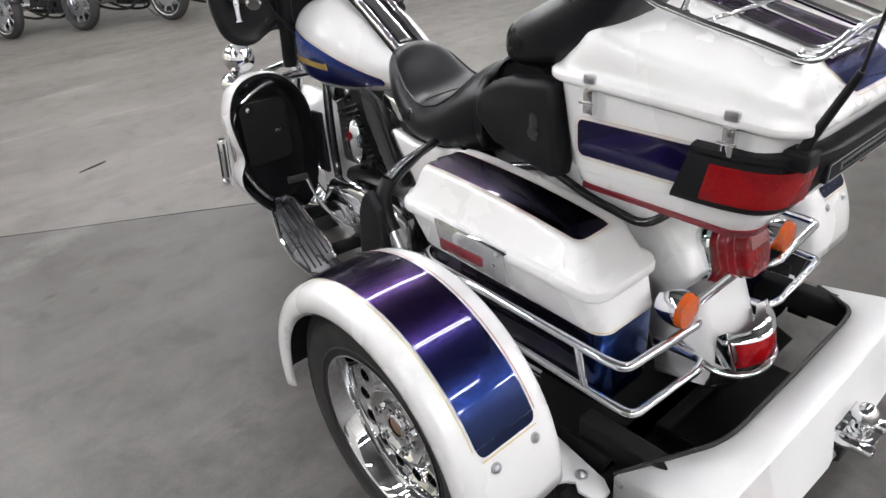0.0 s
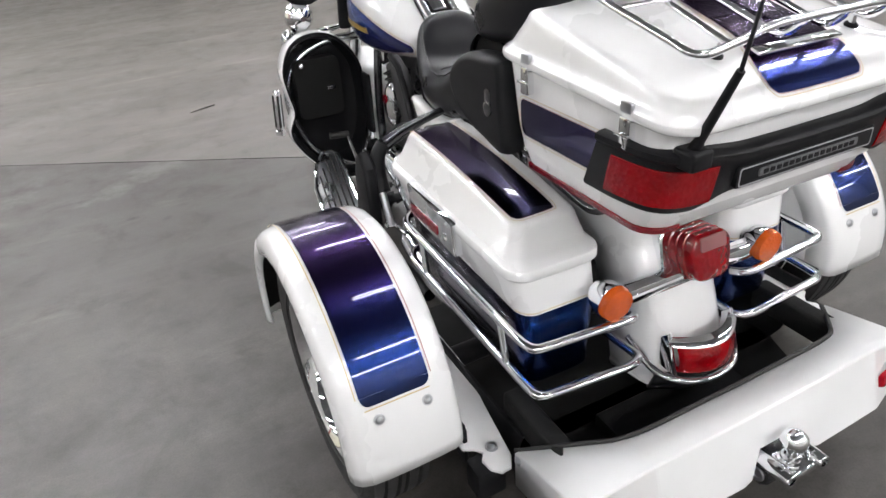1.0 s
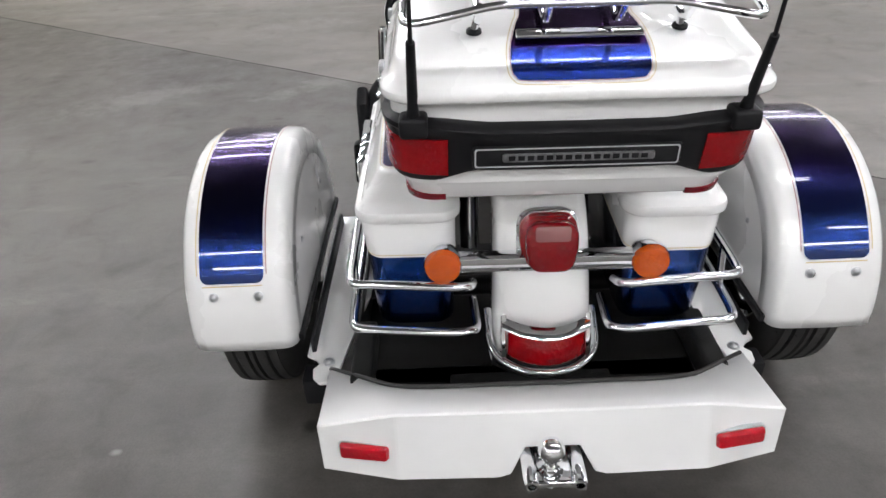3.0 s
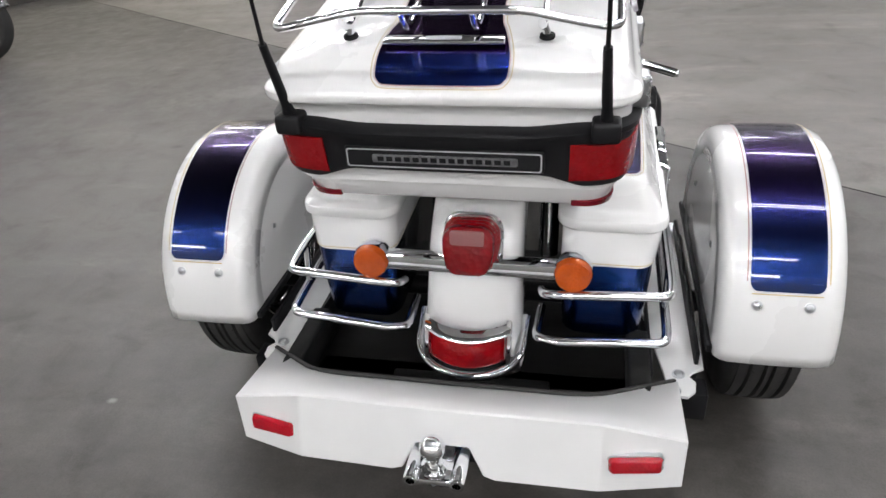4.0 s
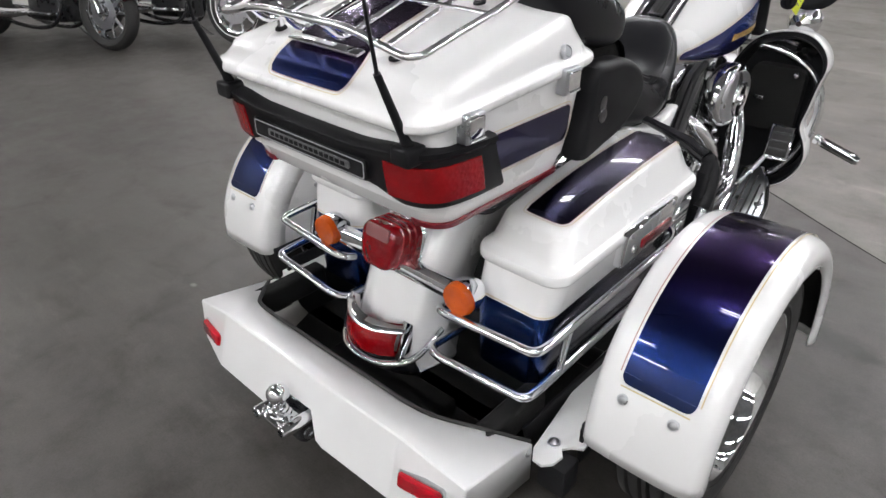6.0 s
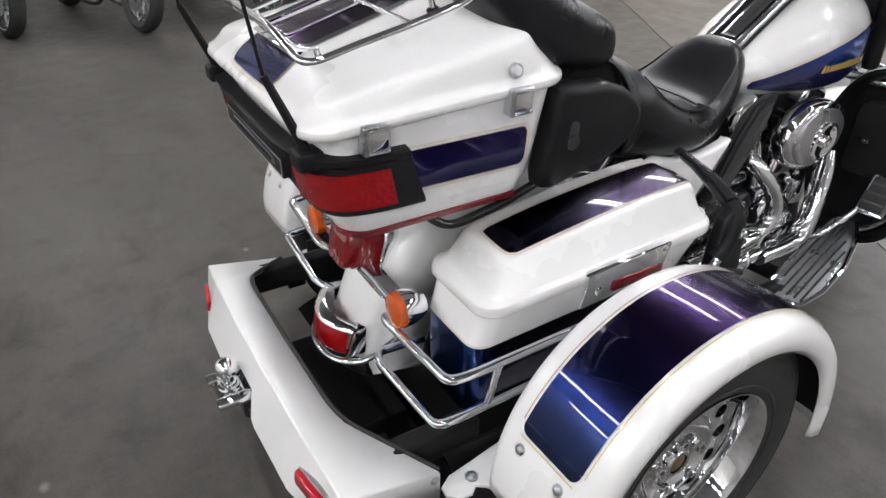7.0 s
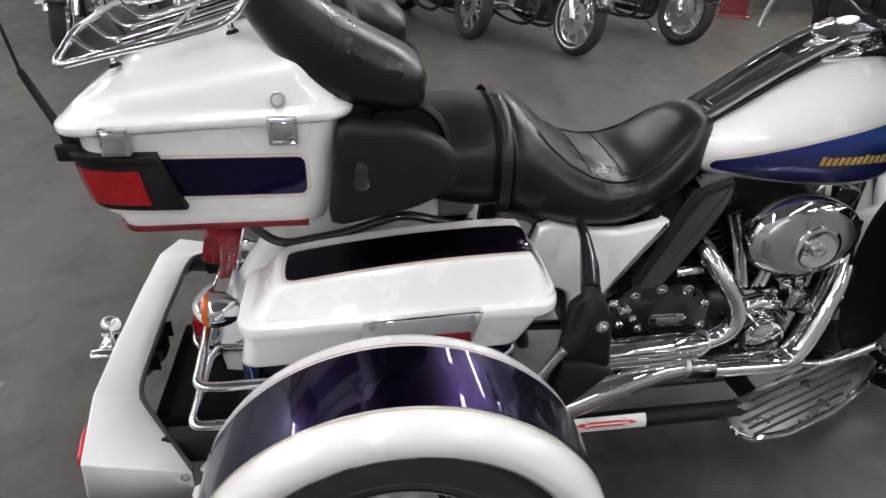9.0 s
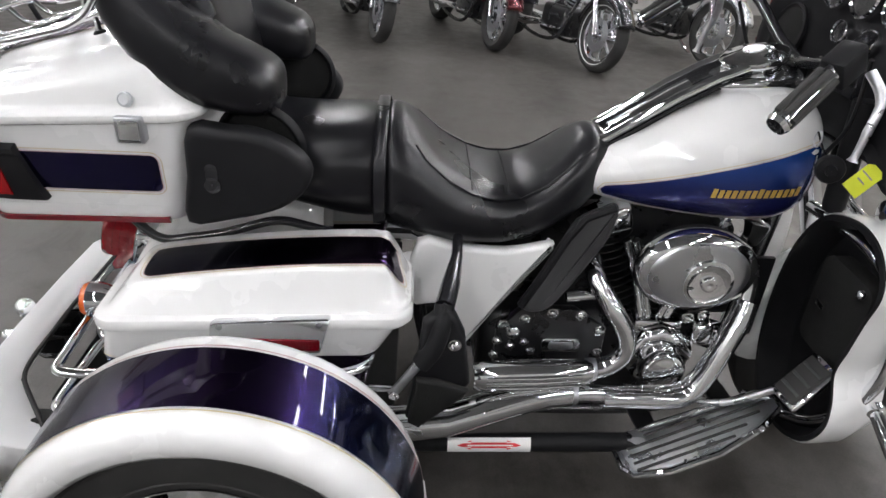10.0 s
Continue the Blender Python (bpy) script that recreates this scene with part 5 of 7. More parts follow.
# -- seat, pods and backrest
def section(y, hw, zt, zb, dish=0.0, full=2.6, n=24, cx=BX):
    """A rounded cross section of upholstery or sheet metal at y."""
    pts = []
    zc, h = (zt + zb) / 2, (zt - zb) / 2
    for k in range(n):
        a = 2 * math.pi * k / n
        c, sn = math.cos(a), math.sin(a)
        x = hw * math.copysign(abs(c) ** (2 / full), c)
        z = h * math.copysign(abs(sn) ** (2 / full), sn)
        if sn > 0 and dish:
            z -= dish * (1 - (x / hw) ** 2)
        pts.append((cx + x, y, zc + z))
    return pts


def seat():
    s_ = part("rider_seat", loft([section(*a) for a in (
        (0.815, 0.05, 0.91, 0.82), (0.80, 0.085, 0.94, 0.80), (0.765, 0.115, 0.952, 0.765), (0.72, 0.14, 0.93, 0.73, 0.002), (0.66, 0.162, 0.876, 0.70, 0.008), (0.60, 0.182, 0.846, 0.684, 0.016),
        (0.54, 0.196, 0.838, 0.680, 0.018), (0.48, 0.203, 0.850, 0.682, 0.016), (0.42, 0.204, 0.878, 0.684, 0.012), (0.37, 0.2, 0.918, 0.688, 0.006), (0.32, 0.194, 0.960, 0.695), (0.285, 0.189, 0.971, 0.70), (0.25, 0.184, 0.968, 0.715))]), LEATHER, trike, "black vinyl rider seat", 70)
    m = s_.modifiers.new("soft", "SUBSURF")
    m.levels = m.render_levels = 2
    st = tree_of(s_)
    p = part("pillion_seat", loft([section(*a) for a in (
        (0.265, 0.155, 0.952, 0.74), (0.255, 0.178, 0.967, 0.722), (0.18, 0.187, 0.963, 0.73), (0.09, 0.187, 0.958, 0.755), (0.0, 0.185, 0.960, 0.785), (-0.09, 0.18, 0.965, 0.83), (-0.1, 0.16, 0.955, 0.85))]), LEATHER, trike, "black vinyl pillion seat", 70)
    m = p.modifiers.new("soft", "SUBSURF")
    m.levels = m.render_levels = 2
    def on_seat(x, y):
        hit = st.ray_cast(Vector((BX + x, y, 1.5)), Vector((0, 0, -1)))[0]
        return hit + Vector((0, 0, 0.0008))
    for y, w in ((0.56, 0.13), (0.47, 0.145)):
        part("seam", tube([on_seat(w * k / 8, y) for k in range(-8, 9)], 0.002, 6), BLACK, s_)
    for k in (-1, 1):
        part("welt", tube([on_seat(k * x, y) for x, y in ((0.06, 0.80), (0.09, 0.76), (0.115, 0.71), (0.135, 0.65), (0.15, 0.59), (0.158, 0.53), (0.16, 0.47), (0.155, 0.41), (0.145, 0.36), (0.125, 0.335))], 0.003, 6), LEATHER, s_)
    # grab strap
    ring = section(0.0, 0.191, 0.976, 0.70, n=32)
    keep = [q for q in ring if q[2] > 0.745]
    keep.sort(key=lambda q: math.atan2(q[2] - 0.85, q[0] - BX) if q[2] > 0.85 else math.atan2(q[2] - 0.85, q[0] - BX) + (0 if q[0] > BX else 2 * math.pi))
    part("grab_strap", loft([[(q[0] * (1 + e) - BX * e, y, q[2] + e * 0.05) for q in keep] for y, e in ((0.242, 0.0), (0.244, 0.035), (0.268, 0.035), (0.27, 0.0))], cap=False, closed=False), LEATHER, p, "stitched black grab strap", 70)
    for s in (-1, 1):
        o = [(-0.122, 0.815), (-0.03, 0.825), (0.05, 0.846), (0.10, 0.876), (0.128, 0.915), (0.122, 0.952), (0.085, 0.987), (0.03, 1.010), (-0.03, 1.015), (-0.1, 1.015), (-0.112, 0.92)]
        oo = [(q.x, q.y) for q in spline([(a, b, 0) for a, b in o], 3, True)]
        pod = part("speaker_pod", slab(oo, "x", X(s, 0.262), X(s, 0.325), 0.018, 4), BLACK, trike, "black speaker pod beside the pillion")
        part("pod_button", lathe([(0, 0.017), (0.004, 0.016), (0.006, 0.008), (0.004, 0.0005)], (X(s, 0.324), -0.06, 0.905), (s, 0, 0), 18), BLACK_GLOSS, pod)
        part("pod_slot", slab(rrect2(-0.072, -0.048, 0.898, 0.95, 0.011, 4, 2), "x", X(s, 0.3235), X(s, 0.3265), 0.001), BLACK_GLOSS, pod)
        part("speaker_ring", lathe([(0.0, 0.085), (0.016, 0.092), (0.022, 0.088), (0.024, 0.082), (0.016, 0.076), (0.008, 0.074)], (X(s, 0.262), 0.022, 0.962), (-s, 0.12, 0.15), 36), BLACK, pod, "round black speaker surround")
        part("speaker_mesh", lathe([(0.009, 0.0755), (0.014, 0.05), (0.016, 0.0005)], (X(s, 0.262), 0.022, 0.962), (-s, 0.12, 0.15), 36), CARPET, pod)
        # side bolster of the backrest
        w = part("backrest_wing", loft([section(y, hw, zt, zb, 0, 3.0, 20, X(s, c)) for y, c, hw, zt, zb in (
            (-0.27, 0.17, 0.05, 1.30, 1.20), (-0.25, 0.175, 0.09, 1.345, 1.17), (-0.19, 0.188, 0.1, 1.29, 1.09), (-0.13, 0.198, 0.1, 1.228, 1.045), (-0.06, 0.205, 0.098, 1.180, 1.028), (0.0, 0.208, 0.094, 1.150, 1.022), (0.045, 0.21, 0.088, 1.130, 1.022), (0.070, 0.212, 0.066, 1.105, 1.034))]), LEATHER, trike, "padded black backrest wing", 70)
        m = w.modifiers.new("soft", "SUBSURF")
        m.levels = m.render_levels = 2
    b = part("backrest_pad", loft([[(x, y, z) for x, y, z in rring(BX - hw, BX + hw, y0, y1, 0.05, z, 5, 3)] for z, hw, y0, y1 in (
        (1.0, 0.12, -0.12, -0.05), (1.02, 0.155, -0.14, -0.03), (1.12, 0.17, -0.19, -0.045), (1.25, 0.175, -0.235, -0.085), (1.34, 0.165, -0.25, -0.12), (1.37, 0.13, -0.235, -0.15))]), LEATHER, trike, "padded black passenger backrest", 70)
    m = b.modifiers.new("soft", "SUBSURF")
    m.levels = m.render_levels = 2


seat()


# -- tank and console
def tank():
    rings = [section(y, hw, zt, zb, 0.0, f, 40) for y, hw, zt, zb, f in (
        (0.722, 0.03, 0.862, 0.828, 2.3), (0.735, 0.085, 0.888, 0.812, 2.5), (0.77, 0.118, 0.908, 0.798, 2.7), (0.84, 0.150, 0.942, 0.782, 2.5), (0.93, 0.176, 1.000, 0.768, 2.45), (1.03, 0.193, 1.052, 0.755, 2.45),
        (1.12, 0.199, 1.076, 0.747, 2.45), (1.20, 0.194, 1.076, 0.747, 2.5), (1.255, 0.176, 1.06, 0.765, 2.5), (1.285, 0.135, 1.04, 0.80, 2.5), (1.297, 0.08, 1.0, 0.85, 2.2))]
    t = part("fuel_tank", loft(rings), WHITE, trike, "pearl white fuel tank with candy blue side panels", 70)
    m = t.modifiers.new("soft", "SUBSURF")
    m.levels = m.render_levels = 2
    tt = tree_of(t)
    o = [(0.782, 0.836), (0.79, 0.848), (0.84, 0.863), (0.93, 0.890), (1.03, 0.921), (1.13, 0.950), (1.2, 0.971), (1.245, 0.982), (1.262, 0.968), (1.274, 0.92), (1.268, 0.865), (1.24, 0.826), (1.19, 0.806), (1.1, 0.798), (1.0, 0.800), (0.9, 0.810), (0.82, 0.823), (0.79, 0.826)]
    dense = []
    for (a, b), (c, d) in zip(o, o[1:] + o[:1]):
        k = max(1, int(math.hypot(c - a, d - b) / 0.012))
        dense += [(a + (c - a) * i / k, b + (d - b) * i / k) for i in range(k)]
    for s in (-1, 1):
        def ray(u, v, s=s):
            return (BX + s * 1.0, u, v), (-s, 0, 0)
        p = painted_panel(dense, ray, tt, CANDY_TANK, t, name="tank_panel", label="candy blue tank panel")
        # plain gold blocks where a maker's name stands
        for i in range(14):
            a = 1.018 + i * 0.0149
            tall = 0.0235 if i in (0, 7, 13) else 0.0205
            q = [(a + 0.002, 0.857 + i * 0.0008), (a + 0.013, 0.857 + i * 0.0008), (a + 0.0145, 0.857 + tall + i * 0.0008), (a + 0.0035, 0.857 + tall + i * 0.0008)]
            part("gold_block", decal(q, ray, tt, lift=0.0042, rings=1), GOLD, p)
    # console strip with chrome rails
    pts = [(0.778, 0.911), (0.803, 0.927), (0.87, 0.972), (0.95, 1.026), (1.03, 1.072), (1.10, 1.103)]
    c = part("dash_console", loft([[(BX + x, y, z + h) for x, h in ((-0.058, -0.014), (-0.052, 0.012), (-0.04, 0.018), (-0.03, 0.010), (0.03, 0.010), (0.04, 0.018), (0.052, 0.012), (0.058, -0.014))] for y, z in pts]), BLACK_GLOSS, t, "gloss black console with chrome rails", 50)
    for s in (-1, 1):
        part("console_rail", tube([(X(s, 0.050 + 0.006 * i / 5), y, z + 0.016) for i, (y, z) in enumerate(pts)], 0.0115, 12), CHROME, c)
        part("tank_seam", tube([(X(s, 0.066), y, z + 0.0005) for y, z in pts], 0.003, 6), BLACK, c)
    part("console_blade", loft([[(BX + x, y, z + 0.014 + h) for x, h in ((-0.026, 0), (-0.02, 0.005), (0.02, 0.005), (0.026, 0))] for y, z in ((0.81, 0.932), (0.87, 0.972), (0.95, 1.026), (0.985, 1.046))]), CHROME, c, "chrome console blade")
    part("console_clip", box(BX - 0.05, BX + 0.05, 0.783, 0.80, 0.918, 0.942, 0.004), CHROME, c)
    ax, cc = (0, -0.27, 0.96), (BX, 1.13, 1.118)
    part("cap_base", loft([section(y, w, zt, zb, 0, 2.3, 28) for y, w, zt, zb in ((1.03, 0.052, 1.082, 1.05), (1.06, 0.07, 1.098, 1.05), (1.12, 0.08, 1.112, 1.05), (1.18, 0.075, 1.12, 1.05), (1.235, 0.055, 1.108, 1.05), (1.25, 0.03, 1.09, 1.06))]), CHROME, c, "chrome instrument dome under the cap", 60)
    cap = part("fuel_cap", lathe([(-0.012, 0.062), (0.0, 0.074), (0.009, 0.0775), (0.015, 0.076), (0.019, 0.069), (0.0195, 0.058), (0.023, 0.05), (0.027, 0.03), (0.0285, 0.0005)], cc, ax, 44), CHROME, t, "domed chrome fuel cap")
    part("cap_emblem", lathe([(0.027, 0.026), (0.0305, 0.024), (0.0315, 0.012), (0.0315, 0.0005)], cc, ax, 18), STEEL, cap)
    for k_ in range(16):
        a_ = 2 * math.pi * k_ / 16
        part("cap_flute", ball((cc[0] + 0.072 * math.cos(a_), cc[1] + 0.070 * math.sin(a_) * 0.96, cc[2] + 0.012 + 0.070 * math.sin(a_) * 0.27), 0.006, seg=8), CHROME, cap)


tank()


# -- engine, gearbox, pipes
def engine():
    e = part("engine_case", box(X(-1, 0.125), X(1, 0.125), 0.86, 1.13, 0.2, 0.46, 0.03, 3), ENGINE, trike, "black twin-cylinder engine with chrome covers")
    for base, top in (((BX, 1.045, 0.44), (BX, 1.155, 0.70)), ((BX, 0.93, 0.44), (BX, 0.835, 0.70))):
        a, b = Vector(base), Vector(top)
        d = (b - a).normalized()
        cyl = part("cylinder", rod(a, b, 0.062, 24), ENGINE, e)
        for i in range(11):
            c = a + (b - a) * (0.12 + 0.078 * i)
            part("cooling_fin", lathe([(-0.0028, 0.06), (-0.0022, 0.083), (0.0022, 0.083), (0.0028, 0.06)], c, d, 28, squash=(1.0, 1.15)), ENGINE, cyl)
        h = part("rocker_cover", box(X(-1, 0.09), X(1, 0.105), -0.065, 0.065, -0.03, 0.045, 0.018, 3), CHROME, e, "chrome rocker cover")
        h.matrix_basis = Matrix.Translation(b + d * 0.035) @ Matrix.Rotation(math.atan2(-d.y, d.z), 4, "X")
        for s in (-1, 1):
            bolt("cover_bolt", b + d * 0.08 + Vector((s * 0.06, 0.0, 0)), d, 0.008, e, CHROME)
    # added black slab that blocks the view through the engine bay
    part("coil_cover", box(X(-1, 0.055), X(1, 0.055), 0.50, 1.24, 0.44, 0.78, 0.02), ENGINE, e, "black filler slab added behind the engine")
    # right side: air cleaner, cam cover, push rods
    ac = part("air_cleaner", lathe([(-0.08, 0.070), (-0.06, 0.098), (-0.03, 0.107), (-0.008, 0.105), (0.0, 0.1), (0.006, 0.085)], (X(1, 0.235), 1.02, 0.680), (1, 0, 0), 48, squash=(1.0, 1.42)), CHROME, e, "oval chrome air cleaner cover", 50)
    part("cover_face", lathe([(0.004, 0.088), (0.010, 0.084), (0.014, 0.07), (0.015, 0.0005)], (X(1, 0.235), 1.02, 0.680), (1, 0, 0), 48, squash=(1.0, 1.42)), STEEL, ac)
    part("cover_badge", lathe([(0.013, 0.062), (0.021, 0.060), (0.023, 0.052), (0.020, 0.048), (0.020, 0.02), (0.028, 0.018), (0.03, 0.010), (0.026, 0.0005)], (X(1, 0.235), 1.04, 0.668), (1, 0, 0), 36), CHROME, ac, "round chrome badge")
    part("breather_band", lathe([(-0.06, 0.1), (-0.055, 0.104), (-0.03, 0.104), (-0.026, 0.1)], (X(1, 0.235), 1.02, 0.680), (1, 0, 0), 40, squash=(1.0, 1.32)), BLACK, ac)
    cc = part("cam_cover", lathe([(-0.12, 0.09), (-0.06, 0.082), (-0.04, 0.06), (-0.022, 0.055), (-0.018, 0.060), (0.0, 0.060), (0.006, 0.055), (0.004, 0.046), (0.007, 0.04), (0.008, 0.0005)], (X(1, 0.215), 1.01, 0.37), (1, 0, 0), 36), CHROME, e, "round chrome timing cover", 40)
    part("case_horn", loft([section(y, 0.035, z + 0.03, z - 0.03, 0, 2.2, 16, X(1, 0.15)) for y, z in ((0.93, 0.40), (0.955, 0.44), (1.0, 0.455), (1.05, 0.44), (1.09, 0.40))]), CHROME, cc)
    for i in range(5):
        a = 2 * math.pi * i / 5 + 0.3
        bolt("cover_bolt", (X(1, 0.216), 1.01 + 0.05 * math.cos(a), 0.37 + 0.05 * math.sin(a)), (1, 0, 0), 0.005, cc, CHROME)
    for y0, y1 in ((0.955, 0.875), (0.975, 0.9), (1.02, 1.10), (1.0, 1.075)):
        part("push_rod_tube", tube([(X(1, 0.125), y0, 0.47), (X(1, 0.12), (y0 + y1) / 2, 0.6), (X(1, 0.115), y1, 0.7)], [0.013, 0.009, 0.011], 12), CHROME, e, "chrome push rod tube")
    lb = part("lifter_block", box(X(1, 0.09), X(1, 0.155), 0.93, 1.06, 0.44, 0.485, 0.008), CHROME, e)
    for y in (0.95, 0.985, 1.015, 1.045):
        bolt("cover_bolt", (X(1, 0.155), y, 0.463), (1, 0, 0), 0.006, lb, CHROME)
    flt = part("oil_filter", lathe([(0, 0.038), (0.005, 0.04), (0.07, 0.04), (0.078, 0.034), (0.08, 0.0005)], (BX + 0.09, 1.12, 0.42), (0.5, 1, 0.0), 24), CHROME, e, "chrome oil filter")
    vr = part("sensor_block", box(X(1, 0.12), X(1, 0.19), 1.08, 1.13, 0.44, 0.5, 0.01, 3), CHROME, e)
    for y, z in ((1.075, 0.43), (1.1, 0.52), (1.06, 0.51), (1.14, 0.46)):
        bolt("cover_bolt", (X(1, 0.17), y, z), (1, 0, 0), 0.012, e, CHROME)
    # gearbox
    g = part("gearbox", box(X(-1, 0.13), X(1, 0.15), 0.52, 0.86, 0.24, 0.50, 0.035, 3), ENGINE, trike, "black gearbox with chrome bolts")
    part("side_cover", slab([(0.56, 0.34), (0.56, 0.46), (0.62, 0.53), (0.76, 0.53), (0.85, 0.47), (0.85, 0.36), (0.8, 0.33)], "x", X(1, 0.15), X(1, 0.178), 0.008), ENGINE, g)
    mp = part("maker_plate", slab(rrect2(0.68, 0.785, 0.405, 0.446, 0.014, 4, 3), "x", X(1, 0.177), X(1, 0.188), 0.004), CHROME, g, "chrome plate")
    part("plate_recess", slab(rrect2(0.70, 0.765, 0.414, 0.437, 0.006, 3, 2), "x", X(1, 0.187), X(1, 0.1895), 0.001), STEEL, mp)
    for y, z in ((0.565, 0.43), (0.575, 0.48), (0.6, 0.415), (0.63, 0.50), (0.70, 0.52), (0.775, 0.515), (0.635, 0.43), (0.83, 0.47), (0.835, 0.4), (0.655, 0.40), (0.56, 0.385)):
        bolt("cover_bolt", (X(1, 0.179), y, z), (1, 0, 0), 0.011, g, CHROME)
    part("solenoid", rod((X(1, 0.17), 0.73, 0.565), (X(1, 0.17), 0.80, 0.575), 0.016, 14), CHROME, g)
    part("side_knob", lathe([(0, 0.018), (0.03, 0.018), (0.035, 0.012), (0.036, 0.0005)], (X(1, 0.17), 0.60, 0.47), (1, 0, 0), 16), CHROME, g)
    # left side: primary case
    pr = part("primary_case", slab([(0.60, 0.30), (0.62, 0.42), (0.72, 0.46), (0.95, 0.46), (1.1, 0.44), (1.16, 0.36), (1.13, 0.27), (1.0, 0.23), (0.7, 0.23)], "x", X(-1, 0.13), X(-1, 0.215), 0.02, 3), CHROME, e, "chrome primary case")
    part("derby_cover", lathe([(0, 0.085), (0.012, 0.082), (0.016, 0.07), (0.016, 0.0005)], (X(-1, 0.214), 0.74, 0.335), (-1, 0, 0), 32), CHROME, pr)
    part("inspection_cover", slab(rrect2(0.94, 1.08, 0.30, 0.38, 0.035, 5, 2), "x", X(-1, 0.214), X(-1, 0.226), 0.004), CHROME, pr)
    hc = part("horn_cover", lathe([(0, 0.05), (0.02, 0.052), (0.035, 0.04), (0.042, 0.02), (0.043, 0.0005)], (X(-1, 0.12), 0.985, 0.60), (-1, 0, 0), 28, squash=(1.6, 0.8)), CHROME, e, "chrome horn cover")
    part("emblem", lathe([(0.04, 0.018), (0.045, 0.016), (0.046, 0.0005)], (X(-1, 0.12), 0.985, 0.625), (-1, 0, 0), 16), RED_DEEP, hc)


def pipes():
    r = part("rear_pipe", tube(spline([(X(1, 0.12), 0.80, 0.64), (X(1, 0.19), 0.792, 0.632), (X(1, 0.235), 0.83, 0.58), (X(1, 0.25), 0.872, 0.515), (X(1, 0.255), 0.875, 0.455), (X(1, 0.255), 0.83, 0.415), (X(1, 0.258), 0.74, 0.405), (X(1, 0.262), 0.60, 0.40), (X(1, 0.265), 0.50, 0.39)], 7), 0.0245, 18), CHROME, trike, "chrome rear exhaust pipe")
    part("heat_shield", loft([section(y, w, z + h, z - h, 0, 2.3, 20, X(1, 0.266)) for y, w, h, z in ((0.80, 0.024, 0.026, 0.408), (0.78, 0.031, 0.034, 0.405), (0.7, 0.033, 0.04, 0.397), (0.6, 0.033, 0.042, 0.39), (0.52, 0.032, 0.038, 0.385), (0.50, 0.026, 0.03, 0.385))]), CHROME, r, "chrome heat shield")
    part("pipe_clamp", lathe([(-0.012, 0.0265), (-0.008, 0.0285), (0.008, 0.0285), (0.012, 0.0265)], (X(1, 0.2555), 0.80, 0.4075), (0, 1, 0.02), 20), STEEL, r)
    for h in (-0.012, 0.004, 0.018):
        part("shield_rib", tube([(X(1, 0.2985), 0.77, 0.404 + h), (X(1, 0.3005), 0.66, 0.394 + h), (X(1, 0.299), 0.53, 0.387 + h)], [0.002, 0.0045, 0.002], 8), CHROME, r)
    f = part("front_pipe", tube(spline([(X(1, 0.11), 1.16, 0.69), (X(1, 0.16), 1.18, 0.66), (X(1, 0.195), 1.175, 0.59), (X(1, 0.232), 1.13, 0.46), (X(1, 0.25), 1.085, 0.37), (X(1, 0.255), 1.03, 0.335), (X(1, 0.258), 0.9, 0.332), (X(1, 0.262), 0.75, 0.335), (X(1, 0.27), 0.65, 0.325)], 7), 0.0245, 18), CHROME, trike, "chrome front exhaust pipe")
    part("heat_shield", tube(spline([(X(1, 0.205), 1.182, 0.59), (X(1, 0.225), 1.165, 0.54), (X(1, 0.245), 1.132, 0.465), (X(1, 0.262), 1.085, 0.365), (X(1, 0.268), 1.03, 0.33), (X(1, 0.27), 0.9, 0.328), (X(1, 0.272), 0.84, 0.329)], 6), 0.0265, 18), CHROME, f)
    part("pipe_clamp", lathe([(-0.01, 0.026), (-0.006, 0.0285), (0.006, 0.0285), (0.01, 0.026)], (X(1, 0.262), 0.765, 0.334), (0, 1, 0), 20), STEEL, f)
    mu = part("muffler", loft([section(y, w, z + h, z - h, 0, 2.2, 22, BX + x) for y, x, w, h, z in ((0.76, 0.264, 0.027, 0.028, 0.334), (0.70, 0.268, 0.03, 0.032, 0.331), (0.62, 0.276, 0.038, 0.037, 0.318), (0.52, 0.288, 0.043, 0.04, 0.295), (0.44, 0.298, 0.045, 0.042, 0.272), (0.30, 0.302, 0.046, 0.044, 0.255), (-0.1, 0.302, 0.046, 0.044, 0.25))]), CHROME, trike, "long chrome muffler")
    part("muffler_rib", tube(spline([(X(1, 0.295), 0.66, 0.345), (X(1, 0.315), 0.56, 0.325), (X(1, 0.328), 0.46, 0.29)], 5), 0.006, 8), CHROME, mu)
    ml = part("muffler", loft([section(y, w, z + h, z - h, 0, 2.2, 22, BX - x) for y, x, w, h, z in ((0.62, 0.25, 0.03, 0.032, 0.30), (0.52, 0.288, 0.043, 0.04, 0.28), (0.30, 0.302, 0.046, 0.044, 0.255), (-0.1, 0.302, 0.046, 0.044, 0.25))]), CHROME, trike, "long chrome muffler")


engine()
pipes()


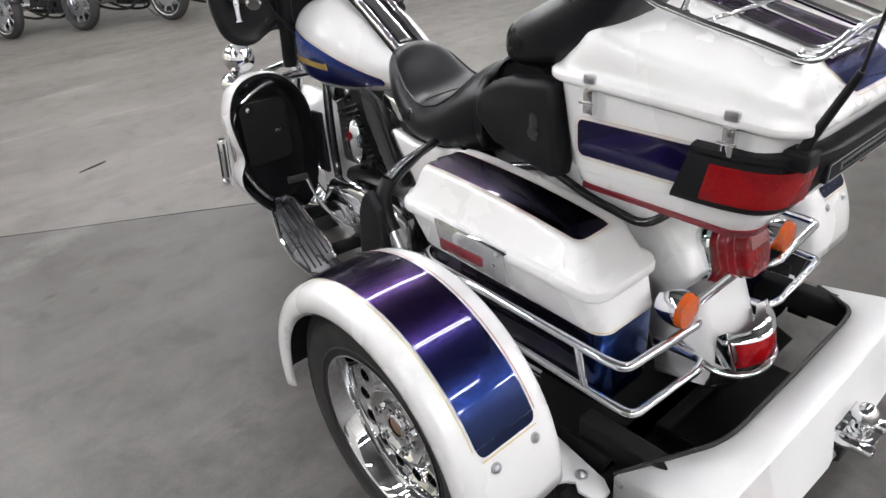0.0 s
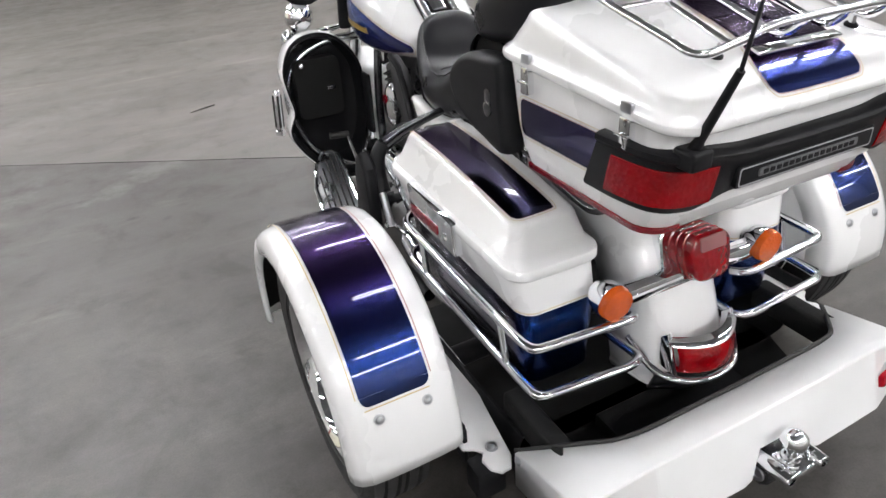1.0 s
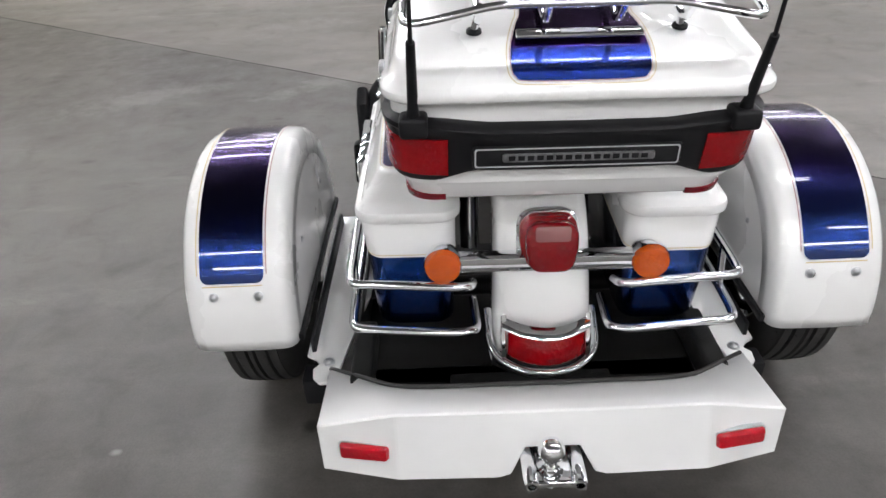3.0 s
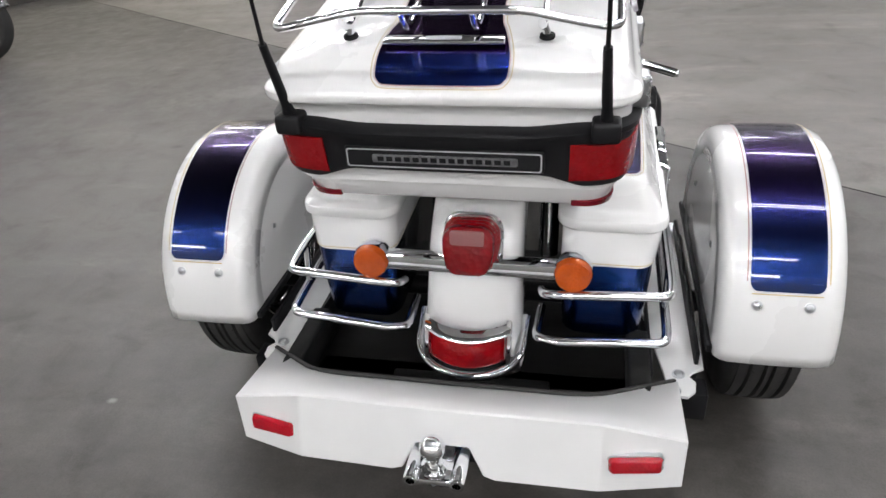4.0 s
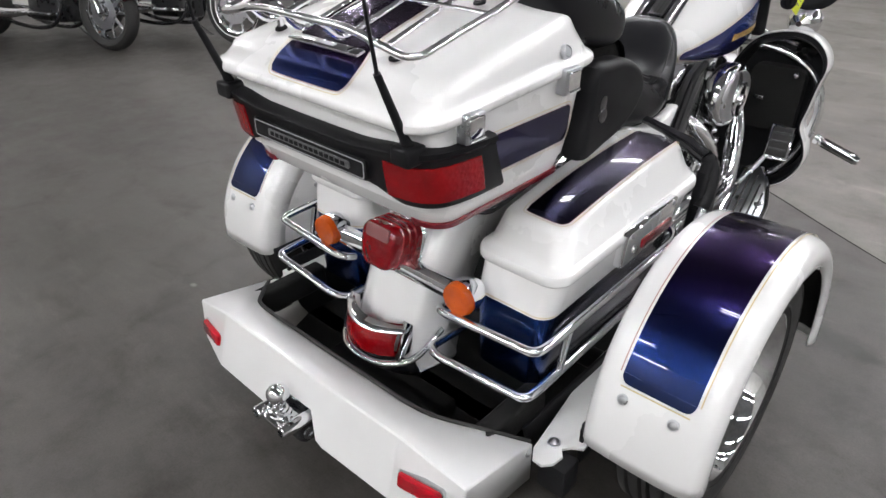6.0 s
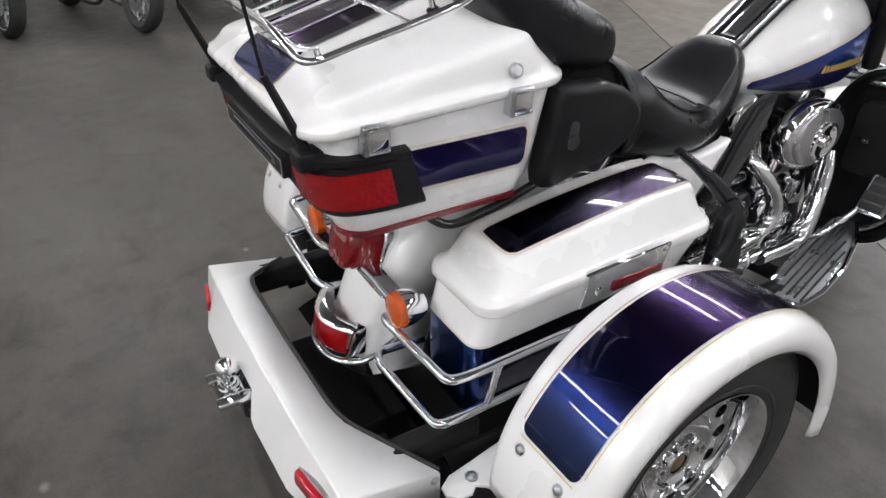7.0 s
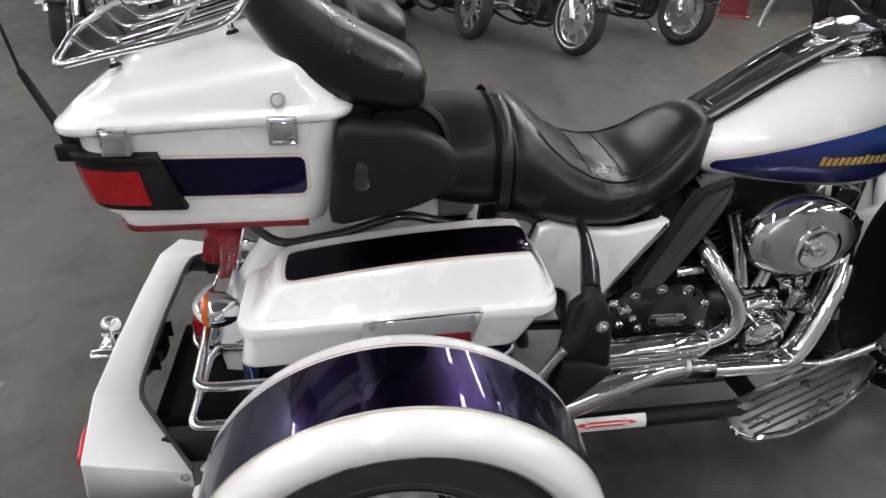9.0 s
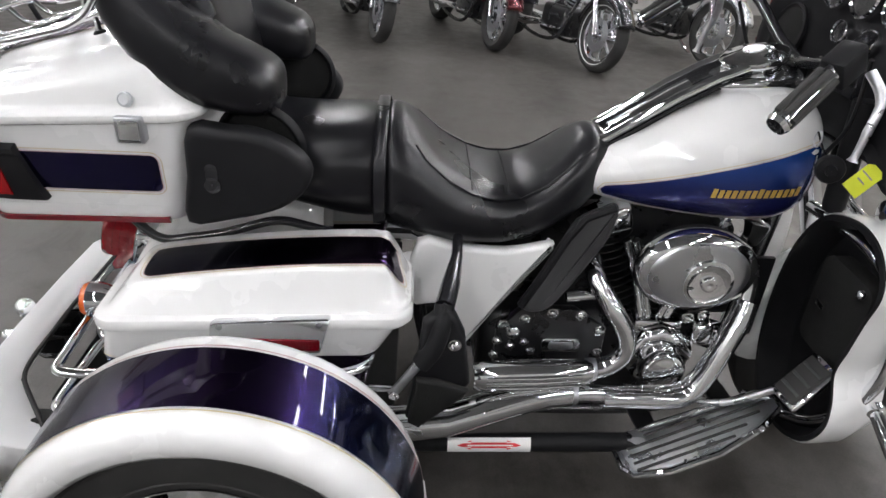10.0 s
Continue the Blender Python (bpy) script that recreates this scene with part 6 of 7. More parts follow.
# -- frame, side covers, deflectors, boards, pedals
def running_gear():
    fr = part("main_frame", tube(spline([(BX, 1.28, 0.86), (BX, 1.0, 0.79), (BX, 0.7, 0.73), (BX, 0.45, 0.66), (BX, 0.36, 0.45), (BX, 0.40, 0.22)], 6), 0.02, 12), BLACK_GLOSS, trike, "gloss black tubular frame")
    for s in (-1, 1):
        part("down_tube", tube(spline([(X(s, 0.03), 1.30, 0.92), (X(s, 0.09), 1.235, 0.62), (X(s, 0.11), 1.19, 0.32), (X(s, 0.13), 1.10, 0.19), (X(s, 0.14), 0.8, 0.17), (X(s, 0.14), 0.45, 0.18)], 6), 0.017, 12), BLACK_GLOSS, fr)
        part("crash_bar", tube(spline([(X(s, 0.05), 1.36, 0.78), (X(s, 0.25), 1.40, 0.77), (X(s, 0.39), 1.41, 0.68), (X(s, 0.42), 1.41, 0.52), (X(s, 0.34), 1.37, 0.33), (X(s, 0.15), 1.30, 0.24)], 6), 0.016, 12), CHROME, fr)
        # side cover
        o = [(0.345, 0.715), (0.45, 0.705), (0.56, 0.70), (0.64, 0.715), (0.672, 0.72), (0.668, 0.705), (0.60, 0.61), (0.52, 0.485), (0.475, 0.42), (0.455, 0.44), (0.44, 0.52), (0.40, 0.545), (0.33, 0.55)]
        oo = [(q.x, q.y) for q in spline([(a, b, 0) for a, b in o], 3, True)]
        sc = part("side_cover", slab(oo, "x", X(s, 0.155), X(s, 0.192), 0.012, 3), WHITE, trike, "pearl white side cover", 50)
        # air deflector
        o = [(0.81, 0.825), (0.77, 0.815), (0.72, 0.785), (0.69, 0.72), (0.655, 0.64), (0.615, 0.56), (0.63, 0.535), (0.68, 0.545), (0.72, 0.60), (0.765, 0.68), (0.80, 0.75)]
        oo = [(q.x, q.y) for q in spline([(a, b, 0) for a, b in o], 3, True)]
        de = part("air_deflector", slab(oo, "x", X(s, 0.165), X(s, 0.205), 0.014, 3), GREY, trike, "dark grey plastic air deflector", 50)
        part("deflector_edge", tube([(X(s, 0.2), y, z) for y, z in ((0.80, 0.828), (0.735, 0.80), (0.70, 0.745), (0.655, 0.645), (0.61, 0.555))], 0.011, 8), BLACK, de)
        # floorboard, tilted up to the front
        b = part("floorboard", slab([(0.0, -0.035), (0.02, -0.045), (0.12, -0.05), (0.38, -0.04), (0.41, -0.02), (0.405, 0.02), (0.34, 0.05), (0.22, 0.075), (0.1, 0.075), (0.02, 0.055), (0.0, 0.03)], "z", -0.014, 0.0, 0.003), STEEL, trike, "chrome rider floorboard with ribbed black rubber")
        m = Matrix(((0, s, 0, 0), (1, 0, 0, 0), (0, 0, 1, 0), (0, 0, 0, 1)))
        b.matrix_basis = Matrix.Translation((X(s, 0.35), 0.885, 0.200)) @ Matrix.Rotation(s * radians(7), 4, "Z") @ Matrix.Rotation(radians(21), 4, "X") @ m @ Matrix.Diagonal((1.06, 1.15, 1.1, 1))
        part("board_rim", tube([(u, v, 0.001) for u, v in ((0.0, -0.035), (0.02, -0.045), (0.12, -0.05), (0.38, -0.04), (0.41, -0.02), (0.405, 0.02), (0.34, 0.05), (0.22, 0.075), (0.1, 0.075), (0.02, 0.055), (0.0, 0.03))], 0.0075, 8, closed=True), CHROME, b)
        part("rubber_pad", slab([(0.012, -0.03), (0.12, -0.042), (0.38, -0.032), (0.398, 0.012), (0.335, 0.042), (0.22, 0.066), (0.1, 0.066), (0.02, 0.045)], "z", 0.0, 0.006, 0.002), STEEL, b)
        for v in (-0.028, -0.008, 0.012, 0.032, 0.05):
            part("tread_rib", box(0.03, 0.385 - max(0, v) * 2.2, v - 0.003, v + 0.003, 0.004, 0.0095, 0.0012, 1), RUBBER, b)
        part("board_bracket", box(0.08, 0.13, -0.16, -0.03, -0.03, -0.012, 0.004), BLACK, b)
        part("board_bracket", box(0.28, 0.33, -0.16, -0.03, -0.03, -0.012, 0.004), BLACK, b)
        # highway pegs on the crash bar
        a, c = (Vector((X(1, 0.44), 1.41, 0.475)), Vector((X(1, 0.605), 1.385, 0.435))) if s > 0 else (Vector((X(-1, 0.445), 1.41, 0.43)), Vector((X(-1, 0.435), 1.40, 0.61)))
        d = (c - a).normalized()
        pg = part("highway_peg", tube([a, a.lerp(c, 0.1), a.lerp(c, 0.12), a.lerp(c, 0.97), c], [0.02, 0.02, 0.014, 0.016, 0.013], 16), CHROME, trike, "chrome highway peg with rubber bands")
        side_ = d.cross(Vector((0, 1, 0))).normalized()
        for k in range(4):
            off = (side_ * math.cos(k * math.pi / 2) + d.cross(side_) * math.sin(k * math.pi / 2)) * 0.0145
            part("peg_rubber", rod(a.lerp(c, 0.18) + off, a.lerp(c, 0.92) + off, 0.005, 8), RUBBER, pg)
        # folded passenger board on its bracket
        ex, dz = (0.0, 0.0) if s > 0 else (0.05, -0.02)
        pb = part("passenger_board", slab([(y, z + dz) for y, z in ((0.36, 0.66), (0.405, 0.70), (0.43, 0.68), (0.452, 0.634), (0.472, 0.505), (0.455, 0.478), (0.36, 0.385), (0.33, 0.40), (0.345, 0.50))], "x", X(s, 0.395 + ex), X(s, 0.432 + ex), 0.012, 3), BLACK, trike, "black folded passenger footboard")
        part("bracket_arm", tube([(X(s, 0.19), 0.44, 0.735), (X(s, 0.26), 0.435, 0.722), (X(s, 0.34), 0.42, 0.705), (X(s, 0.40), 0.405, 0.685)], [0.012, 0.014, 0.021, 0.022], 12), BLACK_GLOSS, pb, "black rubber-sleeved arm")
        part("bracket_arm", tube(spline([(X(s, 0.40), 0.405, 0.69), (X(s, 0.424), 0.40, 0.655), (X(s, 0.43), 0.385, 0.60), (X(s, 0.43), 0.36, 0.56)], 5), 0.022, 12), BLACK, pb)
        part("chrome_link", rod((X(s, 0.436), 0.375, 0.595), (X(s, 0.44), 0.30, 0.48), 0.0105, 10), STEEL, pb, "grey steel link")
        bolt("link_bolt", (X(s, 0.452), 0.304, 0.486), (s, 0, 0), 0.008, pb, CHROME)
        part("link_rod", rod((X(s, 0.43), 0.22, 0.49), (X(s, 0.43), 0.30, 0.486), 0.007, 10), CHROME, pb)
        bolt("pivot_screw", (X(s, 0.436), 0.43, 0.615), (s, 0, 0), 0.011, pb, CHROME)
        part("pouch_face", slab([(y, z + dz) for y, z in ((0.35, 0.53), (0.40, 0.525), (0.468, 0.50), (0.45, 0.475), (0.36, 0.39), (0.335, 0.405))], "x", X(s, 0.43 + ex), X(s, 0.452 + ex), 0.009, 3), CARPET, pb)
    # brake pedal and shifter
    pd = part("brake_pedal", tube(spline([(X(1, 0.22), 1.06, 0.30), (X(1, 0.28), 1.16, 0.33), (X(1, 0.33), 1.27, 0.435)], 5), 0.009, 10), STEEL, trike, "chrome brake pedal with rubber pad")
    pad = part("pedal_pad", box(-0.035, 0.035, -0.055, 0.055, -0.008, 0.006, 0.005, 2), CHROME, pd)
    pad.matrix_basis = Matrix.Translation((X(1, 0.35), 1.295, 0.465)) @ pose(0, 0, 0, 50, 0, 8) @ Matrix.Diagonal((1.25, 1.25, 1.2, 1))
    part("pad_rubber", box(-0.028, 0.028, -0.046, 0.046, 0.004, 0.012, 0.003, 2), RUBBER, pad)
    for v in (-0.026, 0.0, 0.026):
        part("pad_rib", box(-0.024, 0.024, v - 0.003, v + 0.003, 0.011, 0.0145, 0.001, 1), GREY, pad)
    sh = part("shift_lever", tube(spline([(X(-1, 0.23), 0.98, 0.30), (X(-1, 0.26), 1.08, 0.36), (X(-1, 0.27), 1.16, 0.46)], 5), 0.007, 10), CHROME, trike, "chrome heel-toe shift lever")
    part("shift_peg", rod((X(-1, 0.265), 1.16, 0.46), (X(-1, 0.34), 1.165, 0.465), 0.013, 12), RUBBER, sh)
    part("heel_arm", tube(spline([(X(-1, 0.23), 0.98, 0.30), (X(-1, 0.25), 0.86, 0.33), (X(-1, 0.255), 0.78, 0.38)], 5), 0.007, 10), CHROME, sh)
    part("heel_peg", rod((X(-1, 0.25), 0.78, 0.38), (X(-1, 0.31), 0.78, 0.38), 0.012, 12), RUBBER, sh)
    # tour rack supports under the top case
    for s in (-1, 1):
        part("case_support", tube(bend([(X(s, 0.13), -0.335, 0.80), (X(s, 0.15), -0.315, 0.74), (X(s, 0.165), -0.25, 0.682), (X(s, 0.172), -0.10, 0.712), (X(s, 0.175), 0.03, 0.758), (X(s, 0.175), 0.25, 0.70)], 0.04, 5), 0.0105, 12), BLACK_GLOSS, trike, "gloss black case support rail")
        part("shock", rod((X(s, 0.15), 0.06, 0.66), (X(s, 0.15), -0.02, 0.36), 0.028, 16), CHROME, trike, "chrome shock absorber")


running_gear()


# -- leg shields, fairing, bars, front end
def front_end():
    for s in (-1, 1):
        o = [(0.285, 0.825), (0.37, 0.79), (0.412, 0.70), (0.405, 0.61), (0.392, 0.53), (0.418, 0.465), (0.405, 0.40), (0.33, 0.30), (0.24, 0.262), (0.14, 0.30), (0.095, 0.42), (0.085, 0.56), (0.105, 0.70), (0.185, 0.80)]
        if s > 0:
            o = [(0.27, 0.85), (0.35, 0.845), (0.405, 0.805), (0.426, 0.75), (0.414, 0.68), (0.404, 0.60), (0.395, 0.53), (0.425, 0.465), (0.432, 0.395), (0.385, 0.31), (0.29, 0.262), (0.20, 0.268)] + o[9:-1] + [(0.17, 0.81)]
        oo = [(q.x, q.y) for q in spline([(a, b, 0) for a, b in o], 4, True)]
        cx, cz = 0.26, 0.54
        def at(k, y, s=s):
            return [(X(s, cx + (a - cx) * k), y, cz + (b - cz) * k) for a, b in oo]
        sh = part("leg_shield", loft([at(0.5, 1.445), at(0.9, 1.425), at(0.985, 1.36), at(1.0, 1.328), at(1.015, 1.322), at(1.022, 1.326), at(1.025, 1.345), at(1.005, 1.40), at(0.88, 1.455), at(0.6, 1.485)]), WHITE, trike, "white leg shield with black inner tray", 50)
        part("inner_tray", loft([at(1.008, 1.331), at(1.006, 1.318), at(0.96, 1.318), at(0.92, 1.345), at(0.88, 1.40), at(0.6, 1.415), at(0.02, 1.42)], cap=False), BLACK, sh, "black inner tray", 50)
        part("glove_box", loft([[(X(s, x), y, z) for x, z in rrect2(0.17, 0.36, 0.48, 0.72, 0.03, 4, 2)] for y in (1.43, 1.372, 1.365)]), CARPET, sh)
        part("box_latch", box(min(X(s, 0.20), X(s, 0.235)), max(X(s, 0.20), X(s, 0.235)), 1.355, 1.37, 0.59, 0.605, 0.002), CHROME, sh)
        part("vent_lever", ball((X(s, 0.33), 1.36, 0.70), 0.013), CHROME, sh)
        part("radiator_fin", box(min(X(s, 0.098), X(s, 0.112)), max(X(s, 0.098), X(s, 0.112)), 1.21, 1.28, 0.42, 0.66, 0.004), BLACK, sh)
        # bars and grips
        bar = part("handlebar", tube(spline([(X(s, 0.0), 1.24, 1.12), (X(s, 0.12), 1.24, 1.15), (X(s, 0.27), 1.20, 1.235), (X(s, 0.36), 1.10, 1.215), (X(s, 0.395), 1.06, 1.19)], 6), 0.0135, 12), BLACK_GLOSS, trike, "gloss black handlebar")
        a, c = Vector((X(s, 0.385), 1.075, 1.195)), Vector((X(s, 0.43), 0.975, 1.108))
        g = part("grip", tube([a, a.lerp(c, 0.05), a.lerp(c, 0.9), a.lerp(c, 0.93), c], [0.016, 0.019, 0.019, 0.023, 0.019], 18), CHROME, bar, "chrome grip with rubber bands")
        d = (c - a).normalized()
        u = d.cross(Vector((0, 0, 1))).normalized()
        for k in range(6):
            off = (u * math.cos(k * math.pi / 3) + d.cross(u) * math.sin(k * math.pi / 3)) * 0.018
            part("grip_rubber", rod(a.lerp(c, 0.1) + off, a.lerp(c, 0.85) + off, 0.0075, 8), RUBBER, g)
        sw = part("switch_housing", box(-0.025, 0.025, -0.035, 0.035, -0.028, 0.028, 0.008, 2), BLACK, bar)
        sw.matrix_basis = Matrix.Translation((X(s, 0.37), 1.10, 1.205)) @ pose(0, 0, 0, 30, 0, s * 30)
        part("lever", tube(spline([(X(s, 0.35), 1.17, 1.19), (X(s, 0.385), 1.185, 1.15), (X(s, 0.40), 1.17, 1.09), (X(s, 0.405), 1.16, 1.04)], 5), [0.010] * 6 + [0.0085] * 5 + [0.007] * 4 + [0.011], 10), STEEL, bar, "polished lever")
        # mirror
        mr = part("mirror", lathe([(-0.02, 0.02), (-0.015, 0.05), (0.0, 0.06), (0.004, 0.058), (0.003, 0.052), (0.0025, 0.0005)], (X(s, 0.37), 1.30, 1.30), (0, -1, 0.1), 28, squash=(0.75, 1.3)), CHROME, trike, "oval chrome mirror")
        part("mirror_stem", rod((X(s, 0.33), 1.36, 1.22), (X(s, 0.365), 1.315, 1.285), 0.007, 8), CHROME, mr)
        # fork leg, passing lamp, front signal
        part("fork_leg", tube([(X(s, 0.095), 1.37, 0.95), (X(s, 0.095), 1.60, 0.36), (X(s, 0.095), 1.625, 0.31)], [0.026, 0.033, 0.03], 16), CHROME, trike, "chrome fork leg")
        part("fork_cover", tube([(X(s, 0.15), 1.33, 1.08), (X(s, 0.165), 1.335, 0.84), (X(s, 0.165), 1.335, 0.825)], [0.028, 0.026, 0.022], 16), BLACK, trike, "black upper fork cover")
        lamp = part("passing_lamp", lathe([(-0.07, 0.01), (-0.06, 0.035), (-0.03, 0.052), (0.0, 0.057), (0.012, 0.055), (0.016, 0.048)], (X(s, 0.29), 1.43, 0.875), (0, 1, 0), 28), CHROME, trike, "chrome passing lamp")
        part("lamp_glass", lathe([(0.014, 0.05), (0.022, 0.03), (0.024, 0.0005)], (X(s, 0.29), 1.43, 0.875), (0, 1, 0), 24), GLASSY, lamp)
        part("lamp_bar", rod((X(s, 0.06), 1.41, 0.83), (X(s, 0.33), 1.40, 0.80), 0.012, 10), CHROME, lamp)
        sg = part("front_signal", lathe([(-0.05, 0.012), (-0.03, 0.036), (0.0, 0.041), (0.02, 0.0415)], (X(s, 0.335), 1.41, 0.79), (0, 1, 0), 24), CHROME, trike, "chrome front turn signal")
        part("signal_lens", lathe([(0.018, 0.04), (0.036, 0.036), (0.042, 0.02), (0.043, 0.0005)], (X(s, 0.335), 1.41, 0.79), (0, 1, 0), 24), AMBER, sg, "amber lens")
    # fairing: white outside, black inside
    half = [(0.0, 1.40), (0.14, 1.395), (0.24, 1.36), (0.33, 1.27), (0.40, 1.165), (0.415, 1.08), (0.395, 0.985), (0.352, 0.94), (0.285, 0.932), (0.21, 0.965), (0.14, 0.955), (0.0, 0.945)]
    o = half + [(-a, b) for a, b in half[-2:0:-1]]
    oo = [(q.x, q.y) for q in spline([(a, b, 0) for a, b in o], 3, True)]
    def at(k, y):
        return [(BX + a * k, y, 1.15 + (b - 1.15) * k) for a, b in oo]
    fa = part("fairing", loft([at(0.5, 1.43), at(0.94, 1.40), at(0.98, 1.352), at(1.0, 1.345), at(0.99, 1.38), at(0.92, 1.46), at(0.8, 1.54), at(0.5, 1.59)]), WHITE, trike, "white handlebar fairing with black inner panel", 50)
    ip = part("inner_panel", loft([at(1.012, 1.352), at(1.012, 1.338), at(0.96, 1.335), at(0.93, 1.337), at(0.85, 1.36), at(0.5, 1.365), at(0.02, 1.365)], cap=False), BLACK, fa, "black inner fairing panel", 50)
    for x, z, r in ((0.0, 1.27, 0.052), (-0.115, 1.265, 0.045), (0.115, 1.265, 0.045), (-0.055, 1.18, 0.028), (0.055, 1.18, 0.028)):
        gz = part("gauge", lathe([(0.0, r), (0.014, r), (0.018, r * 0.93), (0.014, r * 0.86)], (BX + x, 1.36, z), (0, -1, 0.15), 28), CHROME, ip, "chrome-rimmed gauge")
        part("gauge_face", lathe([(0.012, r * 0.88), (0.0122, 0.0005)], (BX + x, 1.36, z), (0, -1, 0.15), 24), BLACK_GLOSS, gz)
    for s in (-1, 1):
        rg = part("speaker_ring", lathe([(0.0, 0.075), (0.01, 0.076), (0.014, 0.07), (0.01, 0.064)], (X(s, 0.285), 1.355, 1.13), (0, -1, 0.2), 32), BLACK, ip, "black speaker ring")
        part("speaker_mesh", lathe([(0.008, 0.066), (0.013, 0.03), (0.014, 0.0005)], (X(s, 0.285), 1.355, 1.13), (0, -1, 0.2), 28), CARPET, rg)
    part("radio", box(BX - 0.085, BX + 0.085, 1.335, 1.37, 1.06, 1.12, 0.006), BLACK_GLOSS, ip)
    part("windshield", loft([[(BX + x * k, y - 0.12 * (x / 0.3) ** 2, z) for x in np.linspace(-0.3, 0.3, 13)] for k, y, z in ((1.0, 1.50, 1.30), (0.95, 1.43, 1.40), (0.85, 1.36, 1.50), (0.7, 1.32, 1.56))], cap=False, closed=False), SMOKE, fa, "smoked windshield", 60).modifiers.new("sheet", "SOLIDIFY").thickness = 0.004
    # ignition switch, cable and hanging tag
    ig = part("ignition_switch", lathe([(0, 0.028), (0.015, 0.03), (0.022, 0.027), (0.024, 0.012), (0.03, 0.011), (0.03, 0.0005)], (X(1, 0.27), 1.215, 0.972), (1, -0.4, 0.1), 24), BLACK, trike, "black round key fob on a ring")
    part("key_ring", tube([(X(1, 0.262) + 0.012 * math.sin(a), 1.175, 1.03 + 0.017 * math.cos(a)) for a in np.linspace(0, 5.8, 14)], 0.0018, 6), STEEL, ig)
    part("key_cord", tube(spline([(X(1, 0.262), 1.17, 1.045), (X(1, 0.265), 1.20, 1.0), (X(1, 0.262), 1.235, 0.985)], 4), 0.002, 6), BLACK, ig)
    tg = part("price_tag", slab([(-0.021, -0.034), (0.021, -0.034), (0.021, 0.028), (0.010, 0.036), (-0.010, 0.036), (-0.021, 0.028)], "y", -0.0006, 0.0006), YELLOW, trike, "yellow card tag hanging by the bars")
    tg.matrix_basis = Matrix.Translation((X(1, 0.29), 1.285, 0.955)) @ pose(0, 0, 0, -14, 38, 66)
    for w, z in ((0.018, 0.012), (0.012, -0.004)):
        part("pen_mark", box(-w, w * 0.6, -0.0016, -0.0008, z - 0.0016, z + 0.0016), PRINT_GREY, tg)
    part("cable", tube(spline([(X(1, 0.30), 1.20, 1.2), (X(1, 0.25), 1.24, 1.06), (X(1, 0.15), 1.27, 0.94), (X(1, 0.1), 1.25, 0.80)], 6), 0.005, 8), BLACK, trike, "black control cable")
    part("cable", tube(spline([(X(-1, 0.30), 1.20, 1.2), (X(-1, 0.25), 1.25, 1.06), (X(-1, 0.15), 1.28, 0.94), (X(-1, 0.1), 1.25, 0.80)], 6), 0.005, 8), BLACK, trike, "black control cable")
    # front wheel and fender
    wh = part("front_wheel", lathe([(-0.045, 0.2), (-0.045, 0.208), (-0.03, 0.2), (0.03, 0.2), (0.045, 0.208), (0.045, 0.2), (0.02, 0.185), (0.012, 0.06), (0.04, 0.05), (0.04, 0.0005)], (BX, 1.63, 0.315), (1, 0, 0), 48), CHROME, trike, "chrome front wheel")
    part("tyre", lathe([(-0.045, 0.203), (-0.062, 0.24), (-0.058, 0.28), (-0.03, 0.312), (0.0, 0.316), (0.03, 0.312), (0.058, 0.28), (0.062, 0.24), (0.045, 0.203)], (BX, 1.63, 0.315), (1, 0, 0), 56), RUBBER, wh)
    rings = []
    for i in range(25):
        a = radians(-20 + 200 * i / 24)
        rings.append([(BX + x, 1.63 + (0.345 + h) * math.cos(a), 0.315 + (0.345 + h) * math.sin(a)) for x, h in ((-0.085, -0.07), (-0.085, -0.03), (-0.07, -0.006), (-0.03, 0.004), (0.03, 0.004), (0.07, -0.006), (0.085, -0.03), (0.085, -0.07))])
    part("front_fender", loft(rings, cap=False, closed=False), WHITE, trike, "pearl white front fender", 60).modifiers.new("sheet", "SOLIDIFY").thickness = 0.004
    hl = part("headlamp", lathe([(-0.05, 0.08), (0.0, 0.092), (0.03, 0.092), (0.034, 0.085)], (BX, 1.60, 1.12), (0, 1, 0), 36), CHROME, trike, "chrome-rimmed headlamp")
    part("lamp_glass", lathe([(0.03, 0.086), (0.045, 0.05), (0.05, 0.0005)], (BX, 1.60, 1.12), (0, 1, 0), 32), GLASSY, hl)
    part("triple_clamp", box(BX - 0.13, BX + 0.13, 1.30, 1.40, 0.93, 0.98, 0.015), CHROME, trike, "chrome fork clamp")


front_end()


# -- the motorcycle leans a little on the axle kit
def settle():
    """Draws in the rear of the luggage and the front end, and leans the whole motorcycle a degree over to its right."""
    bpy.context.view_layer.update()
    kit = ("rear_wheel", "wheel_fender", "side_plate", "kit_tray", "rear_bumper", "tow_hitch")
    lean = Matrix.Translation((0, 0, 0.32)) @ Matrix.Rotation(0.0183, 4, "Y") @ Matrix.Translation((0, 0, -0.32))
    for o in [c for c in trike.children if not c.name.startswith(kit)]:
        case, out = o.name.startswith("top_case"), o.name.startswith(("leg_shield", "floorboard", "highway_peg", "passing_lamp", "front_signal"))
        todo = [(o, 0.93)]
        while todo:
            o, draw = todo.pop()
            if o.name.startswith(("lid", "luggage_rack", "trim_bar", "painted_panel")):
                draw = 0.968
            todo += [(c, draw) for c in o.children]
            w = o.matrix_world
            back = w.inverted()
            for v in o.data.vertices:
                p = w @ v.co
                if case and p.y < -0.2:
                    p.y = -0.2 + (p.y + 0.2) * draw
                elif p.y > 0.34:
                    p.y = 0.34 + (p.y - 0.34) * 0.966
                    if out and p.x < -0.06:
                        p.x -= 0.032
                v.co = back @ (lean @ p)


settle()


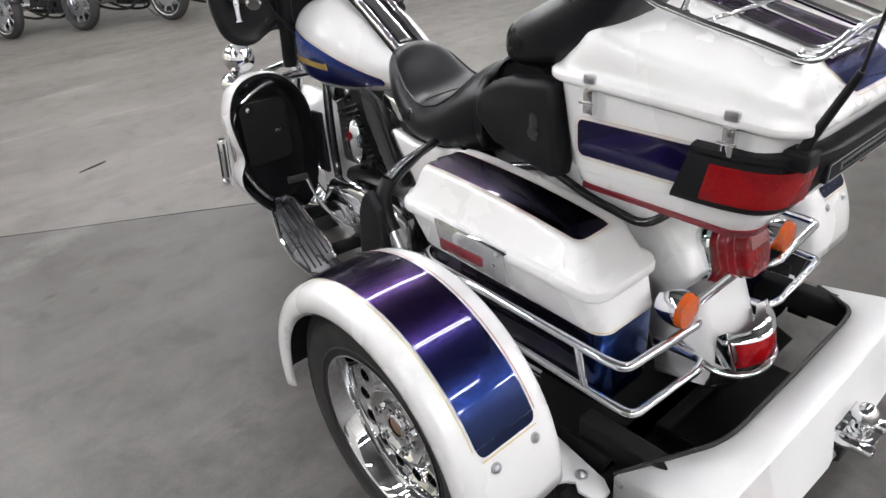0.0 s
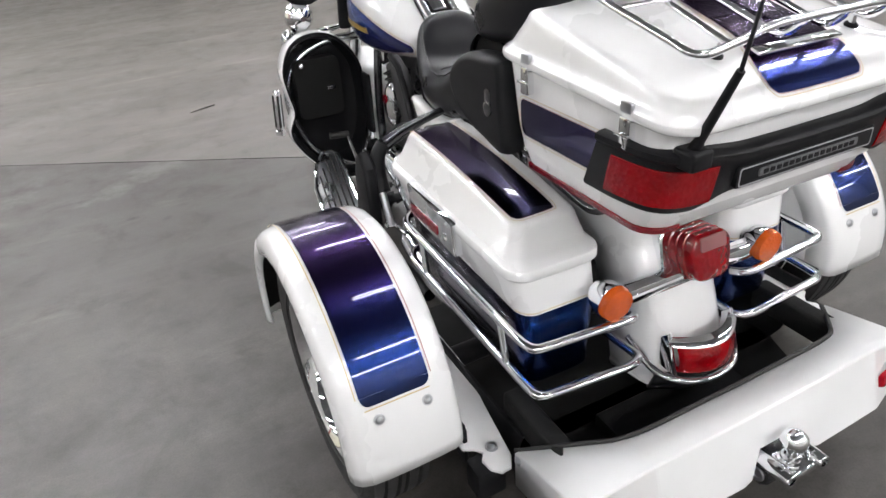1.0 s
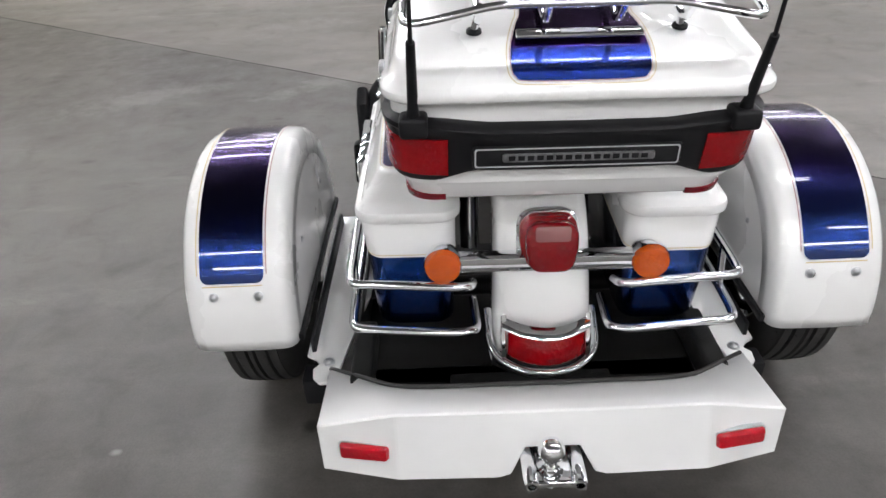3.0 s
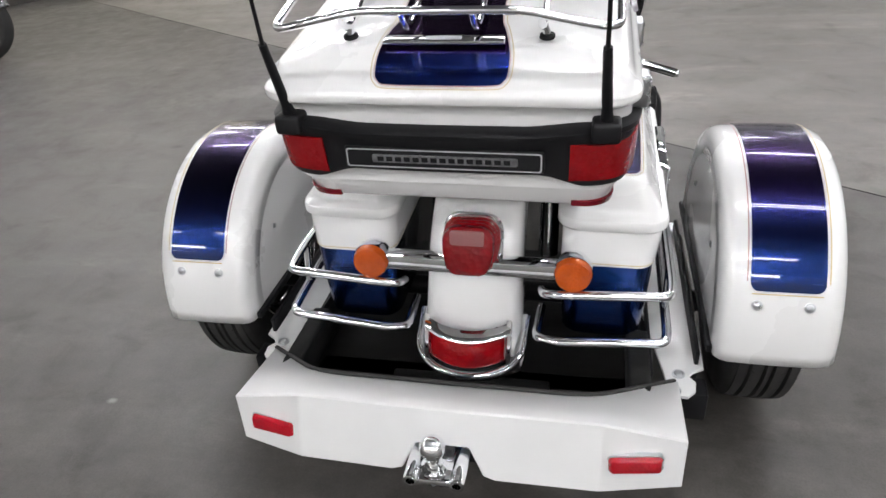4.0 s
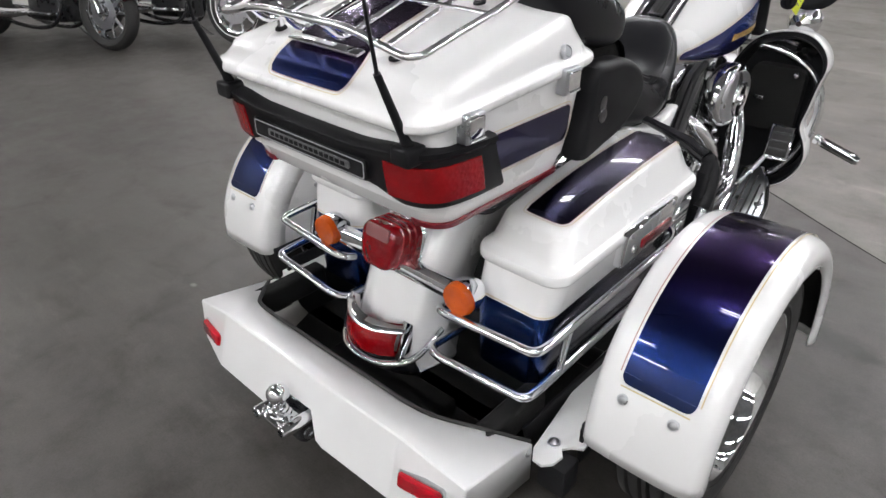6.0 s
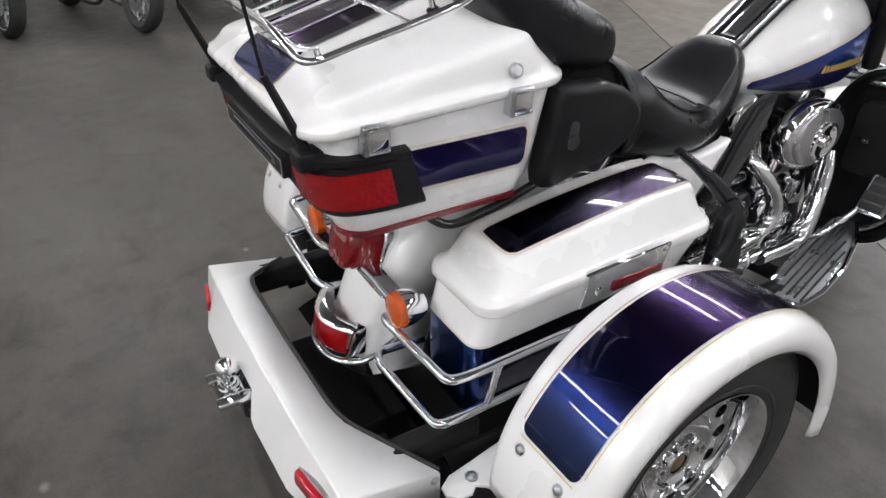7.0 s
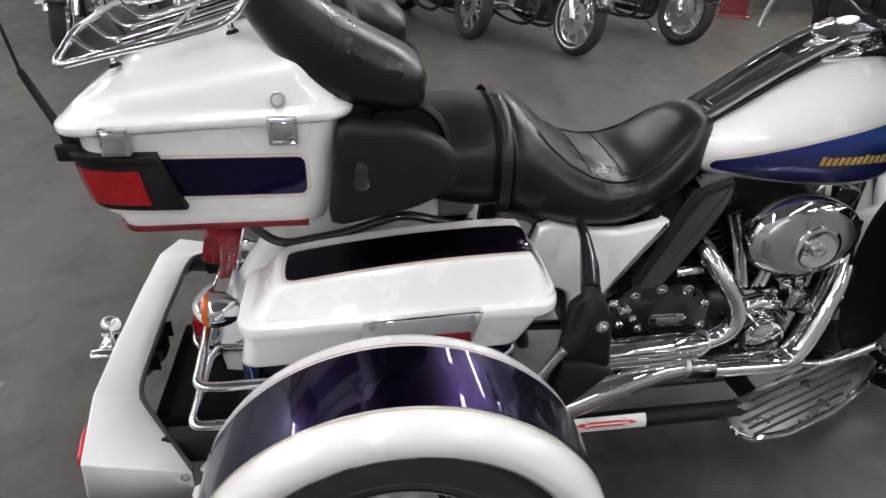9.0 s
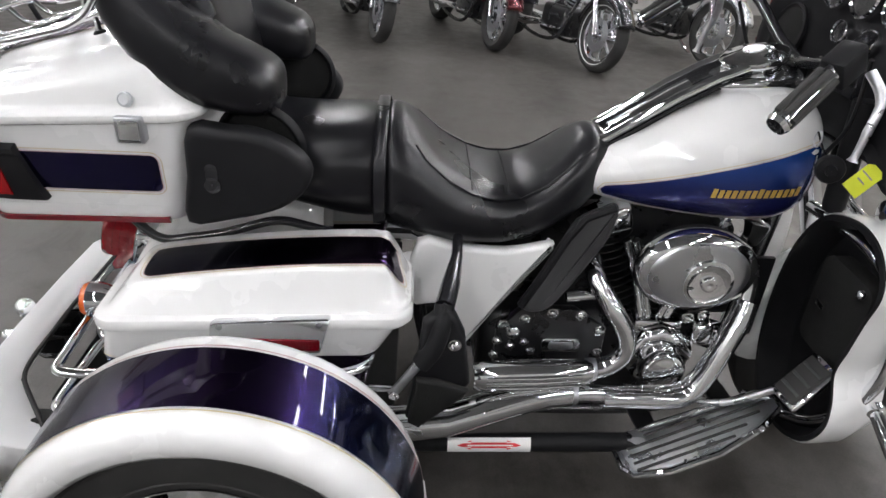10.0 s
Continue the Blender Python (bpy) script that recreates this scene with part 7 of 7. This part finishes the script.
# ---------------------------------------------------------------- other motorcycles in the hall
DARK = grain(material("black_tank_paint", (0.01, 0.01, 0.012), 0.2, 0.2, 1.0), 600, 0.02, 0.0004, 2, (0.15, 0.25), None, 6)
MAROON = grain(material("maroon_tank_paint", (0.09, 0.008, 0.012), 0.2, 0.4, 1.0), 600, 0.02, 0.0004, 2, (0.15, 0.25), None, 6)
SILVER = grain(material("silver_tank_paint", (0.4, 0.41, 0.43), 0.25, 0.7, 1.0), 600, 0.02, 0.0004, 2, (0.2, 0.3), None, 6)


def parked_bike(name, label, paint, m, steer=0.0):
    """A cruiser leaning on its side stand; its front wheel touches the floor at the origin and it faces +y."""
    k = thing(name, label, "motorcycle", "motorcycles parked in the hall", at=m)
    r = 0.315

    def wheel(y, tag, w):
        h = part(tag, lathe([(-0.03, 0.212), (-0.034, 0.224), (-0.02, 0.214), (0.02, 0.214), (0.034, 0.224), (0.03, 0.212), (0.0, 0.205)], (0, y, r), (1, 0, 0), 40), CHROME, k, "chrome wheel rim")
        part("tyre", lathe([(-0.035, 0.22), (-w * 0.85, 0.245), (-w, 0.27), (-w * 0.8, 0.295), (-w * 0.4, 0.311), (0, 0.315), (w * 0.4, 0.311), (w * 0.8, 0.295), (w, 0.27), (w * 0.85, 0.245), (0.035, 0.22)], (0, y, r), (1, 0, 0), 48), RUBBER, h, "black tyre")
        for s in (-1, 1) if paint is DARK else ():
            part("white_line", lathe([(s * (w * 0.86), 0.2455), (s * (w * 0.9 + 0.002), 0.251)], (0, y, r), (1, 0, 0), 40), PAPER, h)
        part("hub", lathe([(-0.06, 0.02), (-0.055, 0.04), (-0.02, 0.045), (0.02, 0.045), (0.055, 0.04), (0.06, 0.02)], (0, y, r), (1, 0, 0), 20), CHROME, h)
        for i in range(9):
            a = 2 * math.pi * i / 9
            part("spoke", tube([(0, y + 0.04 * math.cos(a), r + 0.04 * math.sin(a)), (0, y + 0.21 * math.cos(a), r + 0.21 * math.sin(a))], [0.016, 0.010], 8), STEEL, h)
        part("brake_disc", lathe([(0.058, 0.07), (0.062, 0.07), (0.062, 0.14), (0.058, 0.14)], (0, y, r), (1, 0, 0), 32), STEEL, h)
    wheel(0.0, "front_wheel", 0.062)
    wheel(-1.6, "rear_wheel", 0.075)
    for s in (-1, 1):
        part("fork_leg", tube([(s * 0.1, 0.02, 0.31), (s * 0.1, -0.08, 0.55), (s * 0.1, -0.22, 0.95)], [0.034, 0.03, 0.024], 14), CHROME, k, "chrome fork leg")
    def fender(y, a0, a1, w):
        rings = []
        for i in range(21):
            a = radians(a0 + (a1 - a0) * i / 20)
            rings.append([(x, y + (0.345 + h) * math.cos(a), r + (0.345 + h) * math.sin(a)) for x, h in ((-w, -0.06), (-w * 0.95, -0.02), (-w * 0.6, 0.0), (0, 0.006), (w * 0.6, 0.0), (w * 0.95, -0.02), (w, -0.06))])
        f = part("fender", loft(rings, cap=False, closed=False), paint, k, "painted fender", 60)
        f.modifiers.new("sheet", "SOLIDIFY").thickness = 0.004
    fender(0.0, 20, 165, 0.08)
    fender(-1.6, 10, 190, 0.1)
    part("frame_tube", tube(spline([(0, -0.3, 0.86), (0, -0.7, 0.72), (0, -1.1, 0.62), (0, -1.45, 0.55)], 5), 0.022, 10), BLACK_GLOSS, k)
    for s in (-1, 1):
        part("frame_tube", tube(spline([(s * 0.03, -0.3, 0.84), (s * 0.1, -0.42, 0.4), (s * 0.13, -0.55, 0.17), (s * 0.14, -1.0, 0.16), (s * 0.15, -1.55, 0.31)], 5), 0.018, 10), BLACK_GLOSS, k)
        part("muffler", tube([(s * 0.2, -0.7, 0.28), (s * 0.22, -0.95, 0.25), (s * 0.22, -1.75, 0.27)], [0.025, 0.042, 0.046], 14), CHROME, k, "chrome muffler")
        part("handlebar", tube(spline([(0, -0.3, 1.0), (s * 0.12, -0.3, 1.06), (s * 0.3, -0.38, 1.1), (s * 0.42, -0.52, 1.05)], 5), 0.013, 10), CHROME, k)
        part("grip", rod((s * 0.37, -0.46, 1.07), (s * 0.44, -0.56, 1.04), 0.019, 12), RUBBER, k)
        part("front_signal", lathe([(-0.03, 0.012), (0.0, 0.035), (0.02, 0.035), (0.03, 0.02), (0.031, 0.0005)], (s * 0.22, -0.14, 0.86), (0, 1, 0), 16), AMBER, k, "amber signal")
        part("floorboard", box(s * 0.2 - 0.06, s * 0.2 + 0.06, -0.75, -0.45, 0.26, 0.285, 0.006), CHROME, k)
    part("engine", box(-0.13, 0.13, -0.85, -0.45, 0.2, 0.46, 0.04, 3), ENGINE, k, "black and chrome engine")
    for y0, y1 in ((-0.58, -0.48), (-0.7, -0.82)):
        a, b = Vector((0, y0, 0.44)), Vector((0, y1, 0.72))
        c = part("cylinder", rod(a, b, 0.06, 16), ENGINE, k)
        for i in range(7):
            q = a + (b - a) * (0.15 + 0.11 * i)
            part("cooling_fin", lathe([(-0.003, 0.05), (-0.003, 0.085), (0.003, 0.085), (0.003, 0.05)], q, (b - a).normalized(), 18), STEEL, c)
    part("air_cleaner", lathe([(0, 0.09), (0.05, 0.1), (0.07, 0.085), (0.075, 0.0005)], (0.1, -0.64, 0.62), (1, 0, 0), 24), CHROME, k)
    part("fuel_tank", loft([section(y, hw, zt, zb, 0, 2.4, 20, 0.0) for y, hw, zt, zb in ((-0.88, 0.05, 0.84, 0.78), (-0.84, 0.11, 0.88, 0.75), (-0.65, 0.16, 0.96, 0.73), (-0.48, 0.16, 0.99, 0.74), (-0.36, 0.12, 0.97, 0.78), (-0.33, 0.06, 0.94, 0.83))]), paint, k, "painted fuel tank", 70)
    part("seat", loft([section(y, hw, zt, zb, 0, 2.6, 20, 0.0) for y, hw, zt, zb in ((-0.84, 0.06, 0.83, 0.74), (-0.95, 0.14, 0.78, 0.68), (-1.1, 0.17, 0.77, 0.67), (-1.25, 0.16, 0.82, 0.68), (-1.5, 0.13, 0.83, 0.7), (-1.6, 0.08, 0.82, 0.74))]), LEATHER, k, "black seat", 70)
    hl = part("headlamp", lathe([(-0.13, 0.02), (-0.1, 0.07), (0.0, 0.1), (0.02, 0.1), (0.025, 0.09)], (0, -0.1, 0.93), (0, 1, 0), 24), CHROME, k, "chrome headlamp")
    part("lamp_glass", lathe([(0.02, 0.092), (0.035, 0.05), (0.04, 0.0005)], (0, -0.1, 0.93), (0, 1, 0), 24), GLASSY, hl)
    part("side_stand", tube(spline([(-0.13, -0.62, 0.2), (-0.2, -0.56, 0.1), (-0.27, -0.5, 0.035), (-0.31, -0.47, 0.03)], 4), 0.011, 8), CHROME, k, "chrome side stand")
    return k


def bike_pose(x, y, heading):
    """Front contact point and the way it faces, in degrees from +y; it leans over to its left."""
    return pose(x, y, 0.0, 0, 0, heading) @ pose(0, 0, 0, 0, -9, 0)


black_bike = parked_bike("cruiser_motorcycle", "black cruiser motorcycle with chrome forks leaning on its stand", DARK, bike_pose(-4.37, 1.90, -68))
red_bike = parked_bike("cruiser_motorcycle", "maroon cruiser motorcycle with chrome forks leaning on its stand", MAROON, bike_pose(-5.03, 1.06, -72))
grey_bike = parked_bike("cruiser_motorcycle", "silver cruiser motorcycle with chrome forks leaning on its stand", SILVER, bike_pose(-5.14, -0.06, -74))
for src, x, y, a in ((black_bike, -5.45, -1.05, -76), (grey_bike, -5.0, -1.75, -77), (black_bike, -4.5, -2.45, -78), (grey_bike, -4.8, 3.1, -66),
                     (black_bike, 0.13, 9.15, 200), (red_bike, 0.9, 8.72, 202), (black_bike, 1.85, 8.2, 205), (grey_bike, 2.8, 7.3, 208), (black_bike, 3.7, 6.2, 212)):
    copy_thing(src, bike_pose(x, y, a))
